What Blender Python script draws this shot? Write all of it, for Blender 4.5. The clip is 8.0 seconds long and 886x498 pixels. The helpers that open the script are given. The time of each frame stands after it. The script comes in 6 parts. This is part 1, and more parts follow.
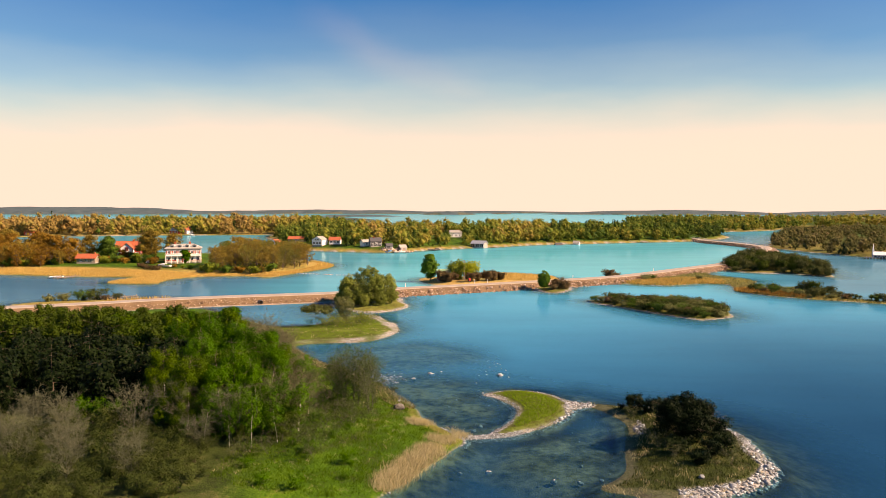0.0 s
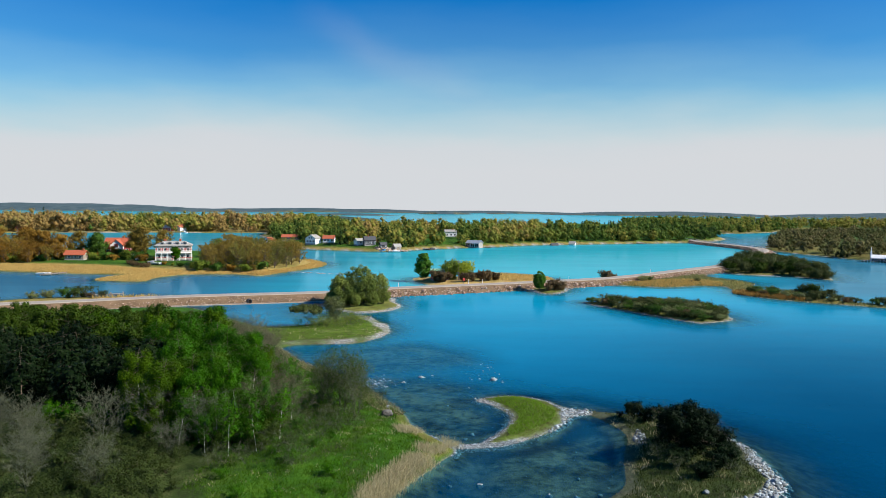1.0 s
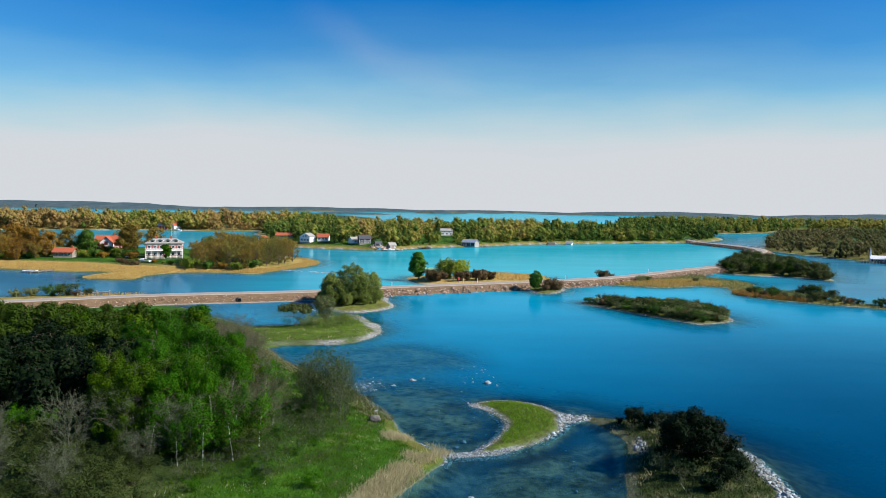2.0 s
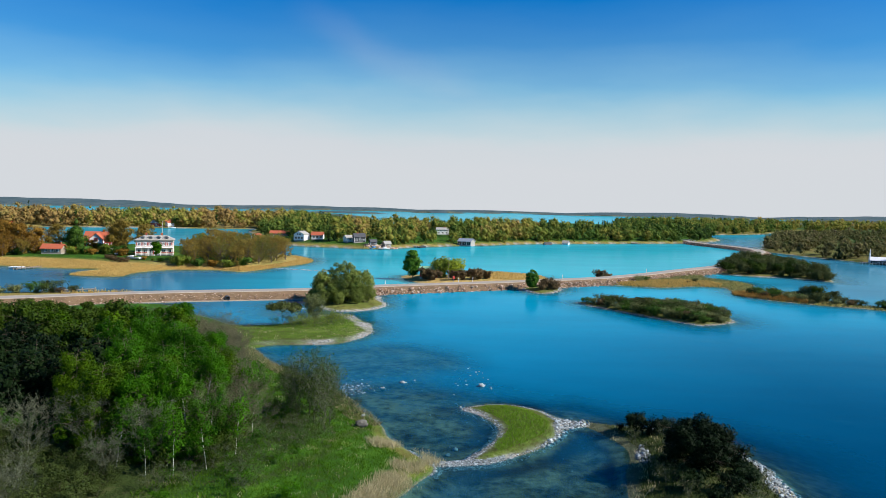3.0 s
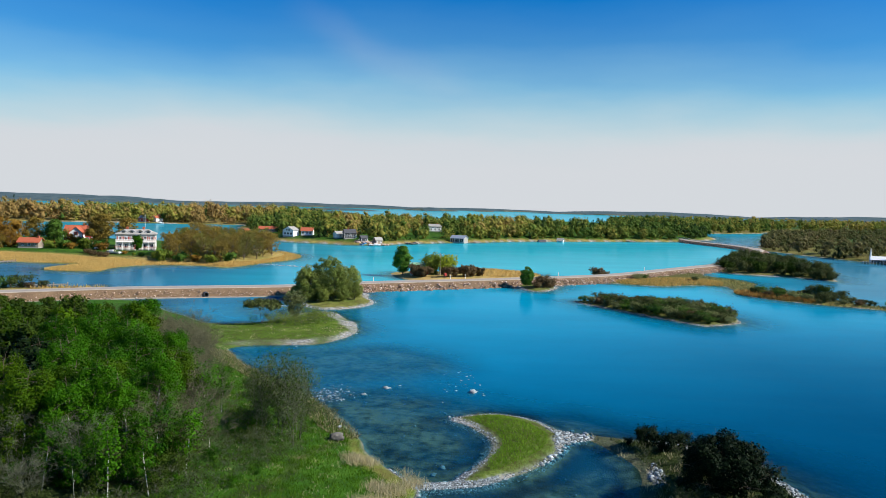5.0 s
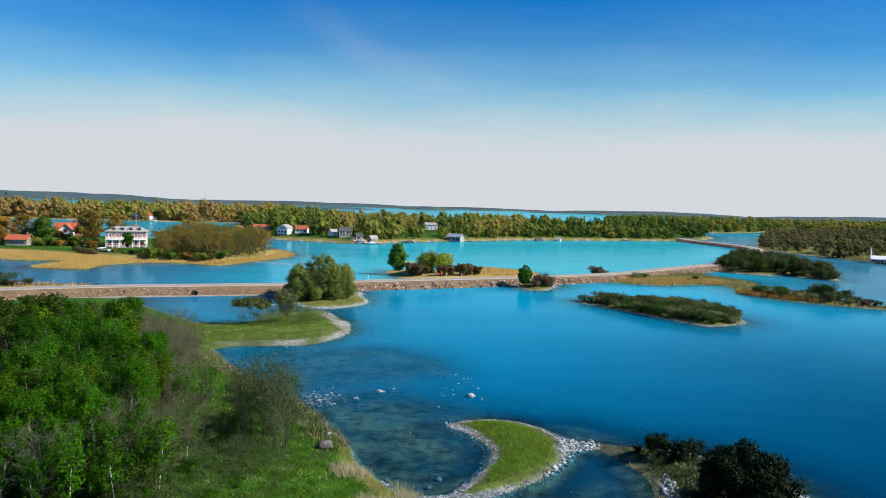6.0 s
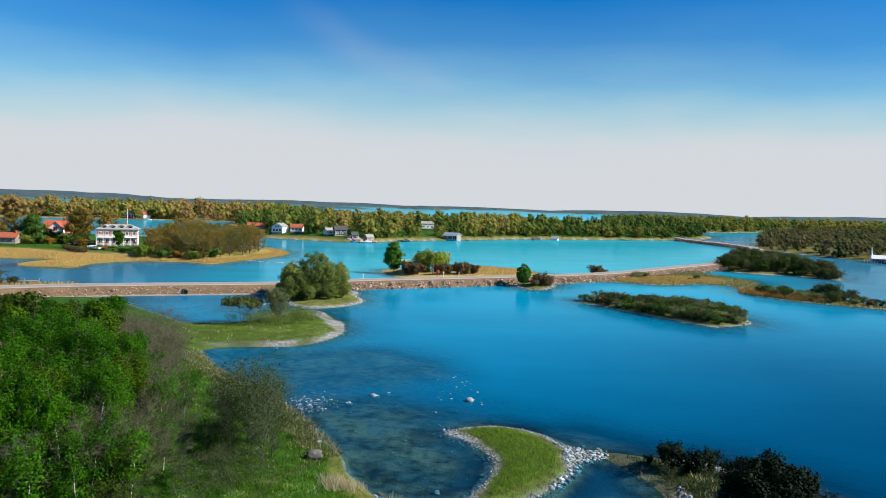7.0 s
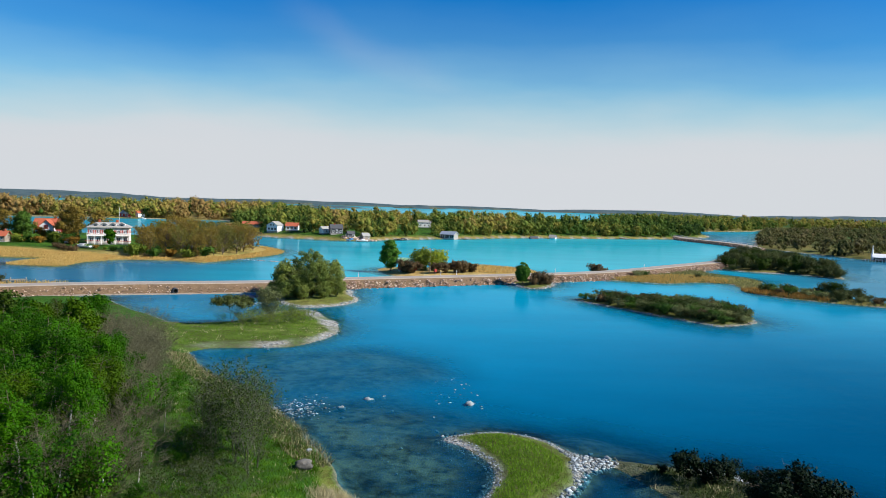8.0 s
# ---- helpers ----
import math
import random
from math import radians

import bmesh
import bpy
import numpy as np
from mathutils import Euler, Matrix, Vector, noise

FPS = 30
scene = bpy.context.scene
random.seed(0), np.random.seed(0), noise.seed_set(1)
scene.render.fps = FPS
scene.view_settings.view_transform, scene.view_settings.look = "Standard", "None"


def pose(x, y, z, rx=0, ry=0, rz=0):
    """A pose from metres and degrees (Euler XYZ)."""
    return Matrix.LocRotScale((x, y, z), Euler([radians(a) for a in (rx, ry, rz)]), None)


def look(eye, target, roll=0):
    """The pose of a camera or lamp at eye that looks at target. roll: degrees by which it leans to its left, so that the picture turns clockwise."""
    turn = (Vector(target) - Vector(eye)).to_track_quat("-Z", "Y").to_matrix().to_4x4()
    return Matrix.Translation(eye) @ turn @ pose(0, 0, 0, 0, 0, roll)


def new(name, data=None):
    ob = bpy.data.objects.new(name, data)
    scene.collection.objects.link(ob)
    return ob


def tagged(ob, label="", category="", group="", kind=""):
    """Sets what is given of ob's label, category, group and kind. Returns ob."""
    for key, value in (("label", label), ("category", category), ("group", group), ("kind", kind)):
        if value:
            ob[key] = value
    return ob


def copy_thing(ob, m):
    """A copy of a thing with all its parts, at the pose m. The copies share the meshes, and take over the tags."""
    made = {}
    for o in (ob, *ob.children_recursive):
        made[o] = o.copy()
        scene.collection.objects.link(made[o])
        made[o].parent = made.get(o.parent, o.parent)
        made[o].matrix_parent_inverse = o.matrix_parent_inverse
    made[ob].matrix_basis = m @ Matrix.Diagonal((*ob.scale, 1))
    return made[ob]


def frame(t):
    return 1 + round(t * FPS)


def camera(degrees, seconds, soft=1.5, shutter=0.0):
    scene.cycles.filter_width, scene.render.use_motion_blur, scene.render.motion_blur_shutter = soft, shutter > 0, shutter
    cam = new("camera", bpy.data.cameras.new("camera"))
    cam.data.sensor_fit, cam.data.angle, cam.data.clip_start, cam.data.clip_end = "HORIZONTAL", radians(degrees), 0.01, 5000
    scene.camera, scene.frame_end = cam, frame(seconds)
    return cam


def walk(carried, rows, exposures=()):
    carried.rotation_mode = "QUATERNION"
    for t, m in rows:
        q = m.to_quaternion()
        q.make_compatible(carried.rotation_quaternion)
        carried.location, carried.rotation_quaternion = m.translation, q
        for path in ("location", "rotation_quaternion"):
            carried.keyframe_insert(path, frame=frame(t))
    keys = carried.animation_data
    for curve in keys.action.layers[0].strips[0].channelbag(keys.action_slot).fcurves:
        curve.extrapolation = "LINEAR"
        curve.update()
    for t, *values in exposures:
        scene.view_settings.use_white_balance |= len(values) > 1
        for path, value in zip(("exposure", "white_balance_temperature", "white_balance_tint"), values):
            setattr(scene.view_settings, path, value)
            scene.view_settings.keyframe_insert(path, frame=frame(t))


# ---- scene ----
cam = camera(61.8, 8.0, soft=0.75)

PATH = [
    (0, (-0.382, -12.461, 24.056), (-0.48, -10.466, 23.949), 0.0),
    (0.5, (-0.282, -10.455, 23.944), (-0.374, -8.46, 23.837), 0.3),
    (1, (-0.131, -8.433, 23.767), (-0.217, -6.438, 23.659), 0.5),
    (1.5, (0.056, -6.338, 23.569), (-0.025, -4.343, 23.46), 0.6),
    (3, (0.566, 0.124, 22.639), (0.499, 2.119, 22.529), 1.1),
    (3.5, (0.693, 2.271, 22.363), (0.631, 4.267, 22.251), 1.2),
    (4, (0.813, 4.474, 22.078), (0.755, 6.47, 21.965), 1.3),
    (4.5, (0.875, 6.64, 21.801), (0.821, 8.636, 21.687), 1.4),
    (6, (0.698, 13.183, 20.924), (0.66, 15.179, 20.807), 1.6),
    (6.5, (0.591, 15.294, 20.653), (0.557, 17.29, 20.535), 1.7),
    (7, (0.479, 17.376, 20.35), (0.451, 19.373, 20.232), 1.7),
    (7.5, (0.399, 19.398, 20.023), (0.375, 21.394, 19.905), 1.7),
    (8, (0.288, 21.339, 19.736), (0.269, 23.335, 19.617), 1.7),
]
EXPOSURE = [(0, 1.05, 11500, 34), (0.3, 0.8, 7700, 16), (0.6, 0.7, 6850, 11), (1.2, 0.7, 6500, 10), (8, 0.7, 6500, 10)]
walk(cam, [(t, look(eye, target, roll)) for t, eye, target, roll in PATH], EXPOSURE)

# ---- world, sun ----
SUN_ELEV, SUN_AZ = radians(36), radians(101)      # azimuth clockwise from +y
world = bpy.data.worlds.new("sky")
scene.world = world
world.use_nodes = True
wt = world.node_tree
wt.nodes.clear()


def wnode(kind):
    return wt.nodes.new(kind)


sky = wnode("ShaderNodeTexSky")
sky.sky_type, sky.sun_disc, sky.sun_elevation, sky.sun_rotation = "NISHITA", False, SUN_ELEV, SUN_AZ
sky.altitude, sky.air_density, sky.dust_density, sky.ozone_density = 0, 1.0, 0.6, 3.0
hsv = wnode("ShaderNodeHueSaturation")
hsv.inputs["Saturation"].default_value = 1.9
hsv.inputs["Value"].default_value = 1.1
coord = wnode("ShaderNodeTexCoord")
sep = wnode("ShaderNodeSeparateXYZ")
ramp = wnode("ShaderNodeValToRGB")
ramp.color_ramp.interpolation = "LINEAR"
while len(ramp.color_ramp.elements) < 6:
    ramp.color_ramp.elements.new(0.5)
for el, (z, fog) in zip(ramp.color_ramp.elements, ((0.06, 1.0), (0.092, 0.95), (0.125, 0.72), (0.16, 0.40), (0.205, 0.13), (0.27, 0.0))):
    el.position, el.color = z, (fog, fog, fog, 1)
wisp = wnode("ShaderNodeTexNoise")
wisp.inputs["Scale"].default_value, wisp.inputs["Detail"].default_value = 2.2, 5.0
wmap = wnode("ShaderNodeMapping")
wmap.inputs["Scale"].default_value = (1.0, 1.0, 4.0)
wlift = wnode("ShaderNodeMath")
wlift.operation = "MULTIPLY_ADD"
wlift.inputs[1].default_value, wlift.inputs[2].default_value = -0.09, 0.044
wsum = wnode("ShaderNodeMath")
wsum.operation = "ADD"
mixw = wnode("ShaderNodeMix")
mixw.data_type = "RGBA"
mixw.inputs["B"].default_value = (6.6, 6.9, 7.4, 1)
bg = wnode("ShaderNodeBackground")
bg.inputs["Strength"].default_value = 0.0615
wout = wnode("ShaderNodeOutputWorld")
wt.links.new(sky.outputs[0], hsv.inputs["Color"])
wt.links.new(coord.outputs["Generated"], sep.inputs[0])
wt.links.new(coord.outputs["Generated"], wmap.inputs[0])
wt.links.new(wmap.outputs[0], wisp.inputs["Vector"])
wt.links.new(wisp.outputs["Fac"], wlift.inputs[0])
wt.links.new(sep.outputs["Z"], wsum.inputs[0])
wt.links.new(wlift.outputs[0], wsum.inputs[1])
wt.links.new(wsum.outputs[0], ramp.inputs[0])
wt.links.new(ramp.outputs[0], mixw.inputs["Factor"])
tint = wnode("ShaderNodeMix")
tint.data_type, tint.blend_type = "RGBA", "MULTIPLY"
tint.inputs["Factor"].default_value = 1.0
tint.inputs["B"].default_value = (0.075, 0.98, 1.2, 1)
wt.links.new(hsv.outputs[0], tint.inputs["A"])
wt.links.new(tint.outputs["Result"], mixw.inputs["A"])
cyan = wnode("ShaderNodeValToRGB")
while len(cyan.color_ramp.elements) < 4:
    cyan.color_ramp.elements.new(0.5)
for el, (z, c) in zip(cyan.color_ramp.elements, ((0.08, (1, 1, 0.98)), (0.15, (0.66, 1.02, 1.0)), (0.205, (0.70, 1.02, 0.97)), (0.3, (0.95, 1.0, 1.0)))):
    el.position, el.color = z, (*c, 1)
air = wnode("ShaderNodeMix")
air.data_type, air.blend_type = "RGBA", "MULTIPLY"
air.inputs["Factor"].default_value = 1.0
wt.links.new(wsum.outputs[0], cyan.inputs[0])
wt.links.new(mixw.outputs["Result"], air.inputs["A"])
wt.links.new(cyan.outputs[0], air.inputs["B"])
# one thin streak of pinkish cirrus, frayed by noise
along = wnode("ShaderNodeVectorMath")
along.operation = "DOT_PRODUCT"
along.inputs[1].default_value = (0.375, 0.0, 0.927)
fray = wnode("ShaderNodeTexNoise")
fray.inputs["Scale"].default_value, fray.inputs["Detail"].default_value = 9.0, 6.0
wt.links.new(coord.outputs["Generated"], along.inputs[0])
wt.links.new(coord.outputs["Generated"], fray.inputs["Vector"])
across = wnode("ShaderNodeMapRange")
across.interpolation_type = "SMOOTHSTEP"
wob = wnode("ShaderNodeMath")
wob.operation = "MULTIPLY_ADD"
wob.inputs[1].default_value = 0.05
wt.links.new(fray.outputs["Fac"], wob.inputs[0])
wt.links.new(along.outputs["Value"], wob.inputs[2])
off = wnode("ShaderNodeMath")
off.operation = "SUBTRACT"
off.inputs[1].default_value = 0.166
wt.links.new(wob.outputs[0], off.inputs[0])
size = wnode("ShaderNodeMath")
size.operation = "ABSOLUTE"
wt.links.new(off.outputs[0], size.inputs[0])
wt.links.new(size.outputs[0], across.inputs["Value"])
across.inputs["From Min"].default_value, across.inputs["From Max"].default_value = 0.0, 0.035
across.inputs["To Min"].default_value, across.inputs["To Max"].default_value = 1.0, 0.0
ends = wnode("ShaderNodeValToRGB")
while len(ends.color_ramp.elements) < 4:
    ends.color_ramp.elements.new(0.5)
for el, (x, k) in zip(ends.color_ramp.elements, ((0.38, 0.0), (0.43, 0.9), (0.48, 0.8), (0.53, 0.0))):
    el.position, el.color = x, (k, k, k, 1)
half = wnode("ShaderNodeMath")
half.operation = "MULTIPLY_ADD"
half.inputs[1].default_value, half.inputs[2].default_value = 0.5, 0.5
wt.links.new(sep.outputs["X"], half.inputs[0])
wt.links.new(half.outputs[0], ends.inputs[0])
thin = wnode("ShaderNodeMath")
thin.operation = "MULTIPLY"
wt.links.new(across.outputs[0], thin.inputs[0])
wt.links.new(ends.outputs[0], thin.inputs[1])
veil = wnode("ShaderNodeMath")
veil.operation = "MULTIPLY"
veil.inputs[1].default_value = 0.11
wt.links.new(thin.outputs[0], veil.inputs[0])
cirrus = wnode("ShaderNodeMix")
cirrus.data_type = "RGBA"
cirrus.inputs["B"].default_value = (6.2, 5.9, 6.9, 1)
wt.links.new(veil.outputs[0], cirrus.inputs["Factor"])
wt.links.new(air.outputs["Result"], cirrus.inputs["A"])
wt.links.new(cirrus.outputs["Result"], bg.inputs[0])
wt.links.new(bg.outputs[0], wout.inputs[0])

sun = new("sun", bpy.data.lights.new("sun", "SUN"))
sun.data.energy, sun.data.angle, sun.data.color = 5.0, radians(0.5), (1.0, 0.96, 0.88)
sun_dir = Vector((math.sin(SUN_AZ) * math.cos(SUN_ELEV), math.cos(SUN_AZ) * math.cos(SUN_ELEV), math.sin(SUN_ELEV)))
sun.matrix_world = look(sun_dir * 100, (0, 0, 0))


# ---- materials ----
class Mat:
    """A short way to write a node material."""

    def __init__(self, name, rough=0.8, metal=0.0, spec=0.3):
        self.m = bpy.data.materials.new(name)
        self.m.use_nodes = True
        self.t = self.m.node_tree
        self.b = self.t.nodes["Principled BSDF"]
        self.b.inputs["Roughness"].default_value = rough
        self.b.inputs["Metallic"].default_value = metal
        self.b.inputs["Specular IOR Level"].default_value = spec
        self.out = self.t.nodes["Material Output"]

    def n(self, kind):
        return self.t.nodes.new(kind)

    def link(self, a, b):
        self.t.links.new(a, b)

    def pos(self):
        return self.n("ShaderNodeNewGeometry").outputs["Position"]

    def noise(self, scale, detail=3.0, rough=0.6, vec=None, stretch=None):
        x = self.n("ShaderNodeTexNoise")
        x.inputs["Scale"].default_value, x.inputs["Detail"].default_value, x.inputs["Roughness"].default_value = scale, detail, rough
        v = vec or self.pos()
        if stretch:
            mp = self.n("ShaderNodeMapping")
            mp.inputs["Scale"].default_value = stretch
            self.link(v, mp.inputs[0])
            v = mp.outputs[0]
        self.link(v, x.inputs["Vector"])
        return x.outputs["Fac"]

    def attr(self, name):
        a = self.n("ShaderNodeAttribute")
        a.attribute_name = name
        return a.outputs["Fac"]

    def ramp(self, fac, *stops):
        r = self.n("ShaderNodeValToRGB")
        e = r.color_ramp.elements
        while len(e) < len(stops):
            e.new(0.5)
        for el, (p, c) in zip(e, stops):
            el.position = p
            el.color = (*c, 1) if len(c) == 3 else c
        self.link(fac, r.inputs[0])
        return r.outputs[0]

    def mix(self, fac, a, b, blend="MIX"):
        m = self.n("ShaderNodeMix")
        m.data_type, m.blend_type = "RGBA", blend
        for sock, v in ((m.inputs["Factor"], fac), (m.inputs["A"], a), (m.inputs["B"], b)):
            if isinstance(v, (int, float)):
                sock.default_value = v
            elif isinstance(v, tuple):
                sock.default_value = (*v, 1) if len(v) == 3 else v
            else:
                self.link(v, sock)
        return m.outputs["Result"]

    def math(self, op, a, b=0.0, clamp=False):
        m = self.n("ShaderNodeMath")
        m.operation, m.use_clamp = op, clamp
        for sock, v in zip(m.inputs, (a, b)):
            if isinstance(v, (int, float)):
                sock.default_value = v
            else:
                self.link(v, sock)
        return m.outputs[0]

    def bump(self, height, strength=0.4, dist=0.1):
        b = self.n("ShaderNodeBump")
        b.inputs["Strength"].default_value, b.inputs["Distance"].default_value = strength, dist
        self.link(height, b.inputs["Height"])
        self.link(b.outputs[0], self.b.inputs["Normal"])
        return b.outputs[0]

    def color(self, c):
        if isinstance(c, tuple):
            self.b.inputs["Base Color"].default_value = (*c, 1)
        else:
            self.link(c, self.b.inputs["Base Color"])
        return self


def plain(name, c, rough=0.7, var=0.25, scale=3.0, metal=0.0, bump=0.0):
    """A painted or natural surface with stains at two sizes."""
    m = Mat(name, rough, metal)
    lo = tuple(v * (1 - var) for v in c)
    hi = tuple(min(1, v * (1 + var * 0.6)) for v in c)
    f = m.math("ADD", m.math("MULTIPLY", m.noise(scale), 0.6), m.math("MULTIPLY", m.noise(scale * 9), 0.4))
    m.color(m.ramp(f, (0.3, lo), (0.7, hi)))
    if bump:
        m.bump(f, bump, 0.05)
    return m.m


def leafy(name, lo, hi, trans=0.45):
    """Leaves: colour varies from leaf to leaf and from tree to tree, light shines through."""
    m = Mat(name, 0.6)
    isl = m.n("ShaderNodeNewGeometry").outputs["Random Per Island"]
    obj = m.n("ShaderNodeObjectInfo").outputs["Random"]
    f = m.math("ADD", m.math("MULTIPLY", isl, 0.36), m.math("MULTIPLY", obj, 0.34))
    f = m.math("ADD", f, m.math("MULTIPLY", m.noise(0.8, 3), 0.3))
    c = m.ramp(f, (0.15, lo), (0.85, hi))
    m.color(c)
    m.b.inputs["Specular IOR Level"].default_value = 0.06
    tr = m.n("ShaderNodeBsdfTranslucent")
    m.link(c, tr.inputs[0])
    mx = m.n("ShaderNodeMixShader")
    mx.inputs[0].default_value = trans
    m.link(m.b.outputs[0], mx.inputs[1])
    m.link(tr.outputs[0], mx.inputs[2])
    m.link(mx.outputs[0], m.out.inputs[0])
    return m.m


def woods(name, *stops):
    """Far woods: every tree has its own tint."""
    m = Mat(name, 0.9, spec=0.1)
    isl = m.n("ShaderNodeNewGeometry").outputs["Random Per Island"]
    c = m.ramp(m.attr("tint"), *stops)
    c = m.mix(1.0, c, m.ramp(isl, (0, (0.88, 0.88, 0.88)), (1, (1.12, 1.12, 1.12))), "MULTIPLY")
    m.color(c)
    tr = m.n("ShaderNodeBsdfTranslucent")
    m.link(c, tr.inputs[0])
    mx = m.n("ShaderNodeMixShader")
    mx.inputs[0].default_value = 0.45
    m.link(m.b.outputs[0], mx.inputs[1])
    m.link(tr.outputs[0], mx.inputs[2])
    m.link(mx.outputs[0], m.out.inputs[0])
    return m.m


def ground_material():
    m = Mat("ground", 0.95, spec=0.1)
    big, mid, fine = m.noise(0.06, 4), m.noise(0.5, 4), m.noise(5.0, 3)
    f = m.math("ADD", m.math("MULTIPLY", big, 0.3), m.math("ADD", m.math("MULTIPLY", mid, 0.4), m.math("MULTIPLY", fine, 0.3)))
    grass = m.ramp(f, (0.36, (0.060, 0.055, 0.018)), (0.44, (0.020, 0.050, 0.005)), (0.52, (0.030, 0.095, 0.005)), (0.58, (0.060, 0.13, 0.010)), (0.66, (0.12, 0.14, 0.028)))
    litter = m.ramp(m.math("ADD", m.math("MULTIPLY", mid, 0.6), m.math("MULTIPLY", fine, 0.4)), (0.38, (0.018, 0.02, 0.008)), (0.5, (0.028, 0.045, 0.010)), (0.65, (0.085, 0.075, 0.035)))
    dry = m.ramp(m.math("ADD", m.math("MULTIPLY", mid, 0.5), m.math("MULTIPLY", fine, 0.5)), (0.35, (0.27, 0.165, 0.05)), (0.65, (0.52, 0.36, 0.13)))
    peb = m.n("ShaderNodeTexVoronoi")
    peb.inputs["Scale"].default_value = 3.2
    m.link(m.pos(), peb.inputs["Vector"])
    gravel = m.mix(m.math("MULTIPLY", m.noise(0.9, 3), 0.5), m.ramp(peb.outputs["Color"], (0.1, (0.20, 0.18, 0.16)), (0.9, (0.5, 0.48, 0.45))), (0.17, 0.15, 0.12))
    weed = m.math("MULTIPLY", m.noise(0.16, 4), m.noise(0.9, 4))
    bed = m.ramp(weed, (0.14, (0.022, 0.027, 0.018)), (0.22, (0.095, 0.097, 0.062)), (0.34, (0.23, 0.21, 0.135)))
    c = m.mix(m.attr("litter"), grass, litter)
    # far wooded hills turn bluish: distance haze put into their colour
    c = m.mix(m.attr("hazed_conifer"), c, m.ramp(m.noise(0.02, 5), (0.3, (0.035, 0.065, 0.075)), (0.7, (0.08, 0.11, 0.115))))
    c = m.mix(m.attr("dry"), c, dry)
    c = m.mix(m.attr("gravel"), c, gravel)
    c = m.mix(m.attr("bed"), c, bed)
    c = m.mix(m.attr("weed"), c, m.ramp(fine, (0.35, (0.008, 0.012, 0.014)), (0.65, (0.028, 0.03, 0.028))))
    m.color(c)
    m.bump(m.math("ADD", fine, m.math("MULTIPLY", mid, 2.0)), 0.6, 0.25)
    return m.m


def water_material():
    """Deep water is blue-green through and through, its colour brightened with distance in place of sky sheen; shallow
    water lets the bed show. Ripples mirror the sky.
    """
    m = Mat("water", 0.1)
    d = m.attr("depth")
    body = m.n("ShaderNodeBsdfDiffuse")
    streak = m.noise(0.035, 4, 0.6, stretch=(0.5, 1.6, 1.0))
    # the sky's sheen, growing with distance, is put into the body colour
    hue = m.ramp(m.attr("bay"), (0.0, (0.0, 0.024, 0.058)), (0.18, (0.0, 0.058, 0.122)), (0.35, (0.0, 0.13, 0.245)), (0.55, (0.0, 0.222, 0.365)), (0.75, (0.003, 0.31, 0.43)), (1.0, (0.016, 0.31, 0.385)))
    # greyer blue: reflections of the wooded shores put into the water's colour
    hue = m.mix(m.attr("bank_mirror"), hue, (0.03, 0.105, 0.18))
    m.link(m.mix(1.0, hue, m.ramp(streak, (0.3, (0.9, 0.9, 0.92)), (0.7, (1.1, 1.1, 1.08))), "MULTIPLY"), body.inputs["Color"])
    clear = m.n("ShaderNodeBsdfTransparent")
    clear.inputs["Color"].default_value = (0.55, 0.86, 0.90, 1)
    mx = m.n("ShaderNodeMixShader")
    d = m.math("ADD", d, m.math("MULTIPLY", m.math("SUBTRACT", m.math("ADD", m.math("MULTIPLY", m.noise(0.22, 5, 0.65), 0.6), m.math("MULTIPLY", m.noise(1.3, 3), 0.4)), 0.5), 0.5), True)
    murk = m.ramp(d, (0.0, (0.0, 0.0, 0.0)), (0.12, (0.3,) * 3), (0.45, (0.7,) * 3), (1.0, (1.0,) * 3))
    m.link(murk, mx.inputs[0])
    m.link(clear.outputs[0], mx.inputs[1])
    m.link(body.outputs[0], mx.inputs[2])
    gloss = m.n("ShaderNodeBsdfGlossy")
    gloss.inputs["Roughness"].default_value = 0.085
    gloss.inputs["Color"].default_value = (0.6, 0.92, 1.0, 1)
    fres = m.n("ShaderNodeFresnel")
    fres.inputs["IOR"].default_value = 1.33
    h = m.math("ADD", m.noise(0.9, 3, 0.6, stretch=(0.6, 1.3, 1.0)), m.math("MULTIPLY", m.noise(0.12, 3), 1.5))
    bp = m.n("ShaderNodeBump")
    bp.inputs["Strength"].default_value, bp.inputs["Distance"].default_value = 0.08, 0.3
    m.link(h, bp.inputs["Height"])
    m.link(bp.outputs[0], gloss.inputs["Normal"])
    m.link(bp.outputs[0], fres.inputs["Normal"])
    top = m.n("ShaderNodeMixShader")
    m.link(m.math("MULTIPLY", fres.outputs[0], 0.42), top.inputs[0])
    m.link(mx.outputs[0], top.inputs[1])
    m.link(gloss.outputs[0], top.inputs[2])
    m.link(top.outputs[0], m.out.inputs[0])
    return m.m


def rock_material(name, a, b, c):
    m = Mat(name, 0.85)
    isl = m.n("ShaderNodeNewGeometry").outputs["Random Per Island"]
    col = m.ramp(isl, (0.0, a), (0.55, b), (1.0, c))
    f = m.noise(4.0, 4)
    m.color(m.mix(1.0, col, m.ramp(f, (0.3, (0.7, 0.7, 0.7)), (0.7, (1.15, 1.15, 1.15))), "MULTIPLY"))
    m.bump(f, 0.5, 0.08)
    return m.m


def bark_material(name, lo, hi, scale=2.0):
    m = Mat(name, 0.9)
    f = m.noise(scale, 4, 0.7, stretch=(1, 1, 3.0))
    m.color(m.ramp(f, (0.35, lo), (0.62, hi)))
    return m.m


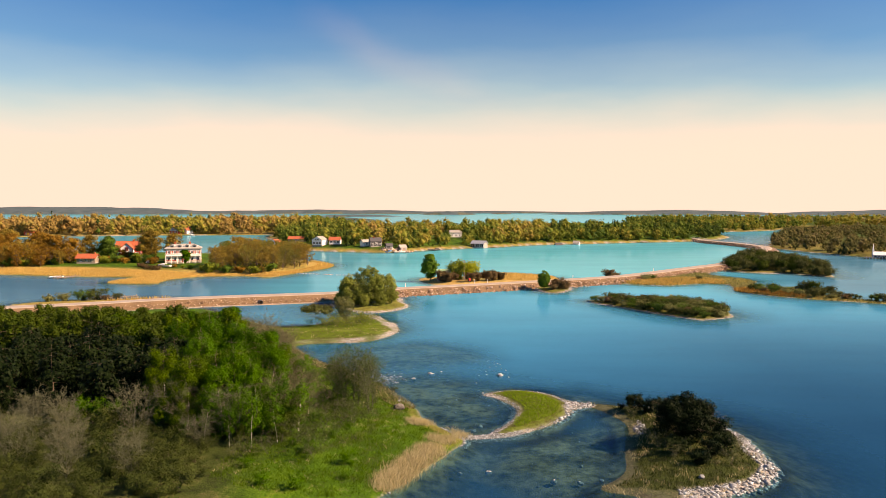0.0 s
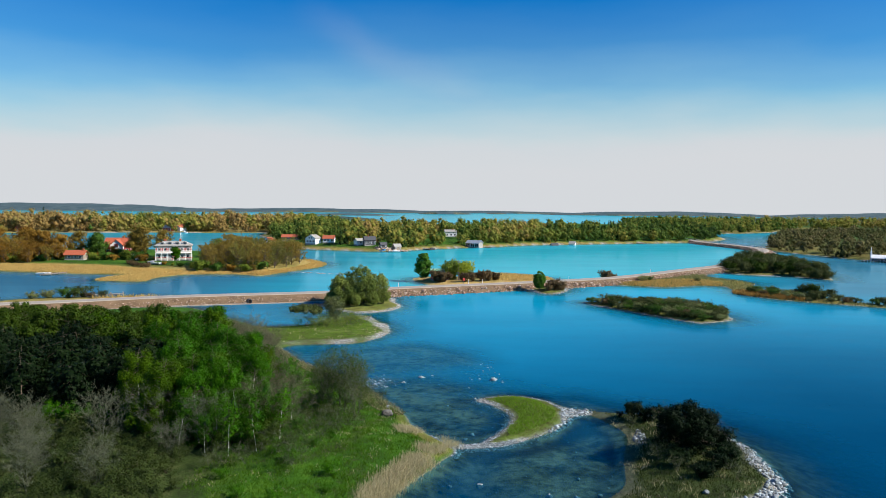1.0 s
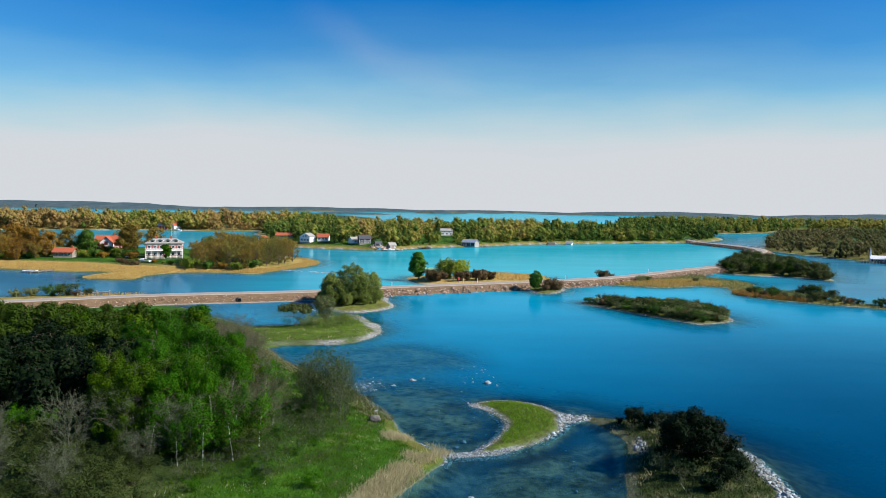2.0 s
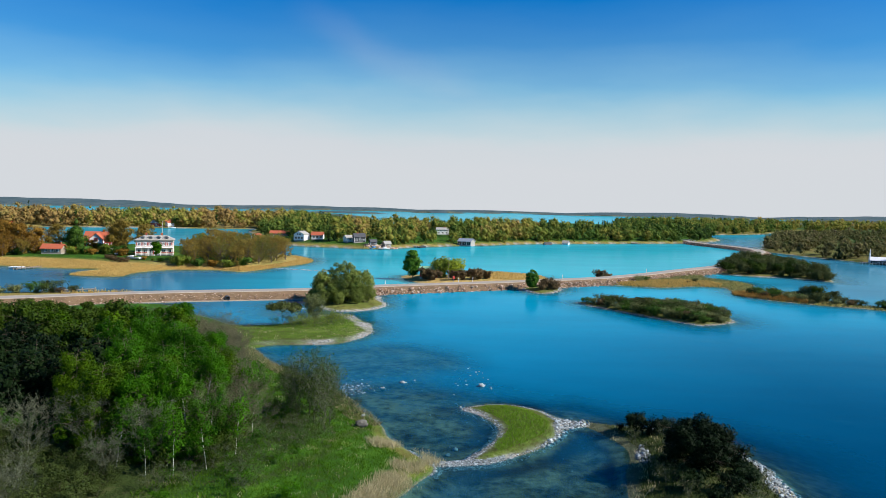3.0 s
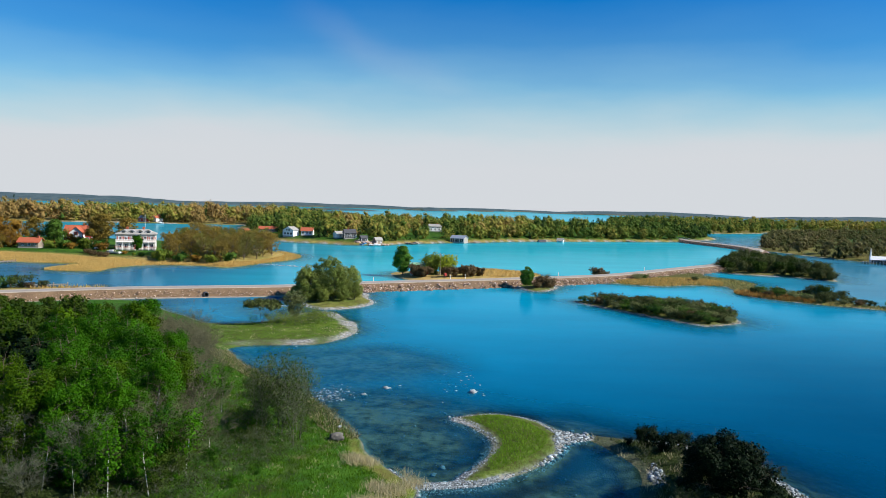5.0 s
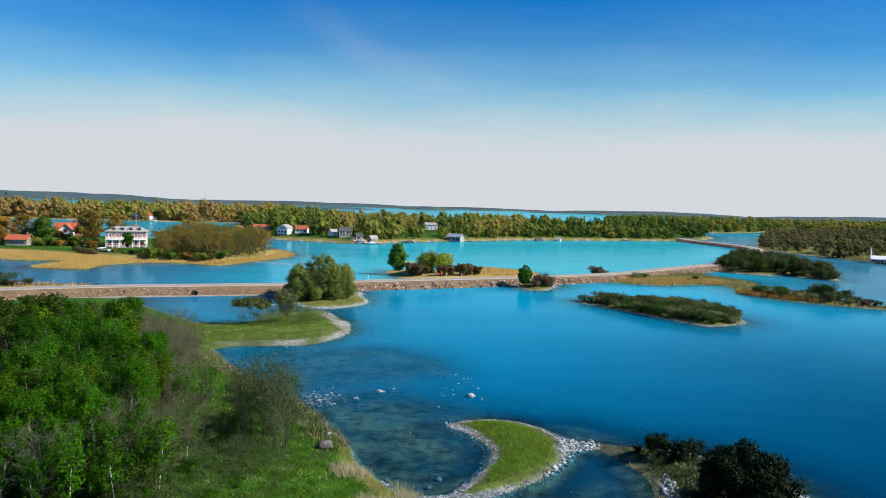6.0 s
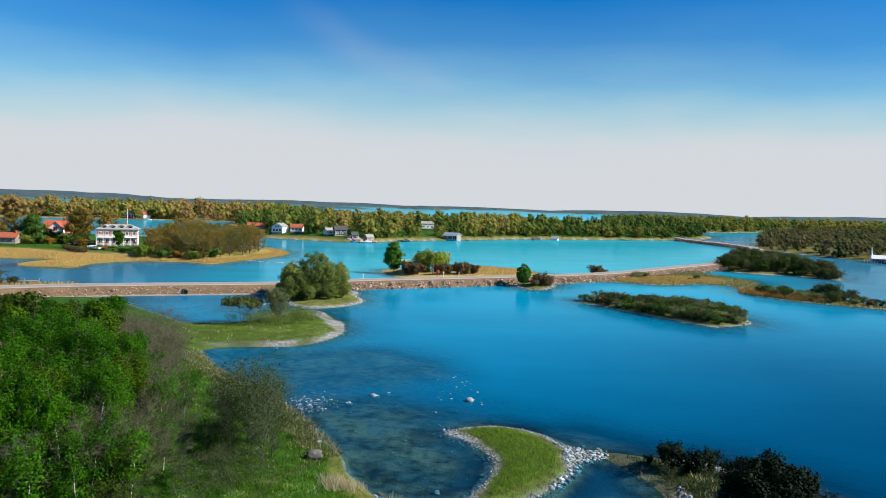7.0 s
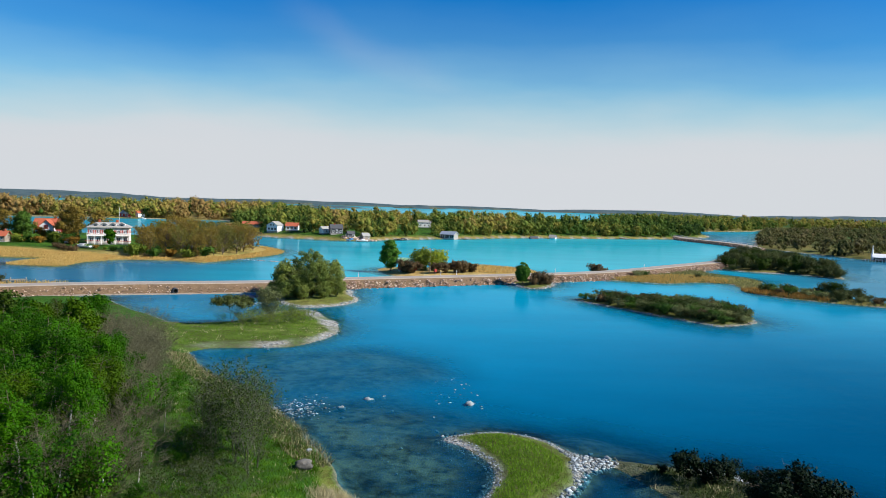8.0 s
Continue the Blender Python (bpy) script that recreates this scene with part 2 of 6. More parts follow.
GROUND, WATER = ground_material(), water_material()
ROCK = rock_material("shore_rock", (0.09, 0.097, 0.095), (0.215, 0.24, 0.245), (0.41, 0.46, 0.48))
BOULDER = plain("boulder_granite", (0.24, 0.265, 0.275), 0.9, 0.6, 1.8, 0.0, 0.8)
RIPRAP = rock_material("riprap_rock", (0.20, 0.115, 0.08), (0.40, 0.255, 0.18), (0.62, 0.49, 0.40))
BIRCH_LEAF = leafy("birch_leaf", (0.004, 0.030, 0.0004), (0.046, 0.150, 0.001), 0.22)
DARK_LEAF = leafy("dark_leaf", (0.03, 0.075, 0.012), (0.09, 0.17, 0.022), 0.35)
SCRUB_LEAF = leafy("scrub_leaf", (0.016, 0.03, 0.006), (0.055, 0.075, 0.017), 0.2)
OAK_LEAF = leafy("oak_leaf", (0.03, 0.10, 0.010), (0.10, 0.22, 0.025), 0.3)
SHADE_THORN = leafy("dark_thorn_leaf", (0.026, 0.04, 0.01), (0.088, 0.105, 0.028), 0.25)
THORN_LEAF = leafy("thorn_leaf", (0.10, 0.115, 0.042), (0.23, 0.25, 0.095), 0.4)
WILLOW_LEAF = leafy("willow_leaf", (0.09, 0.135, 0.026), (0.25, 0.29, 0.065), 0.45)
BIRCH_OLIVE = leafy("olive_birch_leaf", (0.009, 0.034, 0.0004), (0.066, 0.130, 0.001), 0.22)
ALDER_LEAF = leafy("alder_leaf", (0.010, 0.028, 0.002), (0.045, 0.075, 0.005), 0.15)
YOUNG_LEAF = leafy("young_leaf", (0.024, 0.052, 0.008), (0.08, 0.12, 0.02), 0.3)
OLIVE_LEAF = leafy("olive_leaf", (0.10, 0.15, 0.018), (0.25, 0.30, 0.04))
# near-black: the shade on pine and spruce is put into the needle colour
SHADED_NEEDLE = leafy("shaded_needle", (0.002, 0.007, 0.0018), (0.009, 0.02, 0.004), 0.08)
BUD = leafy("reddish_bud", (0.15, 0.076, 0.012), (0.33, 0.19, 0.030), 0.35)
PURPLE = leafy("purple_bud", (0.065, 0.046, 0.022), (0.17, 0.115, 0.055), 0.35)
HAZEL = leafy("hazel_bud", (0.16, 0.112, 0.020), (0.33, 0.235, 0.048), 0.38)
GROVE_LEAF = leafy("grove_leaf", (0.10, 0.10, 0.02), (0.23, 0.21, 0.045), 0.35)
THICKET_LEAF = leafy("thicket_leaf", (0.03, 0.042, 0.012), (0.098, 0.112, 0.034), 0.28)
LIME_LEAF = leafy("lime_leaf", (0.18, 0.24, 0.02), (0.32, 0.36, 0.03))
RUSTY_REED = leafy("rusty_reed", (0.26, 0.14, 0.035), (0.46, 0.27, 0.075), 0.35)
REED = leafy("reed", (0.42, 0.27, 0.075), (0.64, 0.45, 0.16), 0.4)
HEATH = leafy("heath", (0.06, 0.055, 0.022), (0.19, 0.165, 0.07), 0.35)
PALE_REED = leafy("pale_reed", (0.34, 0.29, 0.16), (0.62, 0.55, 0.34), 0.4)
ISLET_GRASS = leafy("islet_grass", (0.06, 0.15, 0.008), (0.20, 0.33, 0.025), 0.4)
GRASS = leafy("grass_blade", (0.020, 0.072, 0.002), (0.095, 0.19, 0.010), 0.35)
BIRCH_BARK = bark_material("birch_bark", (0.12, 0.11, 0.10), (0.62, 0.60, 0.56), 3.0)
TWIG = bark_material("tan_twig", (0.036, 0.037, 0.018), (0.135, 0.128, 0.07))
PALE_TWIG = bark_material("pale_twig", (0.032, 0.038, 0.02), (0.115, 0.125, 0.075))
GREY_BARK = bark_material("grey_bark", (0.03, 0.035, 0.02), (0.122, 0.132, 0.08))
BROWN_BARK = bark_material("brown_bark", (0.06, 0.045, 0.035), (0.16, 0.12, 0.09))
WOODS = woods("mixed_woods", (0.0, (0.022, 0.046, 0.014)), (0.22, (0.075, 0.135, 0.023)), (0.42, (0.165, 0.20, 0.036)), (0.6, (0.29, 0.255, 0.05)), (0.76, (0.33, 0.235, 0.075)), (1.0, (0.30, 0.185, 0.065)))
DARK_WOODS = woods("dark_woods", (0.0, (0.026, 0.04, 0.014)), (0.4, (0.08, 0.095, 0.028)), (0.7, (0.155, 0.135, 0.055)), (1.0, (0.19, 0.145, 0.08)))
ASPHALT = plain("asphalt", (0.29, 0.25, 0.215), 0.9, 0.2, 0.4)
SHOULDER = plain("road_gravel", (0.43, 0.36, 0.28), 0.95, 0.3, 0.7)
FOOT_GRAVEL = plain("foot_gravel", (0.30, 0.245, 0.18), 0.95, 0.4, 0.6)
BANK = plain("bank_gravel", (0.17, 0.108, 0.06), 0.95, 0.45, 0.5)
WHITE = plain("white_paint", (0.80, 0.78, 0.76), 0.6, 0.1, 1.0)
CREAM = plain("cream_paint", (0.60, 0.53, 0.47), 0.7, 0.15, 1.0)
RED = plain("red_paint", (0.38, 0.045, 0.03), 0.7, 0.2, 1.0)
ROOF_RED = plain("red_roof_tile", (0.38, 0.095, 0.045), 0.8, 0.25, 1.5)
ROOF_GREY = plain("grey_roof", (0.30, 0.28, 0.25), 0.7, 0.2, 1.5)
ROOF_DARK = plain("dark_roof", (0.07, 0.07, 0.075), 0.7, 0.2, 1.5)
ROOF_GREEN = plain("green_roof", (0.20, 0.36, 0.22), 0.6, 0.2, 1.5)
WOOD = plain("weathered_wood", (0.28, 0.23, 0.18), 0.85, 0.3, 2.0)
STONE = plain("foundation_stone", (0.34, 0.31, 0.28), 0.9, 0.25, 2.0)
METAL = plain("grey_metal", (0.55, 0.56, 0.58), 0.4, 0.1, 2.0, 0.6)
GLASS = Mat("window_glass", 0.05, 0.0, 0.8).color((0.03, 0.04, 0.05)).m


# ---- meshes ----
def mesh_ob(name, verts, faces, mat, parent=None, label="", attrs=None, smooth=False):
    """One mesh object from vertices and faces; faces may be an array of equal-sized rows."""
    me = bpy.data.meshes.new(name)
    v = np.asarray(verts, float)
    if isinstance(faces, np.ndarray):
        k = faces.shape[1]
        me.vertices.add(len(v))
        me.vertices.foreach_set("co", v.ravel())
        me.loops.add(faces.size)
        me.loops.foreach_set("vertex_index", faces.ravel().astype(np.int32))
        me.polygons.add(len(faces))
        me.polygons.foreach_set("loop_start", np.arange(0, faces.size, k, dtype=np.int32))
        me.update(calc_edges=True)
    else:
        me.from_pydata([tuple(p) for p in v], [], faces)
    for key, val in (attrs or {}).items():
        me.attributes.new(key, "FLOAT", "POINT").data.foreach_set("value", np.asarray(val, np.float32))
    if smooth:
        me.polygons.foreach_set("use_smooth", np.ones(len(me.polygons), bool))
    me.materials.append(mat)
    ob = new(name, me)
    if parent:
        ob.parent = parent
    if label:
        tagged(ob, label)
    return ob


def part(name, bm, mat, parent, label=""):
    me = bpy.data.meshes.new(name)
    bm.to_mesh(me)
    bm.free()
    me.materials.append(mat)
    ob = new(name, me)
    ob.parent = parent
    return tagged(ob, label)


def thing(name, m, label, category, group="", kind=""):
    ob = new(name)
    ob.matrix_world = m
    return tagged(ob, label, category, group, kind)


def box_bm(x0, y0, z0, x1, y1, z1, bevel=0.0):
    bm = bmesh.new()
    bmesh.ops.create_cube(bm, size=1, matrix=Matrix.Translation(((x0 + x1) / 2, (y0 + y1) / 2, (z0 + z1) / 2)) @ Matrix.Diagonal((x1 - x0, y1 - y0, z1 - z0, 1)))
    if bevel:
        bmesh.ops.bevel(bm, geom=bm.edges[:], offset=bevel, segments=1, affect="EDGES")
    return bm


# ---- the lie of the land ----
LAT = np.random.RandomState(5).rand(256, 256)


def vnoise(x, y, scale, octaves=3):
    """Smooth noise in -1..1 on arrays."""
    out, amp, tot = 0, 1.0, 0
    for o in range(octaves):
        u, v = x / scale * 2 ** o + 17.3 * o, y / scale * 2 ** o + 9.1 * o
        i, j = np.floor(u).astype(int), np.floor(v).astype(int)
        a, b = u - i, v - j
        a, b = a * a * (3 - 2 * a), b * b * (3 - 2 * b)
        g = lambda p, q: LAT[p % 256, q % 256]
        out = out + amp * ((g(i, j) * (1 - a) + g(i + 1, j) * a) * (1 - b) + (g(i, j + 1) * (1 - a) + g(i + 1, j + 1) * a) * b)
        tot += amp
        amp *= 0.5
    return out / tot * 2 - 1


def smooth_line(pts, closed=True, step=4):
    """A Catmull-Rom curve through a few corner points."""
    p = np.array(pts, float)
    n = len(p)
    out = []
    for i in range(n if closed else n - 1):
        if closed:
            a, b, c, d = p[i - 1], p[i], p[(i + 1) % n], p[(i + 2) % n]
        else:
            a, b, c, d = p[max(i - 1, 0)], p[i], p[i + 1], p[min(i + 2, n - 1)]
        for k in range(step):
            t = k / step
            out.append(0.5 * (2 * b + (c - a) * t + (2 * a - 5 * b + 4 * c - d) * t * t + (3 * b - a - 3 * c + d) * t ** 3))
    if not closed:
        out.append(p[-1])
    return np.array(out)


def inside_dist(x, y, poly):
    """Distance to the outline, positive inside."""
    best = np.full(x.shape, 1e18)
    inside = np.zeros(x.shape, bool)
    for a, b in zip(poly, np.roll(poly, -1, axis=0)):
        ex, ey = b - a
        wx, wy = x - a[0], y - a[1]
        t = np.clip((wx * ex + wy * ey) / (ex * ex + ey * ey + 1e-12), 0, 1)
        best = np.minimum(best, (wx - t * ex) ** 2 + (wy - t * ey) ** 2)
        if a[1] != b[1]:
            cross = ((a[1] > y) != (b[1] > y)) & (x < (b[0] - a[0]) * (y - a[1]) / (b[1] - a[1]) + a[0])
            inside ^= cross
    d = np.sqrt(best)
    return np.where(inside, d, -d)


# outline, height, inland rise length, gravel rim, dryness, litter, raggedness
LANDS = {
    "near_shore": ([(-30, -70), (-16, 20), (-9.5, 44), (-6.4, 52.5), (-3.1, 59.5), (-1.9, 63.6), (-4.6, 68), (-7.3, 72.5), (-8.3, 76), (-12.5, 84.4), (-18.8, 94), (-23.5, 99.8),
                    (-28.3, 106.4), (-31.6, 112.6), (-34.5, 120), (-44, 137), (-56, 150), (-72, 163), (-110, 145), (-220, 110), (-260, 0), (-240, -90)], 1.9, 12, 0.3, 0.0, 0.0, 0.7),
    "spit": ([(-34, 112), (-31, 117.2), (-25, 119.2), (-21.3, 120.5), (-18.3, 125), (-17, 133), (-18.1, 142), (-21, 149), (-25.5, 153.5), (-31, 149), (-35, 140), (-40, 137.5),
              (-47, 137), (-52, 128), (-44, 115)], 0.8, 5, 2.6, 0.12, 0.05, 2.3),
    "round_tree_islet": ([(-37, 178), (-34, 167), (-30, 160), (-25.7, 156.8), (-20, 161.5), (-17.7, 169.5), (-20, 178), (-23, 188)], 0.9, 4, 1.3, 0.3, 0.2, 0.5),
    "gravel_islet": ([(0.4, 83), (4.8, 85.2), (8.8, 83.2), (11, 79.6), (14.7, 78.4), (14.3, 77.1), (11.4, 76.3), (9.9, 73.2), (7.5, 69), (3.8, 65.5), (0.6, 64.6), (1.4, 67.4),
                      (2.9, 70.1), (3.9, 74.5), (3.6, 77.5), (2.2, 80.6)], 0.75, 3, 1.0, 0.12, 0.1, 0.6),
    "gravel_bar": ([(-3.5, 64.6), (-1, 65.3), (2, 66), (2, 64.6), (-1, 63.8), (-3.2, 63.4)], 0.12, 1, 4, 0.0, 0.0, 0.5),
    "pine_islet": ([(13.5, 78.3), (17.5, 77.8), (21.2, 76.4), (24.2, 73.5), (26.7, 69.7), (27.7, 64.9), (26.9, 57.5), (25.7, 54.5), (23, 51.3), (18.8, 49), (14, 48.8),
                    (10, 50.4), (12.2, 53.7), (13.2, 57), (14.2, 60.8), (15.4, 65.6), (15.8, 70), (14.6, 75)], 0.9, 4, 1.5, 0.0, 0.97, 1.0),
    "bush_islet": ([(27.4, 183), (31, 183.5), (38, 182), (46, 181), (53, 176), (57, 166), (57, 157), (54.5, 153), (50, 150), (46.6, 149.8), (40, 160), (31.5, 173.5)], 1.0, 5, 0.7, 0.25, 0.4, 0.9),
    "tree_islet": ([(14, 216), (16.5, 208), (19, 201.5), (22, 200), (25, 204), (27.6, 211.5), (27, 218)], 0.9, 4, 1.2, 0.2, 0.2, 0.4),
    "west_islet": ([(-118, 166), (-114, 174), (-104, 179), (-92, 181), (-82, 181), (-84, 176), (-98, 168)], 0.6, 4, 0.6, 0.5, 0.2, 0.6),
    "cabin_islet": ([(-20.5, 244), (-19.5, 232), (-14, 222), (0, 215), (17, 224), (26, 234), (28, 242), (24, 252), (13, 260), (3, 260), (-8, 248)], 1.1, 4, 0.4, 1.0, 0.0, 0.5),
    "reed_spit": ([(44, 232), (52, 225), (60, 223.5), (70, 229), (79, 228), (77, 214), (76.5, 204), (84, 192.5), (93, 186), (104, 180), (106, 183), (98, 193), (91, 208), (87, 225),
                   (92, 238), (91, 246), (86.5, 254), (84, 264), (86, 272), (78, 272), (60, 250)], 0.8, 5, 0.5, 0.45, 0.2, 0.9),
    "thicket_islet": ([(96, 284), (104, 272), (117.5, 266), (124, 255), (127, 259), (134, 285), (138, 325), (128, 352), (113, 326)], 1.4, 6, 0.8, 0.3, 0.4, 1.0),
    "headland": ([(152, 402), (178, 452), (181.5, 423), (187, 399), (192, 369.5), (196, 351), (206, 326), (260, 290), (400, 300), (700, 500), (900, 900), (700, 1300), (400, 905), (330, 800),
                  (219, 558), (196, 500)], 4.0, 40, 1.2, 0.3, 0.5, 2.5),
    "villa_island": ([(-320, 300), (-240, 262), (-190, 254), (-166, 249), (-150, 246), (-135, 243), (-123, 242), (-117, 236), (-122, 228), (-121, 222), (-112, 219.5), (-105, 221), (-106, 232), (-103, 242), (-98, 246), (-86, 249), (-74, 246),
                      (-69, 265), (-63, 285), (-64, 303), (-72, 318), (-95, 345), (-140, 372), (-220, 385), (-320, 380)], 3.1, 17, 0.0, 0.75, 0.0, 0.8),
    "long_island": ([(-112, 429), (-95, 412), (-74, 402), (-48, 397), (-28.6, 424), (4.6, 452), (43, 491), (106, 525), (173, 562), (215, 640), (236, 740), (300, 980), (120, 1100), (-80, 900),
                     (-190, 700), (-150, 520)], 5.2, 20, 1.4, 0.6, 0.1, 2.5),
    "west_coast": ([(-1100, 420), (-560, 540), (-403, 609), (-343, 634), (-287, 657), (-203, 674), (-150, 690), (-180, 1000), (-350, 1350), (-700, 1500), (-1300, 1300)], 6.0, 60, 1.0, 0.6, 0.3, 4.0),
    "north_east": ([(250, 800), (330, 842), (395, 935), (470, 960), (900, 950), (1500, 1300), (1500, 2400), (700, 2300), (300, 1500), (250, 1000)], 5.0, 60, 2.0, 0.4, 0.4, 4.0),
}
# far wooded hills: middle, half sizes, height
HILLS = [((-2300, 3700), (1300, 320), 33), ((-900, 4100), (900, 160), 23), ((-420, 2500), (150, 90), 9), ((-145, 3400), (130, 60), 17), ((110, 3800), (60, 30), 10), ((0, 4500), (900, 120), 14),
         ((900, 3600), (600, 200), 19), ((2300, 3300), (1200, 300), 26), ((-330, 1500), (140, 60), 8)]
# shallows: middle, half sizes, depth of the bed
SHOALS = [((-6, 76), (17, 28), 0.35), ((9, 60), (13, 20), 0.42), ((-15, 108), (20, 18), 0.40), ((-32, 158), (18, 18), 0.5), ((10, 78), (12, 12), 0.55), ((24, 64), (7, 17), 0.6)]
OUTLINES = {k: smooth_line(v[0]) for k, v in LANDS.items()}


def lay(x, y):
    """Height of the ground and how much of it is gravel, dry reed ground and forest litter."""
    x, y = np.asarray(x, float), np.asarray(y, float)
    z = np.full(x.shape, -3.5)
    for (cx, cy), (rx, ry), dep in SHOALS:
        r = np.hypot((x - cx) / rx, (y - cy) / ry) + 0.38 * vnoise(x, y, 15)
        q = np.clip((r - 0.35) / 1.3, 0, 1)
        z = np.maximum(z, -dep - (3.5 - dep) * q * q * (3 - 2 * q) + 0.13 * vnoise(x, y, 5) * (1 - q))
    gravel, dry, litter = np.zeros(x.shape), np.zeros(x.shape), np.zeros(x.shape)
    for name, (pts, top, rise, rim, dryness, lit, rag) in LANDS.items():
        poly = OUTLINES[name]
        m = 16 + rag * 3
        k = (x > poly[:, 0].min() - m) & (x < poly[:, 0].max() + m) & (y > poly[:, 1].min() - m) & (y < poly[:, 1].max() + m)
        if not k.any():
            continue
        xx, yy = x[k], y[k]
        d = inside_dist(xx, yy, poly) + rag * vnoise(xx, yy, 5 + rag * 4)
        h = np.where(d > 0, top * (1 - np.exp(-np.maximum(d, 0) / rise)), -3.6 * (1 - np.exp(np.minimum(d, 0) / 10)))
        h = h + np.where(d > 0, 0.08 * top * vnoise(xx, yy, 14) * np.clip(d / rise, 0, 1), 0)
        up = h > z[k]
        z[k] = np.where(up, h, z[k])
        on = up & (d > -1.5)
        rimw = rim * (1 + 0.6 * vnoise(xx, yy, 6)) if rim else 0.001 + 0 * d
        bare = 1.0
        if name == "pine_islet":
            bare = np.where(xx < 16.5 + 0.35 * np.maximum(yy - 68, 0), 0.12, 1)
        if name == "gravel_islet":
            rimw = rimw * 0.85 + 2.6 * np.clip((xx - 9.6) / 1.5, 0, 1)
            bare = np.where((xx < 5.2) & (yy > 68.5) & (yy < 80), 0.45, 1) * np.where((xx > 5.5) & (xx < 10) & (yy < 76), 0.4, 1)
        if name == "spit":
            bare = np.clip((xx + 27 + 3 * vnoise(xx, yy, 6)) / 5, 0.25, 1) * np.clip(0.75 + 1.1 * vnoise(xx, yy, 4), 0.1, 1)
        gravel[k] = np.where(on, np.clip((rimw - d) / 0.5, 0, 1) * (rim > 0) * bare, gravel[k])
        dry[k] = np.where(on, dryness * np.clip(0.9 + 0.8 * vnoise(xx, yy, 12), 0, 1) * np.clip(2.2 - d / (9 if name == "villa_island" else 3.5 if name == "long_island" else 8 + rag * 6), 0, 1), dry[k])
        litter[k] = np.where(on, lit, litter[k])
    wood = inside_dist(x, y, NEAR_WOOD)
    litter = np.maximum(litter, np.clip(wood / 4 - 0.2, 0, 1) * 0.9)
    dry = np.maximum(dry, np.clip((inside_dist(x, y, BELT) + 0.5 * vnoise(x, y, 3)) / 1.0, 0, 1) * 0.25)
    for a, b in zip(TRACK[:-1], TRACK[1:]):
        e = b - a
        t = np.clip(((x - a[0]) * e[0] + (y - a[1]) * e[1]) / (e @ e), 0, 1)
        off = np.hypot(x - a[0] - t * e[0], y - a[1] - t * e[1])
        litter = np.maximum(litter, 0.75 * np.clip((0.75 - off) / 0.35, 0, 1))
    for (cx, cy), (rx, ry), top in HILLS:
        r = np.hypot((x - cx) / rx, (y - cy) / ry)
        h = top * (1 - r ** 2) * (1 + 0.4 * vnoise(x, y, 420, 4)) + 0.06 * top * vnoise(x, y, 80, 2)
        z = np.maximum(z, np.where(r < 1.15, h, -9))
    return z, gravel, dry, litter


TRACK = np.array([(-9.6, 73.2), (-11.2, 69.4), (-12.0, 66.6), (-11.6, 64.0), (-13.0, 60.4), (-16.0, 56.0)])
BELT = smooth_line([(-7.2, 50), (-4, 58.5), (-1.3, 63.4), (-4, 68.6), (-6.8, 72.4), (-8.0, 76.5), (-9.6, 76), (-8.8, 71.6), (-7.8, 68), (-5.4, 64), (-6.6, 59), (-9.6, 50)])
NEAR_WOOD = smooth_line([(-17, 60), (-18, 70), (-20, 80), (-25, 92), (-32, 101), (-40, 112), (-52, 128), (-75, 138), (-130, 128), (-140, 60), (-60, 30), (-20, 38), (-18, 50)])


def gz(x, y):
    return float(lay(np.array([x]), np.array([y]))[0][0])


def ring_grid(radii, angles, cx, cy):
    r, a = np.meshgrid(radii, angles, indexing="ij")
    x, y = cx + r * np.sin(a), cy + r * np.cos(a)
    n, m = r.shape
    i, j = np.meshgrid(np.arange(n - 1), np.arange(m), indexing="ij")
    k = (j + 1) % m
    f = np.stack([i * m + j, (i + 1) * m + j, (i + 1) * m + k, i * m + k], -1).reshape(-1, 4)
    return x.ravel(), y.ravel(), f[:, ::-1]


def radii_of(fine, a, b):
    r = [0.5, 10, 20, 30]
    while r[-1] < 4950:
        q = r[-1]
        r.append(q + (fine if q < 140 else max(fine, q * a) if q < 320 else q * b))
    return np.array(r)


FRONT = np.radians(np.arange(-36, 36.01, 0.27))
BACK = np.radians(np.arange(40, 321, 4))
gx, gy, gf = ring_grid(radii_of(0.55, 0.0065, 0.013), np.concatenate([FRONT, BACK]), 0, -12)
gzz, ggr, gdr, gli = lay(gx, gy)
# far slopes, whose colour carries the haze
far = np.clip((np.hypot(gx, gy) - 1300) / 300, 0, 1)
bed = np.clip((0.02 - gzz) / 0.12, 0, 1)
weed = np.zeros(gx.shape)
for name, w in (("gravel_islet", 3.2), ("pine_islet", 2.6), ("spit", 2.0), ("near_shore", 1.6)):
    p = OUTLINES[name]
    k = (gx > p[:, 0].min() - 8) & (gx < p[:, 0].max() + 8) & (gy > p[:, 1].min() - 8) & (gy < p[:, 1].max() + 8)
    d = -inside_dist(gx[k], gy[k], p) + 1.3 * vnoise(gx[k], gy[k], 4)
    weed[k] = np.maximum(weed[k], np.clip((d - 0.5) / 0.6, 0, 1) * np.clip((w - d) / 1.2, 0, 1) * np.clip(0.75 + 0.9 * vnoise(gx[k], gy[k], 9), 0, 1))
ground = mesh_ob("ground", np.stack([gx, gy, gzz], 1), gf, GROUND, attrs={"gravel": ggr, "dry": gdr, "litter": np.maximum(gli, far), "bed": bed, "weed": weed * bed, "hazed_conifer": far * (gzz > 0.3)}, smooth=True)
tagged(ground, "grassy shores, gravel rims and pale reed ground", "ground", kind="structure")
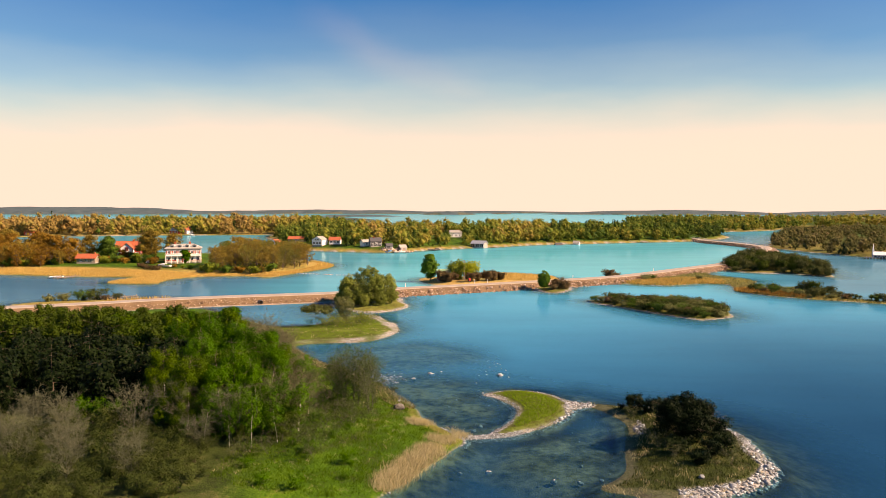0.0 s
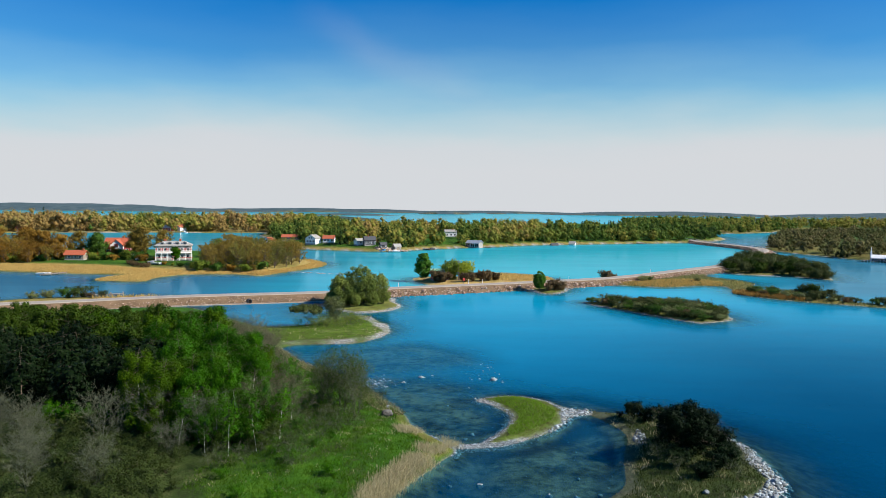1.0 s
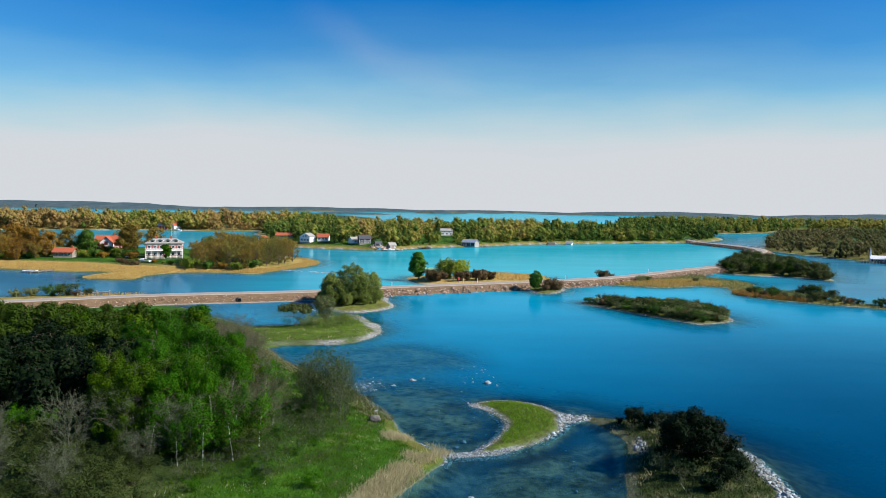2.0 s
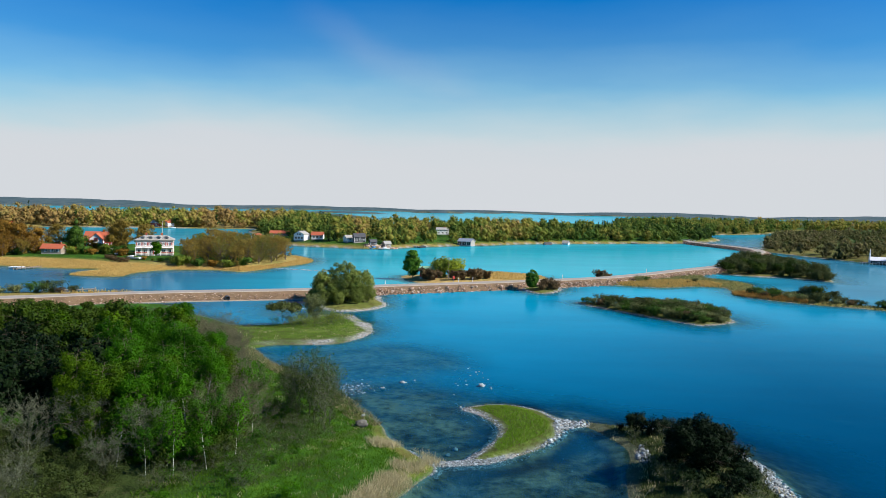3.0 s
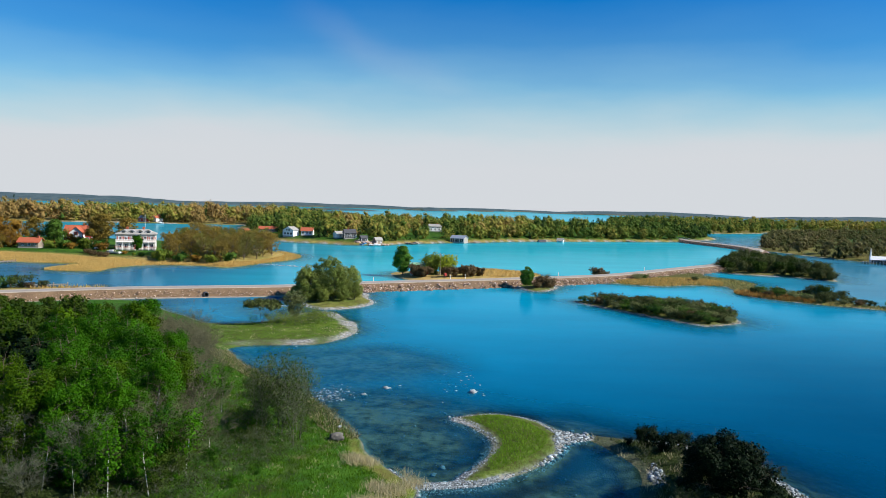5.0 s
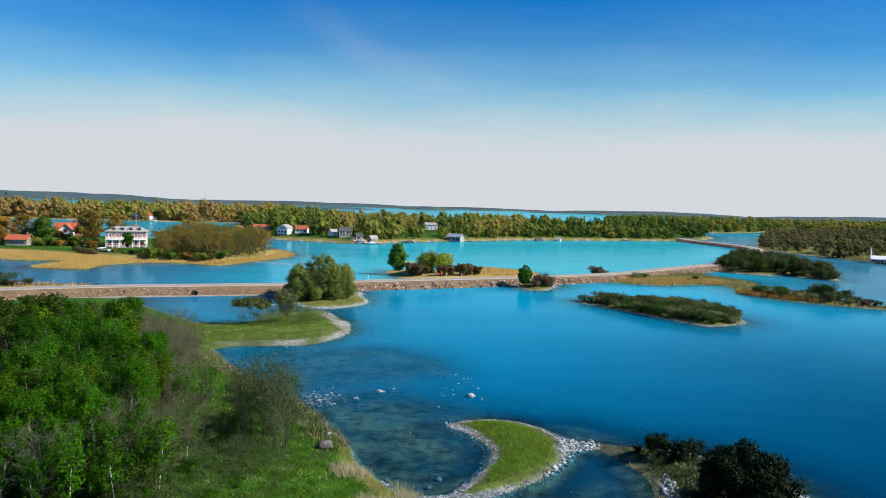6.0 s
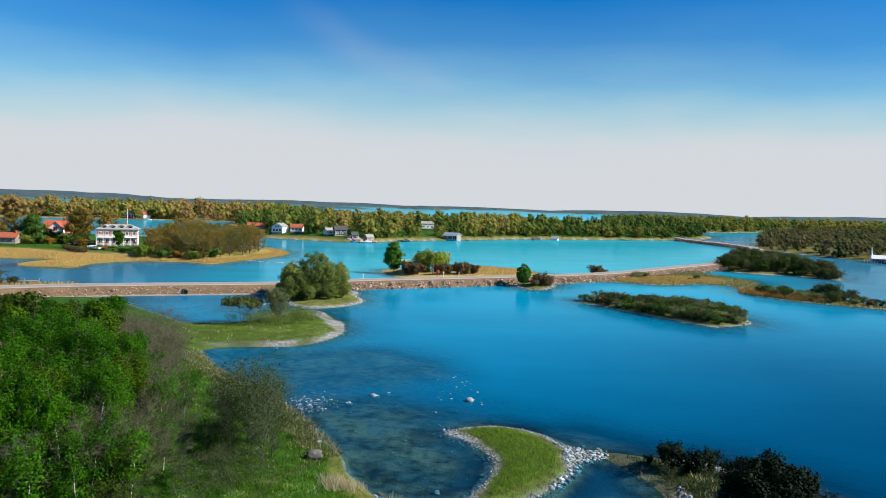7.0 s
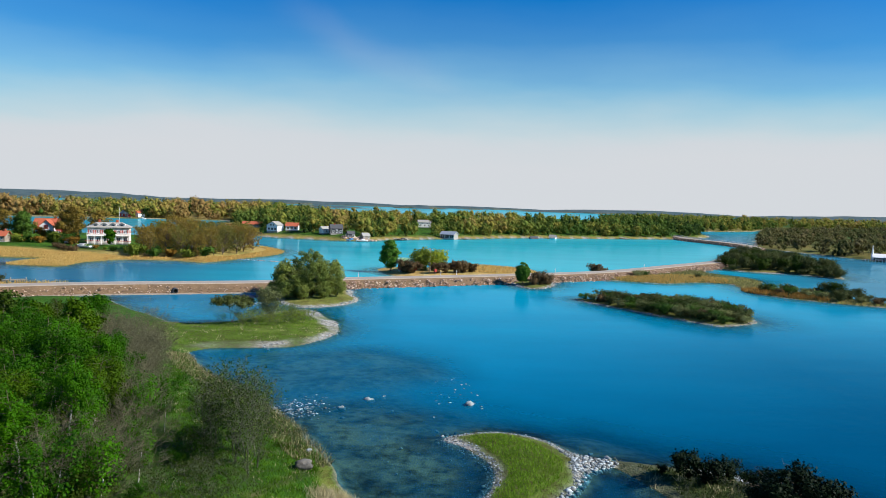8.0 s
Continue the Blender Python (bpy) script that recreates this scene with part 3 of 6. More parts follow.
wx, wy, wf = ring_grid(radii_of(0.8, 0.01, 0.02), np.concatenate([FRONT[::2], BACK]), 0, -12)
wdepth = np.clip(-lay(wx, wy)[0] / 2.6, 0, 1)
wdepth = wdepth ** np.interp(wy, [50, 80, 100], [1.7, 1.5, 1.0])
ROADLINE = smooth_line([(-230, 95), (-170, 121), (-104, 152), (-74, 169), (-39.2, 183), (-22.5, 195), (17, 217), (47.4, 237.5), (76, 269), (102, 299), (119, 331), (145, 383), (162, 414), (171, 447),
                        (170, 485), (163, 530), (165, 575), (150, 640)], False, 12)
side = np.interp(wx, ROADLINE[:150, 0], ROADLINE[:150, 1])
# brighter with distance, sky sheen kept in the colour; full beyond the road
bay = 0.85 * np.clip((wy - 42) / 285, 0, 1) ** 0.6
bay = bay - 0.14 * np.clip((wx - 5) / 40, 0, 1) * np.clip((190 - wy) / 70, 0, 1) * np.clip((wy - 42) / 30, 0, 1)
# west, then east: painted reflections of the villa island and thicket shores
bank_mirror = np.clip((-30 - wx) / 60, 0, 1) * np.clip((wy - 120) / 30, 0, 1) * np.interp(wy, [300, 380, 900], [0.85, 0.55, 0.2])
bank_mirror = np.maximum(bank_mirror, 0.8 * np.clip((wx - np.interp(wy, [180, 300, 420], [62, 92, 150])) / 40, 0, 1) * np.clip((wy - 165) / 50, 0, 1) * np.clip((900 - wy) / 300, 0, 1))
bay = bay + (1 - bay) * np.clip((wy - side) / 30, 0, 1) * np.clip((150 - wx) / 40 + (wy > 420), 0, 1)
# darker before the villa island: its reflection put into the water's colour
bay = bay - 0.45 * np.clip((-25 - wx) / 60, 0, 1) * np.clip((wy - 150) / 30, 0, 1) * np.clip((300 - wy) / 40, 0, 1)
water = mesh_ob("water", np.stack([wx, wy, 0 * wx], 1), wf, WATER, attrs={"depth": wdepth, "bay": bay, "bank_mirror": bank_mirror}, smooth=True)
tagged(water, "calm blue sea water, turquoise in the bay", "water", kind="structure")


# ---- the causeway ----
def sweep(line, profile):
    """A strip along a line; profile: (offset to the right-hand side, height)."""
    t = np.gradient(line, axis=0)
    t /= np.linalg.norm(t, axis=1)[:, None]
    nrm = np.stack([t[:, 1], -t[:, 0]], 1)
    rows = [np.concatenate([line + nrm * o, np.full((len(line), 1), h)], 1) for o, h in profile]
    v = np.stack(rows, 1).reshape(-1, 3)
    k, n = len(profile), len(line)
    i, j = np.meshgrid(np.arange(n - 1), np.arange(k - 1), indexing="ij")
    f = np.stack([i * k + j, i * k + j + 1, (i + 1) * k + j + 1, (i + 1) * k + j], -1).reshape(-1, 4)
    return v, f[:, ::-1]


ROAD_Z = 1.8
v, f = sweep(ROADLINE, [(-7, -1.4), (-5.6, -0.1), (-3.2, ROAD_Z - 0.18), (-2.9, ROAD_Z - 0.05), (2.9, ROAD_Z - 0.05), (3.2, ROAD_Z - 0.18), (5.6, -0.1), (7, -1.4)])
tagged(mesh_ob("embankment", v, f, BANK), "stony gravel bank that carries the road", "embankment", kind="structure")
v, f = sweep(ROADLINE, [(-2.8, ROAD_Z - 0.049), (-2.6, ROAD_Z - 0.01), (2.6, ROAD_Z - 0.01), (2.8, ROAD_Z - 0.049)])
tagged(mesh_ob("road_shoulder", v, f, SHOULDER), "pale gravel road shoulder", "road", kind="structure")
v, f = sweep(ROADLINE, [(-1.9, ROAD_Z), (0, ROAD_Z + 0.05), (1.9, ROAD_Z)])
tagged(mesh_ob("road", v, f, ASPHALT), "narrow worn grey asphalt road", "road", kind="structure")
foot = ROADLINE[(ROADLINE[:, 0] > -118) & (ROADLINE[:, 0] < -38)]
v, f = sweep(foot, [(5.0, -0.25), (5.15, 0.2), (5.9, 0.1), (6.5, -0.25)])
tagged(mesh_ob("bank_foot", v, f, FOOT_GRAVEL), "pale gravel strip along the bank's foot", "embankment", kind="structure")


# ---- plants: builders ----
def tube(pts, radii, sides=4):
    """Vertices and quads of a tapering tube."""
    p = np.asarray(pts, float)
    d = np.gradient(p, axis=0)
    d /= np.linalg.norm(d, axis=1)[:, None] + 1e-9
    ref = np.where(np.abs(d[:, 2:3]) > 0.9, np.array([[1.0, 0, 0]]), np.array([[0, 0, 1.0]]))
    u = np.cross(d, ref)
    u /= np.linalg.norm(u, axis=1)[:, None] + 1e-9
    w = np.cross(d, u)
    a = np.arange(sides) * 2 * np.pi / sides
    ring = p[:, None] + np.asarray(radii)[:, None, None] * (np.cos(a)[None, :, None] * u[:, None] + np.sin(a)[None, :, None] * w[:, None])
    i, j = np.meshgrid(np.arange(len(p) - 1), np.arange(sides), indexing="ij")
    k = (j + 1) % sides
    f = np.stack([i * sides + j, i * sides + k, (i + 1) * sides + k, (i + 1) * sides + j], -1).reshape(-1, 4)
    return ring.reshape(-1, 3), f


def joined(pieces):
    vs, fs, n = [], [], 0
    for v, f in pieces:
        vs.append(v)
        fs.append(f + n)
        n += len(v)
    return np.concatenate(vs), np.concatenate(fs)


def leaf_quads(rng, centres, size, flat=0.0, outward=None):
    """One small leaf spray, a crooked diamond, at each centre."""
    n = len(centres)
    a = rng.normal(size=(n, 3))
    a[:, 2] *= 1 - flat
    a /= np.linalg.norm(a, axis=1)[:, None] + 1e-9
    if outward is None:
        b = np.cross(a, rng.normal(size=(n, 3)))
    else:
        face = outward / (np.linalg.norm(outward, axis=1)[:, None] + 1e-9) + rng.normal(0, 0.42, (n, 3))
        a -= face * (a * face).sum(1)[:, None] / (face * face).sum(1)[:, None]
        a /= np.linalg.norm(a, axis=1)[:, None] + 1e-9
        b = np.cross(face, a)
    b /= np.linalg.norm(b, axis=1)[:, None] + 1e-9
    s = size * rng.uniform(0.55, 1.35, (n, 1))
    v = np.stack([centres - a * s, centres + b * s * 0.55 + a * s * 0.15, centres + a * s, centres - b * s * 0.6], 1).reshape(-1, 3)
    return v, np.arange(4 * n).reshape(-1, 4)


def grow(rng, height, radius, limbs, twigs, clear=0.25, top=0.95, lift=0.5, droop=0.0, belly=0.45, stems=1, lean=0.06, r0=None):
    """Trunk and limb tubes and the twig tips of one tree."""
    trunk, wood, tips = [], [], []
    r0 = r0 or height * 0.014
    for s in range(stems):
        ang = rng.uniform(0, 6.283)
        off = np.array([math.cos(ang), math.sin(ang)]) * (radius * 0.45 if stems > 1 else lean * height)
        hh = height * (rng.uniform(0.75, 1.0) if stems > 1 else 1)
        t = np.linspace(0, 1, 9)
        px = off[0] * t ** 1.3 + np.cumsum(rng.normal(0, 0.012 * height, 9)) * t
        py = off[1] * t ** 1.3 + np.cumsum(rng.normal(0, 0.012 * height, 9)) * t
        spine = np.stack([px, py, t * hh * 0.97 - 0.15], 1)
        girth = r0 * (1 - 0.9 * t) / math.sqrt(stems) ** 0.5
        trunk.append(tube(spine[:6], girth[:6], 6))
        wood.append(tube(spine[5:], girth[5:], 5))
        for i in range(limbs // stems):
            u = clear + (top - clear) * (i + rng.rand()) / (limbs // stems)
            prof = math.sin(math.pi * min(1, max(0.05, (u - clear * 0.6) / (1.04 - clear * 0.6))) ** (0.5 / max(belly, 0.2) * 0.75)) ** 0.7
            ln = radius * prof * rng.uniform(0.6, 1.12)
            az = i * 2.4 + rng.uniform(-0.5, 0.5)
            base = np.array([np.interp(u, t, spine[:, k]) for k in range(3)])
            d = np.array([math.cos(az), math.sin(az), 0])
            q = np.linspace(0, 1, 5)[:, None]
            arc = base + d * ln * q + np.array([0, 0, 1]) * (lift * ln * q - droop * ln * q ** 2.2) + np.cumsum(rng.normal(0, 0.03 * ln, (5, 3)), 0) * q
            rb = r0 * (1 - 0.85 * u) * 0.5
            wood.append(tube(arc, rb * (1 - 0.82 * q[:, 0]), 4))
            for k in range(twigs):
                w = rng.uniform(0.3, 1.0)
                b0 = np.array([np.interp(w, q[:, 0], arc[:, c]) for c in range(3)])
                e = rng.normal(0, 1, 3)
                e[2] = e[2] * 0.5 + lift * 0.8 - droop * 1.6
                e = e / np.linalg.norm(e) + d * 0.5
                end = b0 + e * ln * rng.uniform(0.18, 0.42) * (1.2 - 0.5 * w)
                wood.append(tube([b0, end], [rb * 0.32, rb * 0.1], 3))
                tips.append((b0, end))
    return trunk, wood, tips


def leafy_tree(name, seed, height, radius, leaf_mat, bark, label, category="tree", leaves=4500, leaf=0.17, limbs=40, twigs=6, spread=0.3, twigwood=True, limb_bark=None, clump=0.0, clumps=110, crown="", **kw):
    """A tree or bush at the origin: trunk, branches and a crown of many small leaf sprays; clump: the size of the heaps that the sprays gather in; crown: an oval or flat outline of its own."""
    rng = np.random.RandomState(seed)
    trunk, wood, tips = grow(rng, height, radius, limbs, twigs, **kw)
    ob = thing(name, Matrix(), label, category)
    v, f = joined(trunk)
    mesh_ob("trunk", v, f, bark, ob, smooth=True)
    if twigwood:
        v, f = joined(wood)
        mesh_ob("branch_frame", v, f, limb_bark or bark, ob)
    if leaves:
        a = np.array([t[0] for t in tips])
        b = np.array([t[1] for t in tips])
        k = rng.randint(0, len(tips), leaves)
        w = rng.uniform(0.25, 1.12, (leaves, 1))
        sag = np.array([[0, 0, -1]]) * np.abs(rng.normal(0, kw.get("droop", 0) * 0.9 + 0.01, (leaves, 1)))
        c = a[k] * (1 - w) + b[k] * w + rng.normal(0, spread, (leaves, 3)) + sag
        if clump:
            heart = b[rng.choice(len(b), min(clumps, len(b)), replace=False)]
            if crown:
                e = rng.normal(size=(clumps, 3))
                e *= (rng.uniform(0.35, 1.0, clumps) ** 0.5 / np.linalg.norm(e, axis=1))[:, None]
                flat = crown == "flat"
                heart = np.array([0, 0, height * (0.84 if flat else 0.5)]) + e * [radius * 0.82, radius * 0.82, height * (0.1 if flat else 0.43)]
                if flat:
                    heart[:, 2] -= 0.16 * height * (e[:, 0] ** 2 + e[:, 1] ** 2)
            girth = clump * rng.uniform(0.55, 1.35, len(heart))
            j = rng.choice(len(heart), leaves, p=girth ** 2 / (girth ** 2).sum())
            u = rng.normal(size=(leaves, 3))
            u /= np.linalg.norm(u, axis=1)[:, None]
            c = heart[j] + u * (girth[j] * rng.uniform(0.55, 1.1, leaves))[:, None] * [1, 1, 0.85] + sag * 0.6
        c[:, 2] = np.maximum(c[:, 2], 0.05)
        mid = np.array([c[:, 0].mean(), c[:, 1].mean(), height * 0.45])
        rad = (c - mid) / [radius, radius, height * 0.5] + 0.55 * (c - a[k]) / (np.linalg.norm(c - a[k], axis=1)[:, None] + 0.2)
        if clump:
            rad = 0.45 * rad + u
        v, f = leaf_quads(rng, c, leaf, 0.0, rad + [0, 0, 0.25])
        mesh_ob("crown", v, f, leaf_mat, ob)
    return ob


def bare_tree(name, seed, height, radius, bark, label, limbs=34, depth=5, fine=4, category="tree", leaves=0, leaf_mat=None, stems=1, lean=0.05, lift=1.1, clear=0.12, thick=1.0, leaf=0.09):
    """A leafless tree: trunk, and branches that fork into many thin twigs."""
    rng = np.random.RandomState(seed)
    trunk, wood, tips = grow(rng, height, radius, limbs, depth, clear=clear, lift=lift, droop=0.0, stems=stems, lean=lean, r0=height * 0.012 * thick)
    ends = []
    for a, b in tips:
        for k in range(fine):
            w = rng.uniform(0.3, 1.0)
            p = a * (1 - w) + b * w
            e = (b - a) / (np.linalg.norm(b - a) + 1e-9) + rng.normal(0, 0.55, 3) + np.array([0, 0, 0.35])
            q = p + e * rng.uniform(0.25, 0.6) * height / 7
            r = 0.011 * thick
            wood.append(tube([p, q], [r, r * 0.45], 3))
            ends.append(q)
    ob = thing(name, Matrix(), label, category)
    v, f = joined(trunk)
    mesh_ob("trunk", v, f, bark, ob, smooth=True)
    v, f = joined(wood)
    mesh_ob("branch_frame", v, f, bark, ob)
    if leaves:
        e = np.array(ends)
        c = e[rng.randint(0, len(e), leaves)] + rng.normal(0, 0.2, (leaves, 3))
        v, f = leaf_quads(rng, c, leaf)
        mesh_ob("foliage", v, f, leaf_mat, ob)
    return ob


def plant(templates, spots, rng, group="", lo=0.85, hi=1.15, sink=0.1, tilt=3, swept=0):
    """Set copies of the templates on the ground at the spots (x, y[, scale]); the first ones are the templates themselves."""
    if not len(spots):
        return
    xs, ys = np.array([s[0] for s in spots]), np.array([s[1] for s in spots])
    zs = lay(xs, ys)[0]
    first = {}
    for i, (s, z) in enumerate(zip(spots, zs)):
        k = i % len(templates)
        sc = (s[2] if len(s) > 2 else 1.0) * rng.uniform(lo, hi)
        m = pose(s[0], s[1], max(z, 0.0) - sink * 0.3, rng.uniform(-tilt, tilt), rng.uniform(-tilt, tilt) + swept, 0) @ Matrix.Rotation(rng.uniform(0, 6.283), 4, "Z") @ Matrix.Diagonal((sc * rng.uniform(0.92, 1.08), sc * rng.uniform(0.92, 1.08), sc, 1))
        if k in first:
            copy_thing(templates[k], m)
        else:
            first[k] = m
        if group:
            tagged(templates[k], group=group)
    for k, m in first.items():
        templates[k].matrix_basis = m
    for k, t in enumerate(templates):
        if k not in first:
            for o in (*t.children_recursive, t):
                bpy.data.objects.remove(o)


def scatter(rng, poly, gap, n, keep=None):
    """Up to n spots inside an outline, at least gap apart."""
    poly = np.asarray(poly, float)
    lo, hi = poly.min(0), poly.max(0)
    out = []
    c = lo + rng.rand(n * 40, 2) * (hi - lo)
    ok = inside_dist(c[:, 0], c[:, 1], poly) > 0
    if keep is not None:
        ok &= keep(c[:, 0], c[:, 1])
    for p in c[ok]:
        if all((p[0] - q[0]) ** 2 + (p[1] - q[1]) ** 2 > gap * gap for q in out):
            out.append((p[0], p[1]))
            if len(out) >= n:
                break
    return out


# ---- the near wood ----
R = np.random.RandomState(11)
birches = [leafy_tree("birch", 21 + i, h, r, mt, BIRCH_BARK, "tall birch in fresh green leaf with pale trunk", leaves=18000, leaf=0.076, limbs=42, twigs=6, spread=0.22,
                      clear=cl, lift=0.55, droop=0.55, belly=0.5, limb_bark=BROWN_BARK, clump=0.46, clumps=170) for i, (h, r, mt, cl) in enumerate([(8.8, 2.7, BIRCH_LEAF, 0.16), (8.2, 2.6, BIRCH_OLIVE, 0.22), (9.2, 2.5, BIRCH_LEAF, 0.26), (8.6, 2.7, BIRCH_LEAF, 0.18)])]
back_birches = [leafy_tree("birch", 26 + i, h, r, mt, BIRCH_BARK, "birch in fresh green leaf further into the wood", leaves=5200, leaf=0.15, limbs=34, twigs=5, spread=0.25,
                           clear=0.22, lift=0.55, droop=0.5, belly=0.5, limb_bark=BROWN_BARK, clump=0.55, clumps=95) for i, (h, r, mt) in enumerate([(8.4, 2.5, BIRCH_LEAF), (7.4, 2.5, BIRCH_OLIVE), (7.9, 2.4, BIRCH_OLIVE)])]
alders = [leafy_tree("alder", 31 + i, h, r, ALDER_LEAF, BROWN_BARK, "dark green alder in thick leaf", leaves=4200, leaf=0.17, limbs=30, twigs=5, spread=0.3, clear=0.15, lift=0.45, droop=0.2, belly=0.5, clump=0.6, clumps=80)
          for i, (h, r) in enumerate([(7.6, 2.7), (6.8, 2.5)])]


def in_view_wood(x, y):
    return (x > -14 - (y + 12) * 0.57) & (y > 57)


wood_spots = scatter(R, NEAR_WOOD, 3.6, 220, lambda x, y: in_view_wood(x, y) & (inside_dist(x, y, NEAR_WOOD) > 2.0) & (y > np.where(x < -30, 63, 57)))
glade = smooth_line([(-19.5, 59), (-20.5, 68), (-23, 78), (-30, 82), (-37, 76), (-38, 66), (-30, 60), (-24, 57)])
wood_spots += [q for q in scatter(R, glade, 2.5, 30) if all((q[0] - p[0]) ** 2 + (q[1] - p[1]) ** 2 > 5.3 for p in wood_spots)]
def headroom(q):
    """Trees towards the causeway stay low enough to be overlooked."""
    return min(1.0, max(0.0, (23.8 * (1 - (q[1] + 8.4) / 166) - 1.2) / 7.4 + (0.45 if -44 < q[0] < -20 else 0.0)))


def wood_edge(q):
    """Room for crowns behind the bare shrubs of the wood's seaward side."""
    return q[0] < np.interp(q[1], [57, 70, 80, 92, 112], [-22.3, -22.8, -26.0, -33, -43])


wood_spots = [(q[0], q[1], headroom(q)) for q in wood_spots if headroom(q) > 0.4 and wood_edge(q)] + [(-42.5, 109.5, 0.9)]
alder_spots = [s for s in wood_spots if s[0] < -44 and (s[0] < -54 or R.rand() < 0.4)]
birch_spots = [s for s in wood_spots if s not in alder_spots]
# spruces fill the wood's dark hollow, their shade kept in the needle colour
spruces = [leafy_tree("spruce", 36 + i, h, r, SHADED_NEEDLE, BROWN_BARK, "dark spruce standing in the wood's shade", leaves=3800, leaf=0.19, limbs=44, twigs=4, spread=0.2, clear=0.06, top=0.97, lift=0.0, droop=0.25, belly=0.25) for i, (h, r) in enumerate([(7.2, 2.5), (6.4, 2.4)])]
shade = smooth_line([(-33, 66), (-38, 78), (-46, 86), (-60, 88), (-60, 64), (-44, 60)])
spruce_spots = [q for q in birch_spots + alder_spots if inside_dist(np.array([q[0]]), np.array([q[1]]), shade)[0] > 0]
birch_spots = [q for q in birch_spots if q not in spruce_spots]
alder_spots = [q for q in alder_spots if q not in spruce_spots]
plant(spruces, spruce_spots, R, "spruces of the near wood", 0.85, 1.08)
plant(birches, [q for q in birch_spots if q[1] < 86], R, "birches of the near wood", 0.86, 1.06)
plant(back_birches, [q for q in birch_spots if q[1] >= 86], R, "birches of the near wood", 0.86, 1.06)
plant(alders, alder_spots, R, "alders of the near wood", 0.85, 1.08)
bares = [bare_tree("bare_tree", 41 + i, h, r, PALE_TWIG, "leafless grey tree with pale stem and fine twigs", stems=st, limbs=46, depth=6, fine=5, lift=1.0) for i, (h, r, st) in enumerate([(6.4, 3.3, 1), (5.6, 2.7, 2), (4.6, 2.3, 3)])]
front = smooth_line([(-23, 50), (-26, 54), (-29, 56), (-36, 58), (-48, 58), (-62, 58), (-60, 44), (-40, 38), (-26, 42)])
plant(bares, [(-33.2, 55.4), (-38.8, 54.2, 0.95), (-26.6, 54.6, 0.95), (-29.4, 57.6, 1.05), (-41.5, 57.2, 0.9), (-36.2, 50.2, 1.0), (-24.4, 57.2, 0.85), (-45, 58.6, 0.85), (-31.2, 50.6, 0.8), (-39.6, 47.6, 0.9), (-34.4, 46, 0.9), (-44, 53, 0.9),
              (-29, 46.4, 0.7), (-49, 57, 0.8)], R, "leafless trees before the wood", 0.74, 0.86)
scrub = [leafy_tree("dark_shrub", 76 + i, 1.9, 1.5, SCRUB_LEAF, BROWN_BARK, "dark green shrub below the leafless trees", "shrub", leaves=2400, leaf=0.065, limbs=14, twigs=5, spread=0.2, clear=0.04, stems=3, lift=0.7) for i in range(2)]
plant(scrub, scatter(R, front, 1.7, 64, lambda x, y: x > -14 - (y + 12) * 0.52), R, "dark shrubs before the wood", 0.7, 1.25)
thins = [bare_tree("bare_shrub", 51 + i, h, r, TWIG, "tall leafless shrub leaning out of the wood", stems=4, limbs=40, lift=1.5, depth=5, fine=4, thick=0.8) for i, (h, r) in enumerate([(5.2, 1.9), (4.6, 1.8), (3.8, 1.7)])]
edge = smooth_line([(-19.6, 62), (-20.6, 72), (-23.6, 79), (-28.2, 90), (-33.2, 99), (-40, 110), (-47, 112), (-39, 98), (-32, 88), (-27, 78), (-25, 68), (-23, 60)])
point = smooth_line([(-28.6, 92), (-31, 99), (-33.4, 104), (-35.5, 109), (-40, 113), (-39, 105), (-34, 97), (-30, 90)])
plant(thins, scatter(R, edge, 1.6, 66) + scatter(R, point, 1.7, 34), R, "leafless shrubs along the wood's edge", 0.75, 1.1, tilt=8, swept=15)
clump = [bare_tree("young_tree", 61 + i, 6.0, 1.7, GREY_BARK, "young tree with thin first leaves, in a clump", stems=2, limbs=30, lift=1.4, leaves=1300, leaf=0.08, leaf_mat=YOUNG_LEAF) for i in range(2)]
plant(clump, [(-16.3, 73.4), (-14.6, 73), (-13.0, 70.6, 0.9), (-15.6, 75.8), (-13.8, 75.4), (-17.4, 75.0, 0.95), (-14.8, 78.3, 0.8), (-18.0, 78.0, 0.85), (-12.9, 72.6, 0.85)], R, "young trees in a clump by the shore", 0.85, 1.05)
shrubs = [leafy_tree("green_shrub", 71 + i, 1.5, 1.2, BIRCH_LEAF, GREY_BARK, "low fresh green shrub in the undergrowth", "shrub", leaves=1300, leaf=0.065, limbs=12, twigs=4, spread=0.16, clear=0.05, stems=2, lift=0.8) for i in range(3)]
shrubs[0].children[-1].data.materials[0] = ALDER_LEAF
shrubs[1].children[-1].data.materials[0] = DARK_LEAF
under = smooth_line([(-12, 50), (-14, 64), (-15.5, 74), (-19, 84), (-26, 96), (-34, 96), (-30, 80), (-28, 66), (-23, 58), (-22, 50), (-18, 46)])
plant(shrubs, scatter(R, under, 2.4, 44), R, "green shrubs of the undergrowth", 0.4, 0.9)
brush = [leafy_tree("brushwood", 78 + i, h, 1.7, mt, BROWN_BARK, "dark leafy brushwood under the birches", "shrub", leaves=2600, leaf=0.085, limbs=18, twigs=5, spread=0.2, clear=0.04, stems=3, lift=0.7, clump=0.34, clumps=60) for i, (h, mt) in enumerate([(2.6, ALDER_LEAF), (3.0, BIRCH_LEAF), (2.2, SCRUB_LEAF)])]
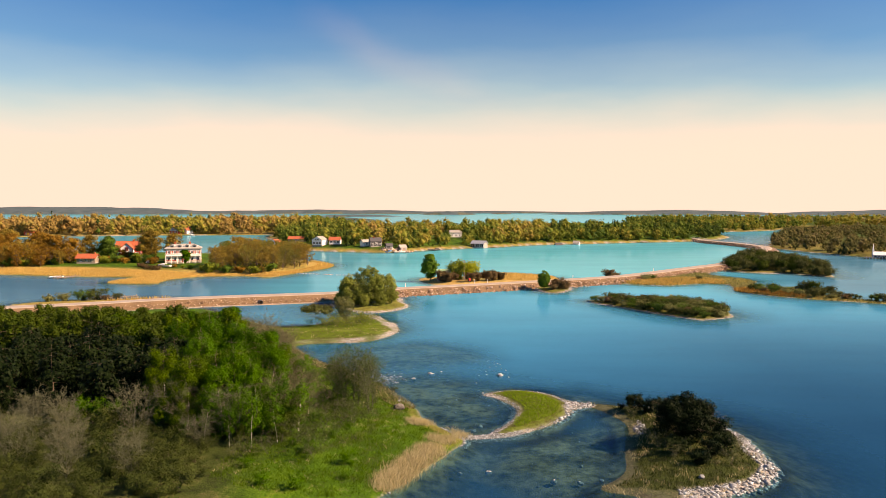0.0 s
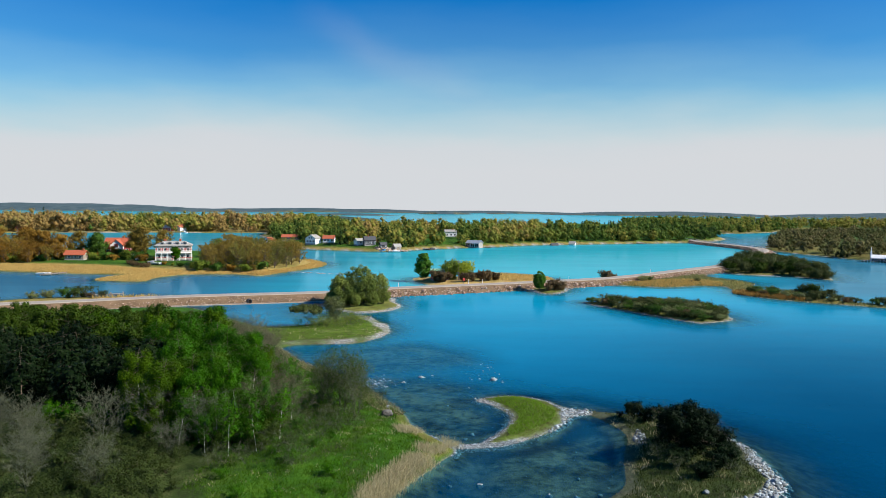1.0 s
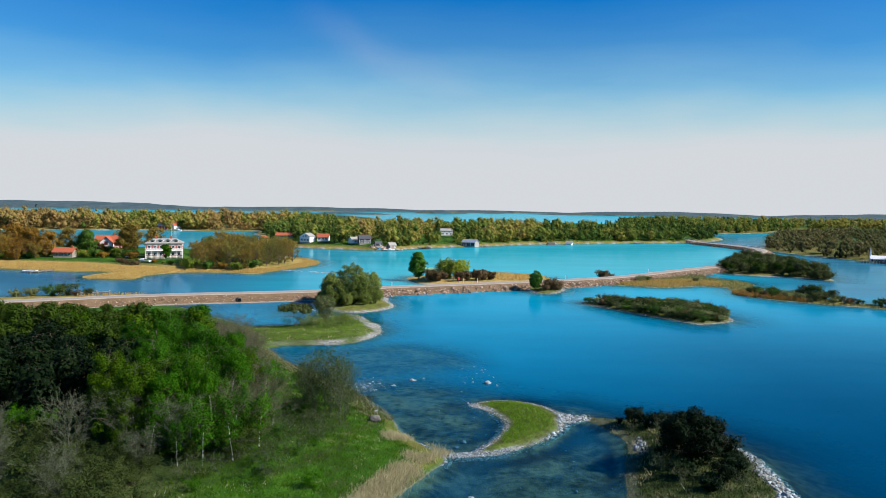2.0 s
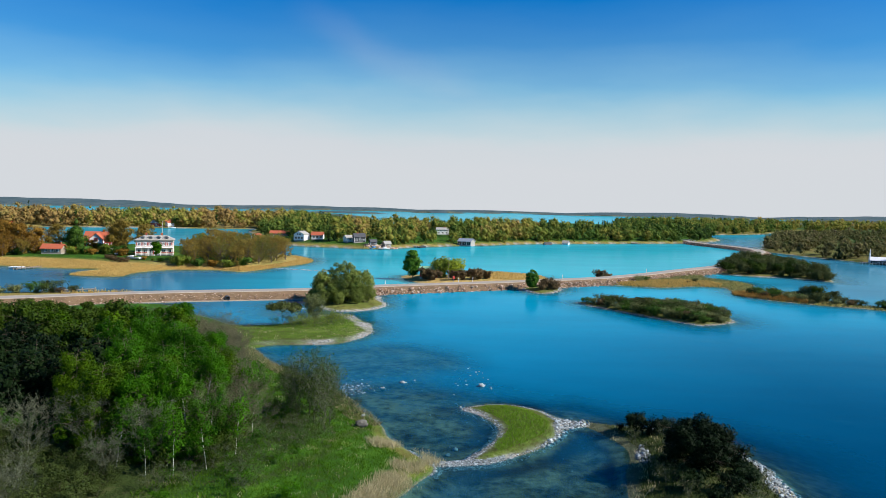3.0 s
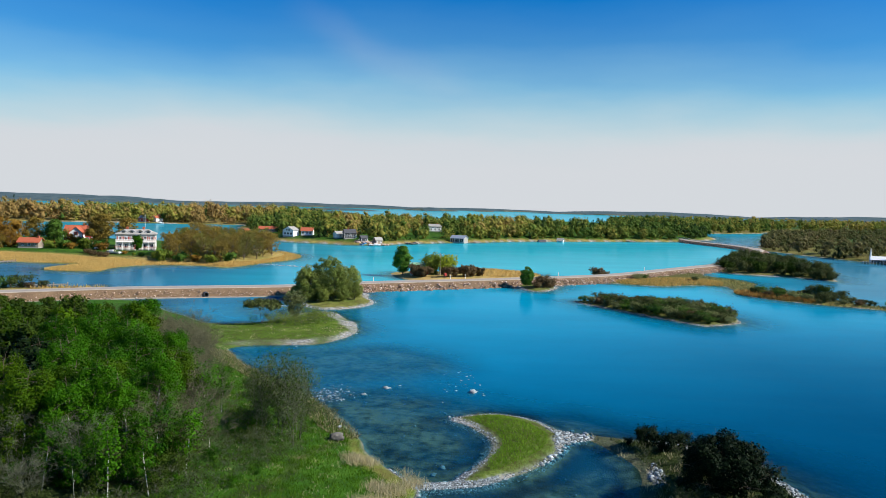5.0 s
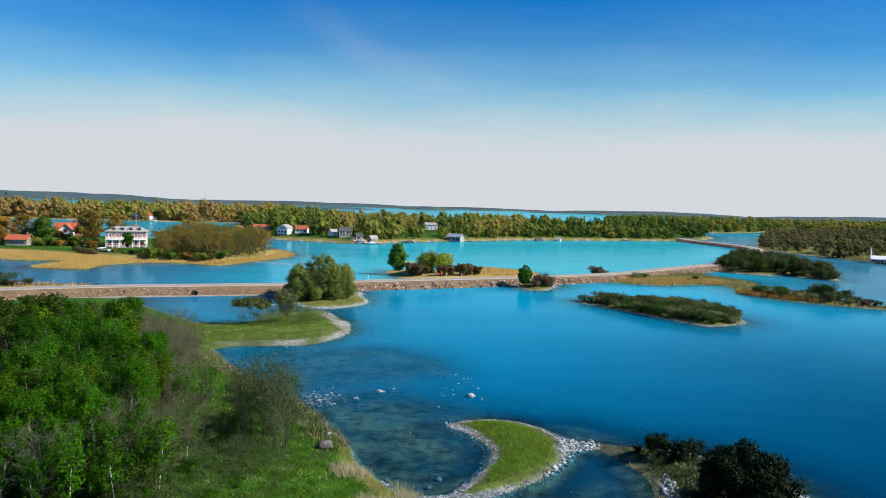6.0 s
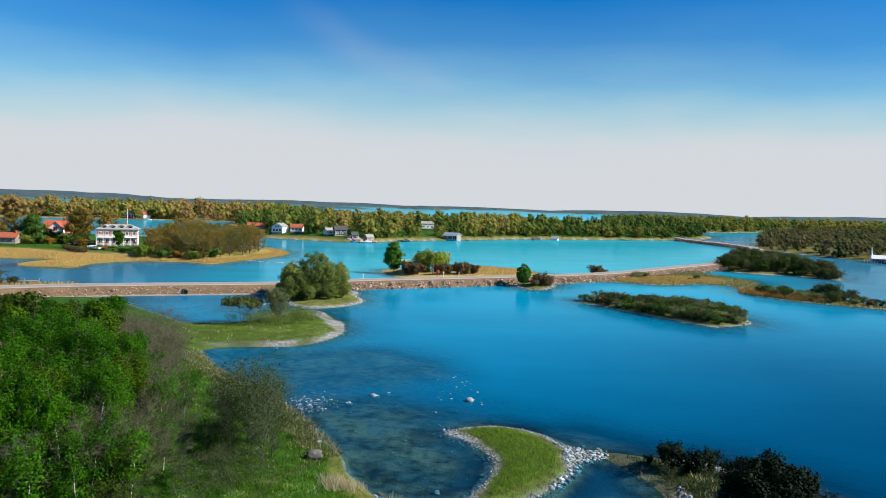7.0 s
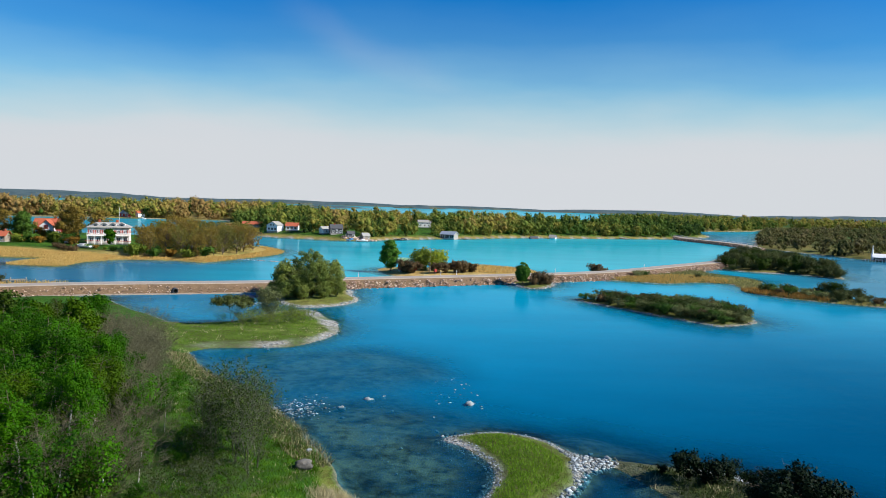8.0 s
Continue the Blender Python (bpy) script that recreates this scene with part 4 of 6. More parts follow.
low_edge = smooth_line([(-19.5, 58), (-20, 66), (-22, 74), (-26, 84), (-31, 92), (-30, 84), (-25.5, 74), (-24.5, 66), (-27, 61.5), (-36, 61.5), (-44, 63), (-44, 60), (-34, 58), (-26, 57)])
plant(brush, scatter(R, low_edge, 1.6, 60), R, "brushwood under the birches", 0.6, 1.15)
greys = [bare_tree("grey_shrub", 81 + i, 2.0, 1.5, GREY_BARK, "low leafless grey shrub in the grass", limbs=20, depth=5, fine=4, stems=3, category="shrub", lift=0.8, thick=0.7, leaves=900, leaf=0.05, leaf_mat=SCRUB_LEAF) for i in range(2)]
plant(greys, [(-13.5, 64.5), (-15, 66), (-12.4, 66.3), (-16.5, 63.8), (-15.8, 68.6), (-18, 60), (-14, 69.6), (-17, 56), (-20, 54.5), (-11.3, 78.0, 0.7), (-15.5, 83, 0.8), (-17.5, 86, 0.8), (-19, 90, 0.8), (-14, 80.5, 0.8),
              (-16.4, 58.6), (-14.8, 61.2), (-17.6, 66.4), (-16.2, 70.8), (-18.8, 75.2), (-19.6, 57.4), (-22, 52.6), (-15.6, 54), (-18.4, 80), (-20.4, 86), (-22.5, 94, 0.8), (-13.2, 82.2, 0.7), (-21, 92.2, 0.8)], R, "grey shrubs in the grass", 0.8, 1.2)

saplings = [leafy_tree("birch_sapling", 88 + i, h, 1.0, BIRCH_LEAF, BIRCH_BARK, "slender young birch with white stem and few leaves", leaves=1100, leaf=0.09, limbs=16, twigs=5, spread=0.18, clear=0.3, lift=0.7, r0=0.045, limb_bark=BROWN_BARK) for i, h in enumerate((5.2, 4.6, 5.8))]
rim = smooth_line([(-18, 60), (-19, 70), (-21.5, 79), (-23, 78), (-21.5, 69), (-24, 60), (-33, 62.5), (-33, 60), (-26, 56), (-20, 56)])
plant(saplings, scatter(R, rim, 2.0, 16), R, "young birches at the wood's edge", 0.75, 1.15, tilt=6)

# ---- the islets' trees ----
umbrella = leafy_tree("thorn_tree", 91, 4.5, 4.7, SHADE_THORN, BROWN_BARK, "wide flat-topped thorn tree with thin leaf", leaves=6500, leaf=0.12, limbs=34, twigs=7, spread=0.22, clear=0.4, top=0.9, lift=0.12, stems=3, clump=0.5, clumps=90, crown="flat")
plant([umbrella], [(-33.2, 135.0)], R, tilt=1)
sparse = bare_tree("thin_tree", 92, 5.2, 1.9, GREY_BARK, "thin grey tree beside the thorn", leaves=2400, leaf=0.15, leaf_mat=THORN_LEAF, stems=2)
plant([sparse], [(-27.6, 136.0)], R, tilt=1)
low = [bare_tree("thorn_shrub", 93 + i, 1.5, 1.4, GREY_BARK, "low grey thorn shrub on the spit", limbs=20, stems=3, category="shrub", leaves=260, leaf_mat=OLIVE_LEAF) for i in range(2)]
plant(low, [(-31, 133), (-29, 134), (-27, 133), (-25.4, 136), (-30, 137), (-32.5, 137), (-23.6, 138), (-26, 140), (-28.4, 131.6), (-25.6, 132.4, 0.9), (-24, 135), (-22.4, 136.4), (-27.6, 138.4, 1.3), (-24.8, 138.6, 1.2), (-29.4, 139.4, 1.2), (-30.6, 131.4), (-34.4, 133.4), (-22, 140.4), (-25.4, 142.6)], R, "thorn shrubs on the spit", 0.7, 1.2)
rounds = [leafy_tree("willow", 101 + i, h, r, mt, GREY_BARK, lab, leaves=11000, leaf=0.16, limbs=44, twigs=6, spread=0.42, clear=0.03, top=0.9, lift=0.5, stems=3, belly=0.38, clump=0.7, clumps=150, crown="oval")
          for i, (h, r, mt, lab) in enumerate([(9.8, 5.0, WILLOW_LEAF, "broad round willow in olive leaf, branching from the ground"), (8.2, 3.6, WILLOW_LEAF, "round green willow on the islet"), (7.4, 4.0, WILLOW_LEAF, "lower olive willow at the crown's side")])]
plant(rounds, [(-28.6, 173), (-24.4, 171.5), (-32.4, 171), (-26.8, 168.4, 0.7), (-30, 167, 0.65), (-33.6, 174.5, 0.8), (-31.6, 165.6, 0.42), (-28, 164.6, 0.4), (-24.2, 166, 0.42), (-22.2, 169.4, 0.45), (-35, 169.5, 0.45)], R, "willows on one islet", 0.95, 1.05)
oval = leafy_tree("cypress_oak", 111, 5.4, 1.9, OAK_LEAF, BROWN_BARK, "dense oval green tree beside the road", leaves=7000, leaf=0.17, limbs=44, twigs=6, spread=0.2, clear=0.05, lift=0.25, belly=0.4, lean=0.01, clump=0.4, clumps=130, crown="oval")
plant([oval], [(18.8, 207.5)], R, tilt=1)
oak = leafy_tree("green_tree", 112, 8.8, 2.8, OAK_LEAF, BROWN_BARK, "tall full green tree beside the cabin", leaves=9000, leaf=0.2, limbs=46, twigs=6, spread=0.4, clear=0.02, lift=0.1, belly=0.34, lean=0.01, clump=0.6, clumps=150, crown="oval")
plant([oak], [(-16.6, 231.5)], R, tilt=1, lo=1.08, hi=1.08)
lime = leafy_tree("lime_willow", 113, 5.6, 3.2, LIME_LEAF, BROWN_BARK, "yellow-green willow by the pole", leaves=3400, leaf=0.25, limbs=36, twigs=6, spread=0.34, clear=0.06, stems=2, lift=0.6)
plant([lime], [(-3.8, 230.5)], R, tilt=1)
oliv = leafy_tree("olive_willow", 114, 5.2, 3.4, OLIVE_LEAF, BROWN_BARK, "olive willow beside the cabin", leaves=3400, leaf=0.25, limbs=36, twigs=6, spread=0.34, clear=0.06, stems=2, lift=0.6)
plant([oliv], [(-7.6, 230.5)], R, tilt=1)
browns = [leafy_tree("brown_bush", 121 + i, 2.6, 2.1, PURPLE, BROWN_BARK, "purple-brown bush still without leaf", "bush", leaves=1500, leaf=0.22, limbs=26, twigs=6, spread=0.22, clear=0.04, stems=3, lift=0.7) for i in range(2)]
plant(browns, [(-9.6, 224.6), (-3.5, 224), (-0.6, 225), (2, 226), (4.4, 227.4), (6.4, 229.5, 0.8), (23.4, 207.6, 1.1), (25.4, 209, 0.8), (21.2, 205, 0.7), (44.6, 246, 0.9), (47, 248, 0.8), (-11.8, 226)], R, "brown bushes along the causeway", 0.9, 1.2)
darks = [leafy_tree("dark_bush", 131 + i, h, r, mt, BROWN_BARK, "low dark wind-shaped bush on an islet", "bush", leaves=1500, leaf=0.15, limbs=18, twigs=5, spread=0.24, clear=0.04, stems=3, lift=0.6)
         for i, (h, r, mt) in enumerate([(2.0, 2.2, THICKET_LEAF), (1.5, 2.0, THORN_LEAF), (1.8, 2.0, DARK_LEAF), (1.9, 2.0, SCRUB_LEAF), (1.5, 1.8, PURPLE)])]
isl = smooth_line([(29.5, 182), (38, 180.8), (46, 179.8), (53, 174.6), (56.2, 166), (56, 157.6), (53, 152.6), (48, 152.2), (41.4, 160.6), (32.6, 174.2)])
dark_spots = scatter(R, isl, 1.75, 96)
spitline = smooth_line([(79, 205), (86, 195), (95, 188), (104, 182), (104, 184), (97, 193), (90, 206), (84, 212)])
dark_spots += scatter(R, spitline, 2.2, 30)
dark_spots += [(55, 236, 1.1), (57.5, 237.5, 0.9), (53.5, 238, 0.8), (70, 235, 0.7), (73, 237, 0.6), (-108, 173.5, 1.9), (-103.5, 174.5, 1.4), (-100.5, 175.5, 1.5), (-98, 176, 1.0), (-95.5, 177.2, 0.9), (-111, 172, 1.0)]
plant(darks, dark_spots, R, "dark bushes on the islets", 0.55, 0.98)
thickets = [leafy_tree("thicket_tree", 141 + i, h, r, mt, GREY_BARK, lab, leaves=2800, leaf=0.2, limbs=24, twigs=5, spread=0.42, clear=0.08, stems=2, lift=0.7)
            for i, (h, r, mt, lab) in enumerate([(5.4, 3.0, THICKET_LEAF, "dark brownish thicket tree on an islet"), (5.0, 2.8, THICKET_LEAF, "low dark thicket tree on an islet"), (5.4, 2.8, ALDER_LEAF, "dark green thicket tree on an islet")])]
isl = smooth_line([(97, 284), (104, 273.5), (117, 267.5), (123.6, 257), (126.4, 261), (133, 285), (136, 320), (128, 347), (113.5, 323)])
under_spots = scatter(R, isl, 3.0, 60)
plant(thickets, scatter(R, isl, 2.9, 92) + [(95, 197, 0.8), (92, 201, 0.7), (103, 184.5, 0.5), (93.5, 198.6, 0.9), (96.4, 195, 0.6)], R, "thicket trees on one islet", 0.5, 0.92)

low_thicket = leafy_tree("dark_bush", 137, 2.4, 2.4, THICKET_LEAF, BROWN_BARK, "dark bush filling the thicket down to the shore", "bush", leaves=1800, leaf=0.17, limbs=18, twigs=5, spread=0.3, clear=0.03, stems=3, lift=0.5)
plant([low_thicket], under_spots, R, "bushes below the thicket trees", 0.7, 1.1)

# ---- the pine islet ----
pine = leafy_tree("pine", 151, 6.0, 3.9, SHADED_NEEDLE, BROWN_BARK, "dark spreading pine, nearly black with shade", leaves=24000, leaf=0.11, limbs=52, twigs=8, spread=0.26, clear=0.16, top=0.85, lift=0.3, belly=0.55, stems=3, clump=0.6, clumps=170, crown="oval")
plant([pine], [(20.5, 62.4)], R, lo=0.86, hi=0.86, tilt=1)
pinelets = [leafy_tree("juniper", 152 + i, h, r, SHADED_NEEDLE, BROWN_BARK, "dark juniper bush beside the pine", "bush", leaves=1800, leaf=0.13, limbs=26, twigs=6, spread=0.17, clear=0.04, stems=3, lift=0.8) for i, (h, r) in enumerate([(2.3, 1.5), (1.7, 1.6)])]
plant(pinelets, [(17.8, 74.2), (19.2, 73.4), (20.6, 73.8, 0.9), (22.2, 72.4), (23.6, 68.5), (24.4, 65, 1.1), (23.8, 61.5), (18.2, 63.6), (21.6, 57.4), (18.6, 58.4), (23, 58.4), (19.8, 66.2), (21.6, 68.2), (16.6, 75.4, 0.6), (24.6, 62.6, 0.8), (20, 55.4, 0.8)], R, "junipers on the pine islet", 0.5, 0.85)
plant([bare_tree("bare_bush", 156 + i, 2.6, 1.6, GREY_BARK, "leafless bush below the pine", limbs=26, stems=3, category="bush", leaves=350, leaf_mat=SCRUB_LEAF) for i in range(2)],
      [(17.2, 60.2), (18, 56.6), (22.8, 55.6), (24.8, 59.6), (19.6, 69.8), (17.2, 71.6, 0.7), (25.2, 67.2, 0.8), (16.4, 63.8, 0.8)], R, "leafless bushes on the pine islet", 0.5, 0.8)

# ---- the villa island's trees ----
tall = [leafy_tree("shore_tree", 161 + i, h, r, mt, GREY_BARK, lab, leaves=6500, leaf=0.27, limbs=38, twigs=6, spread=0.5, clear=0.05, lift=0.45, clump=1.15, clumps=95)
        for i, (h, r, mt, lab) in enumerate([(13.5, 4.6, HAZEL, "tall olive garden tree on the villa's island"), (12, 4.2, BUD, "tall brown budding tree on the villa's island"), (10.5, 3.0, DARK_LEAF, "dark green garden tree")])]
garden = "trees on the villa's island"
plant(tall[:1], [(-134, 284, 1.0), (-163, 289, 0.85), (-129, 291, 0.85), (-200, 292, 0.9), (-137.5, 288, 0.85), (-208, 300, 0.95), (-103, 303, 0.75)], R, garden, 0.95, 1.05)
plant(tall[1:2], [(-176, 281, 1.0), (-170, 277, 0.9), (-181.5, 285, 1.02), (-187, 291, 1.0), (-193, 283, 0.95), (-166.5, 283, 0.8), (-146.5, 285, 0.4), (-201, 284, 0.9), (-189, 274, 0.75), (-196, 276, 0.8), (-183, 272, 0.7), (-178, 270, 0.6)], R, garden, 0.95, 1.05)
plant(tall[2:], [(-153.7, 286, 0.98), (-139.5, 294, 0.95), (-108, 297, 0.72), (-156.5, 289, 0.8), (-138.6, 290, 0.7)], R, garden, 0.95, 1.05)
small = leafy_tree("young_garden_tree", 165, 6.4, 1.9, BIRCH_LEAF, GREY_BARK, "young green tree in front of the villa", leaves=1800, leaf=0.3, limbs=30, twigs=6, spread=0.3, clear=0.2, lift=0.8)
plant([small], [(-113.8, 268.5)], R, tilt=1)
grove = [bare_tree("grove_tree", 171 + i, h, r, BROWN_BARK, "budding brown tree in a dense grove", limbs=32, depth=4, fine=2, leaves=2300, leaf_mat=mt, leaf=0.22, stems=2, thick=1.5, clear=0.06)
         for i, (h, r, mt) in enumerate([(10.5, 3.6, HAZEL), (9.8, 3.8, GROVE_LEAF), (9.0, 3.6, HAZEL)])]
isl = smooth_line([(-102, 262), (-97, 254), (-86, 254), (-77, 253), (-72, 265), (-68, 280), (-72, 298), (-90, 303), (-101, 288)])
plant(grove, scatter(R, isl, 4.0, 54), R, "grove at the island's point", 0.6, 0.9)
isl = smooth_line([(-204, 262), (-188, 262), (-176, 264), (-165, 268), (-164, 276), (-172, 280), (-186, 282), (-204, 284)])
plant([bare_tree("grove_tree", 175 + i, h, r, BROWN_BARK, "budding rusty tree in the island's western grove", limbs=32, depth=4, fine=2, leaves=2300, leaf_mat=mt, leaf=0.24, stems=2, thick=1.5, clear=0.06) for i, (h, r, mt) in enumerate([(9.0, 3.4, BUD), (8.2, 3.4, HAZEL)])],
      scatter(R, isl, 3.8, 34), R, "western grove on the villa's island", 0.6, 1.05)
hedges = [leafy_tree("garden_bush", 181 + i, 2.8, 2.3, mt, BROWN_BARK, "low garden bush near the shore", "bush", leaves=900, leaf=0.34, limbs=22, twigs=5, spread=0.3, clear=0.04, stems=3) for i, mt in enumerate([OLIVE_LEAF, DARK_LEAF, BUD])]
plant(hedges, [(-149, 276), (-146, 278), (-142, 276), (-139, 279), (-134, 277, 0.6), (-151, 282), (-148, 286), (-168, 272), (-172, 268), (-178, 268), (-184, 266), (-190, 264), (-103, 256, 0.7), (-132, 277), (-129, 273),
               (-152, 280), (-148, 294), (-165, 277), (-99, 253), (-93, 253), (-88, 254), (-82, 253), (-78, 256), (-196, 262), (-204, 264), (-140, 280), (-186, 269, 1.3), (-180, 271, 1.3), (-192, 270, 1.3), (-175, 272, 1.2), (-123, 264, 0.45), (-119, 262.4, 0.4), (-115.4, 261, 0.4), (-111.6, 259.4, 0.4), (-108, 258, 0.45)], R, "garden bushes on the villa's island", 0.7, 1.2)


def ico(level):
    bm = bmesh.new()
    bmesh.ops.create_icosphere(bm, subdivisions=level, radius=1)
    v = np.array([p.co[:] for p in bm.verts])
    f = np.array([[p.index for p in q.verts] for q in bm.faces])
    bm.free()
    return v, f


brown_brush = leafy_tree("brown_bush", 185, 2.0, 2.2, PURPLE, BROWN_BARK, "brown leafless brush on the bank before the villa", "bush", leaves=1300, leaf=0.16, limbs=20, twigs=5, spread=0.24, clear=0.04, stems=3)
plant([brown_brush], [(-128, 262), (-126, 259.6), (-124, 257.4), (-121.6, 255.6), (-119, 254.4), (-130, 264)], R, "brush on the villa's bank", 0.6, 0.9)


# ---- far woods ----
def wood_stuff(name, label, poly, n, seed, near, zones, hmin=9, hmax=14, sprays=60, size=0.85, keep=None, inset=4, clip=None, mat=None):
    """Woods as one mesh: each tree is a stem and a crown of several rounded heaps of sprays, with its own tint.
    near: depth of the dense front rows; zones: rows of (bearing, tint, share of conifers) along the shore."""
    rng = np.random.RandomState(seed)
    poly = np.asarray(poly, float)
    lo, hi = poly.min(0), poly.max(0)
    if clip:
        lo, hi = np.maximum(lo, clip[:2]), np.minimum(hi, clip[2:])
    c = lo + rng.rand(n * 14, 2) * (hi - lo)
    d = inside_dist(c[:, 0], c[:, 1], poly)
    front = np.exp(-np.maximum(d, 0) / near)
    ok = (d > inset) & (rng.rand(len(c)) < front + 0.12)
    if keep is not None:
        ok &= keep(c[:, 0], c[:, 1])
    c = c[ok][:n]
    m = len(c)
    z = lay(c[:, 0], c[:, 1])[0]
    bearing = c[:, 0] / (c[:, 1] + 6.3) + 0.012 * vnoise(c[:, 0], c[:, 1], 30, 2)
    zb, zt, zc = np.array(zones).T
    con = rng.rand(m) < np.interp(bearing, zb, zc)
    patch = vnoise(c[:, 0], c[:, 1], 45, 2)
    h = rng.uniform(hmin, hmax, m) * (1 + 0.2 * patch + 0.16 * vnoise(c[:, 0] + 300, c[:, 1], 14, 1)) * np.where(con, 1.14, 1.0)
    rad = np.where(con, 0.2, 0.5) * h * rng.uniform(0.8, 1.25, m)
    tint = np.where(con, rng.uniform(0, 0.12, m), np.clip(np.interp(bearing, zb, zt) + 0.16 * patch + rng.normal(0, 0.11, m), 0.08, 1))
    heaps = 7
    g = rng.rand(m, heaps)
    ga = rng.uniform(0, 6.283, (m, heaps))
    gr = np.where(con[:, None], 0.12, 0.62 * np.sin(np.pi * np.clip(g * 0.85 + 0.12, 0, 1))) * rad[:, None]
    gx_, gy_ = c[:, :1] + gr * np.cos(ga), c[:, 1:] + gr * np.sin(ga)
    gz_ = z[:, None] + h[:, None] * np.where(con[:, None], 0.1 + 0.82 * g, 0.15 + 0.65 * g)
    girth = rad[:, None] * np.where(con[:, None], 1.05 - g, rng.uniform(0.34, 0.56, (m, heaps)))
    k = np.repeat(np.arange(m), sprays)
    j = rng.randint(0, heaps, len(k))
    u = rng.normal(size=(len(k), 3))
    u[:, 2] += 0.25
    u /= np.linalg.norm(u, axis=1)[:, None]
    r = girth[k, j] * rng.uniform(0.72, 1.22, len(k))
    p = np.stack([gx_[k, j], gy_[k, j], gz_[k, j]], 1) + u * r[:, None] * np.stack([np.ones(len(k)), np.ones(len(k)), np.where(con[k], 1.5, 1.05)], 1)
    p[:, 2] = np.maximum(p[:, 2], z[k] + 0.3)
    out = u + 0.35 * (p - np.stack([c[k, 0], c[k, 1], z[k] + h[k] * 0.5], 1)) / rad[k][:, None] + [0, 0, 0.2]
    core = np.array([(1, 0, 0), (-1, 0, 0), (0, 1, 0), (0, -1, 0), (0, 0, 1), (0, 0, -1)], float) * 1.15
    cf = np.array([(0, 2, 4), (2, 1, 4), (1, 3, 4), (3, 0, 4), (2, 0, 5), (1, 2, 5), (3, 1, 5), (0, 3, 5)])
    cv = core[None] * (girth.ravel() * 0.58)[:, None, None] * rng.uniform(0.6, 1.15, (m * heaps, len(core), 1))
    cv[..., 2] *= np.repeat(np.where(con, 1.5, 1.05), heaps)[:, None]
    cv = cv + np.stack([gx_.ravel(), gy_.ravel(), gz_.ravel()], 1)[:, None]
    cf = (cf[None] + (np.arange(m * heaps) * len(core))[:, None, None]).reshape(-1, 3)
    heart = mesh_ob(name, cv.reshape(-1, 3), cf, mat or WOODS, attrs={"tint": np.repeat(np.repeat(tint, heaps) + rng.normal(0, 0.05, m * heaps), len(core)).clip(0, 1)}, smooth=True)
    tagged(heart, label + ", inner crowns", "woods", kind="stuff")
    v, f = leaf_quads(rng, p, size * np.where(con[k], 0.75, 1.0)[:, None] * rng.uniform(0.85, 1.15), 0.0, out)
    t = np.repeat(np.clip(tint[k] + rng.normal(0, 0.05, (m, heaps))[k, j], 0, 1), 4)
    s = 0.011 * h[:, None]
    foot = np.stack([c[:, 0], c[:, 1], z - 0.3], 1)
    up = np.array([[0, 0, 1.0]]) * h[:, None] * 0.5
    stem = np.stack([foot - [1, 0, 0] * s, foot + [1, 0, 0] * s, foot + [1, 0, 0] * s * 0.5 + up, foot - [1, 0, 0] * s * 0.5 + up], 1).reshape(-1, 3)
    stem2 = np.stack([foot - [0, 1, 0] * s, foot + [0, 1, 0] * s, foot + [0, 1, 0] * s * 0.5 + up, foot - [0, 1, 0] * s * 0.5 + up], 1).reshape(-1, 3)
    q = np.arange(4 * m).reshape(-1, 4)
    v, f = joined([(v, f), (stem, q), (stem2, q)])
    t = np.concatenate([t, np.full(8 * m, 0.9)])
    return tagged(mesh_ob(name, v, f, mat or WOODS, attrs={"tint": t}), label, "woods", kind="stuff")


# houses: x, y, half width of the open strip before each, how far it reaches
HOUSES_AT = np.array([(-134, 467, 7, 45), (-121, 470, 7, 45), (-96, 427, 6, 24), (-87, 429, 6, 24), (-60.5, 413, 5, 18), (-67, 416, 3, 12), (-46, 404, 9, 14), (-17, 500, 5, 60), (0, 455, 6, 12), (53, 489, 3, 14), (66, 497, 3.5, 16)])


def clearings(x, y):
    """No tree on a house, nor in the garden between it and the shore."""
    ok = np.ones(x.shape, bool)
    for hx, hy, r, reach in HOUSES_AT:
        across = x - hx * (y + 4) / (hy + 4)
        ok &= ~((np.abs(across) < r) & (y < hy + r) & (y > hy - reach))
    return ok & (np.abs(x - 165) + np.abs(y - 570) > 14)


ISLAND_ZONES = ((-0.30, 0.5, 0.06), (-0.257, 0.34, 0.1), (-0.211, 0.32, 0.34), (-0.173, 0.36, 0.28), (-0.142, 0.74, 0.04), (-0.112, 0.52, 0.34), (-0.089, 0.48, 0.25), (-0.058, 0.6, 0.07), (-0.028, 0.4, 0.1),
                (-0.005, 0.34, 0.08), (0.018, 0.5, 0.04), (0.049, 0.6, 0.0), (0.079, 0.48, 0.06), (0.102, 0.32, 0.26), (0.163, 0.34, 0.26), (0.224, 0.32, 0.22), (0.278, 0.2, 0.4))
COAST_ZONES = ((-0.65, 0.85, 0.03), (-0.56, 0.78, 0.05), (-0.49, 0.62, 0.08), (-0.44, 0.55, 0.05), (-0.40, 0.5, 0.0), (-0.36, 0.74, 0.1), (-0.30, 0.72, 0.03), (-0.22, 0.4, 0.12))
wood_stuff("island_woods", "mixed green and budding woods on the long island", OUTLINES["long_island"], 1250, 3, 45, ISLAND_ZONES, 4.6, 10.6, 150, 0.46, clearings, 7, (-200, 390, 260, 760))
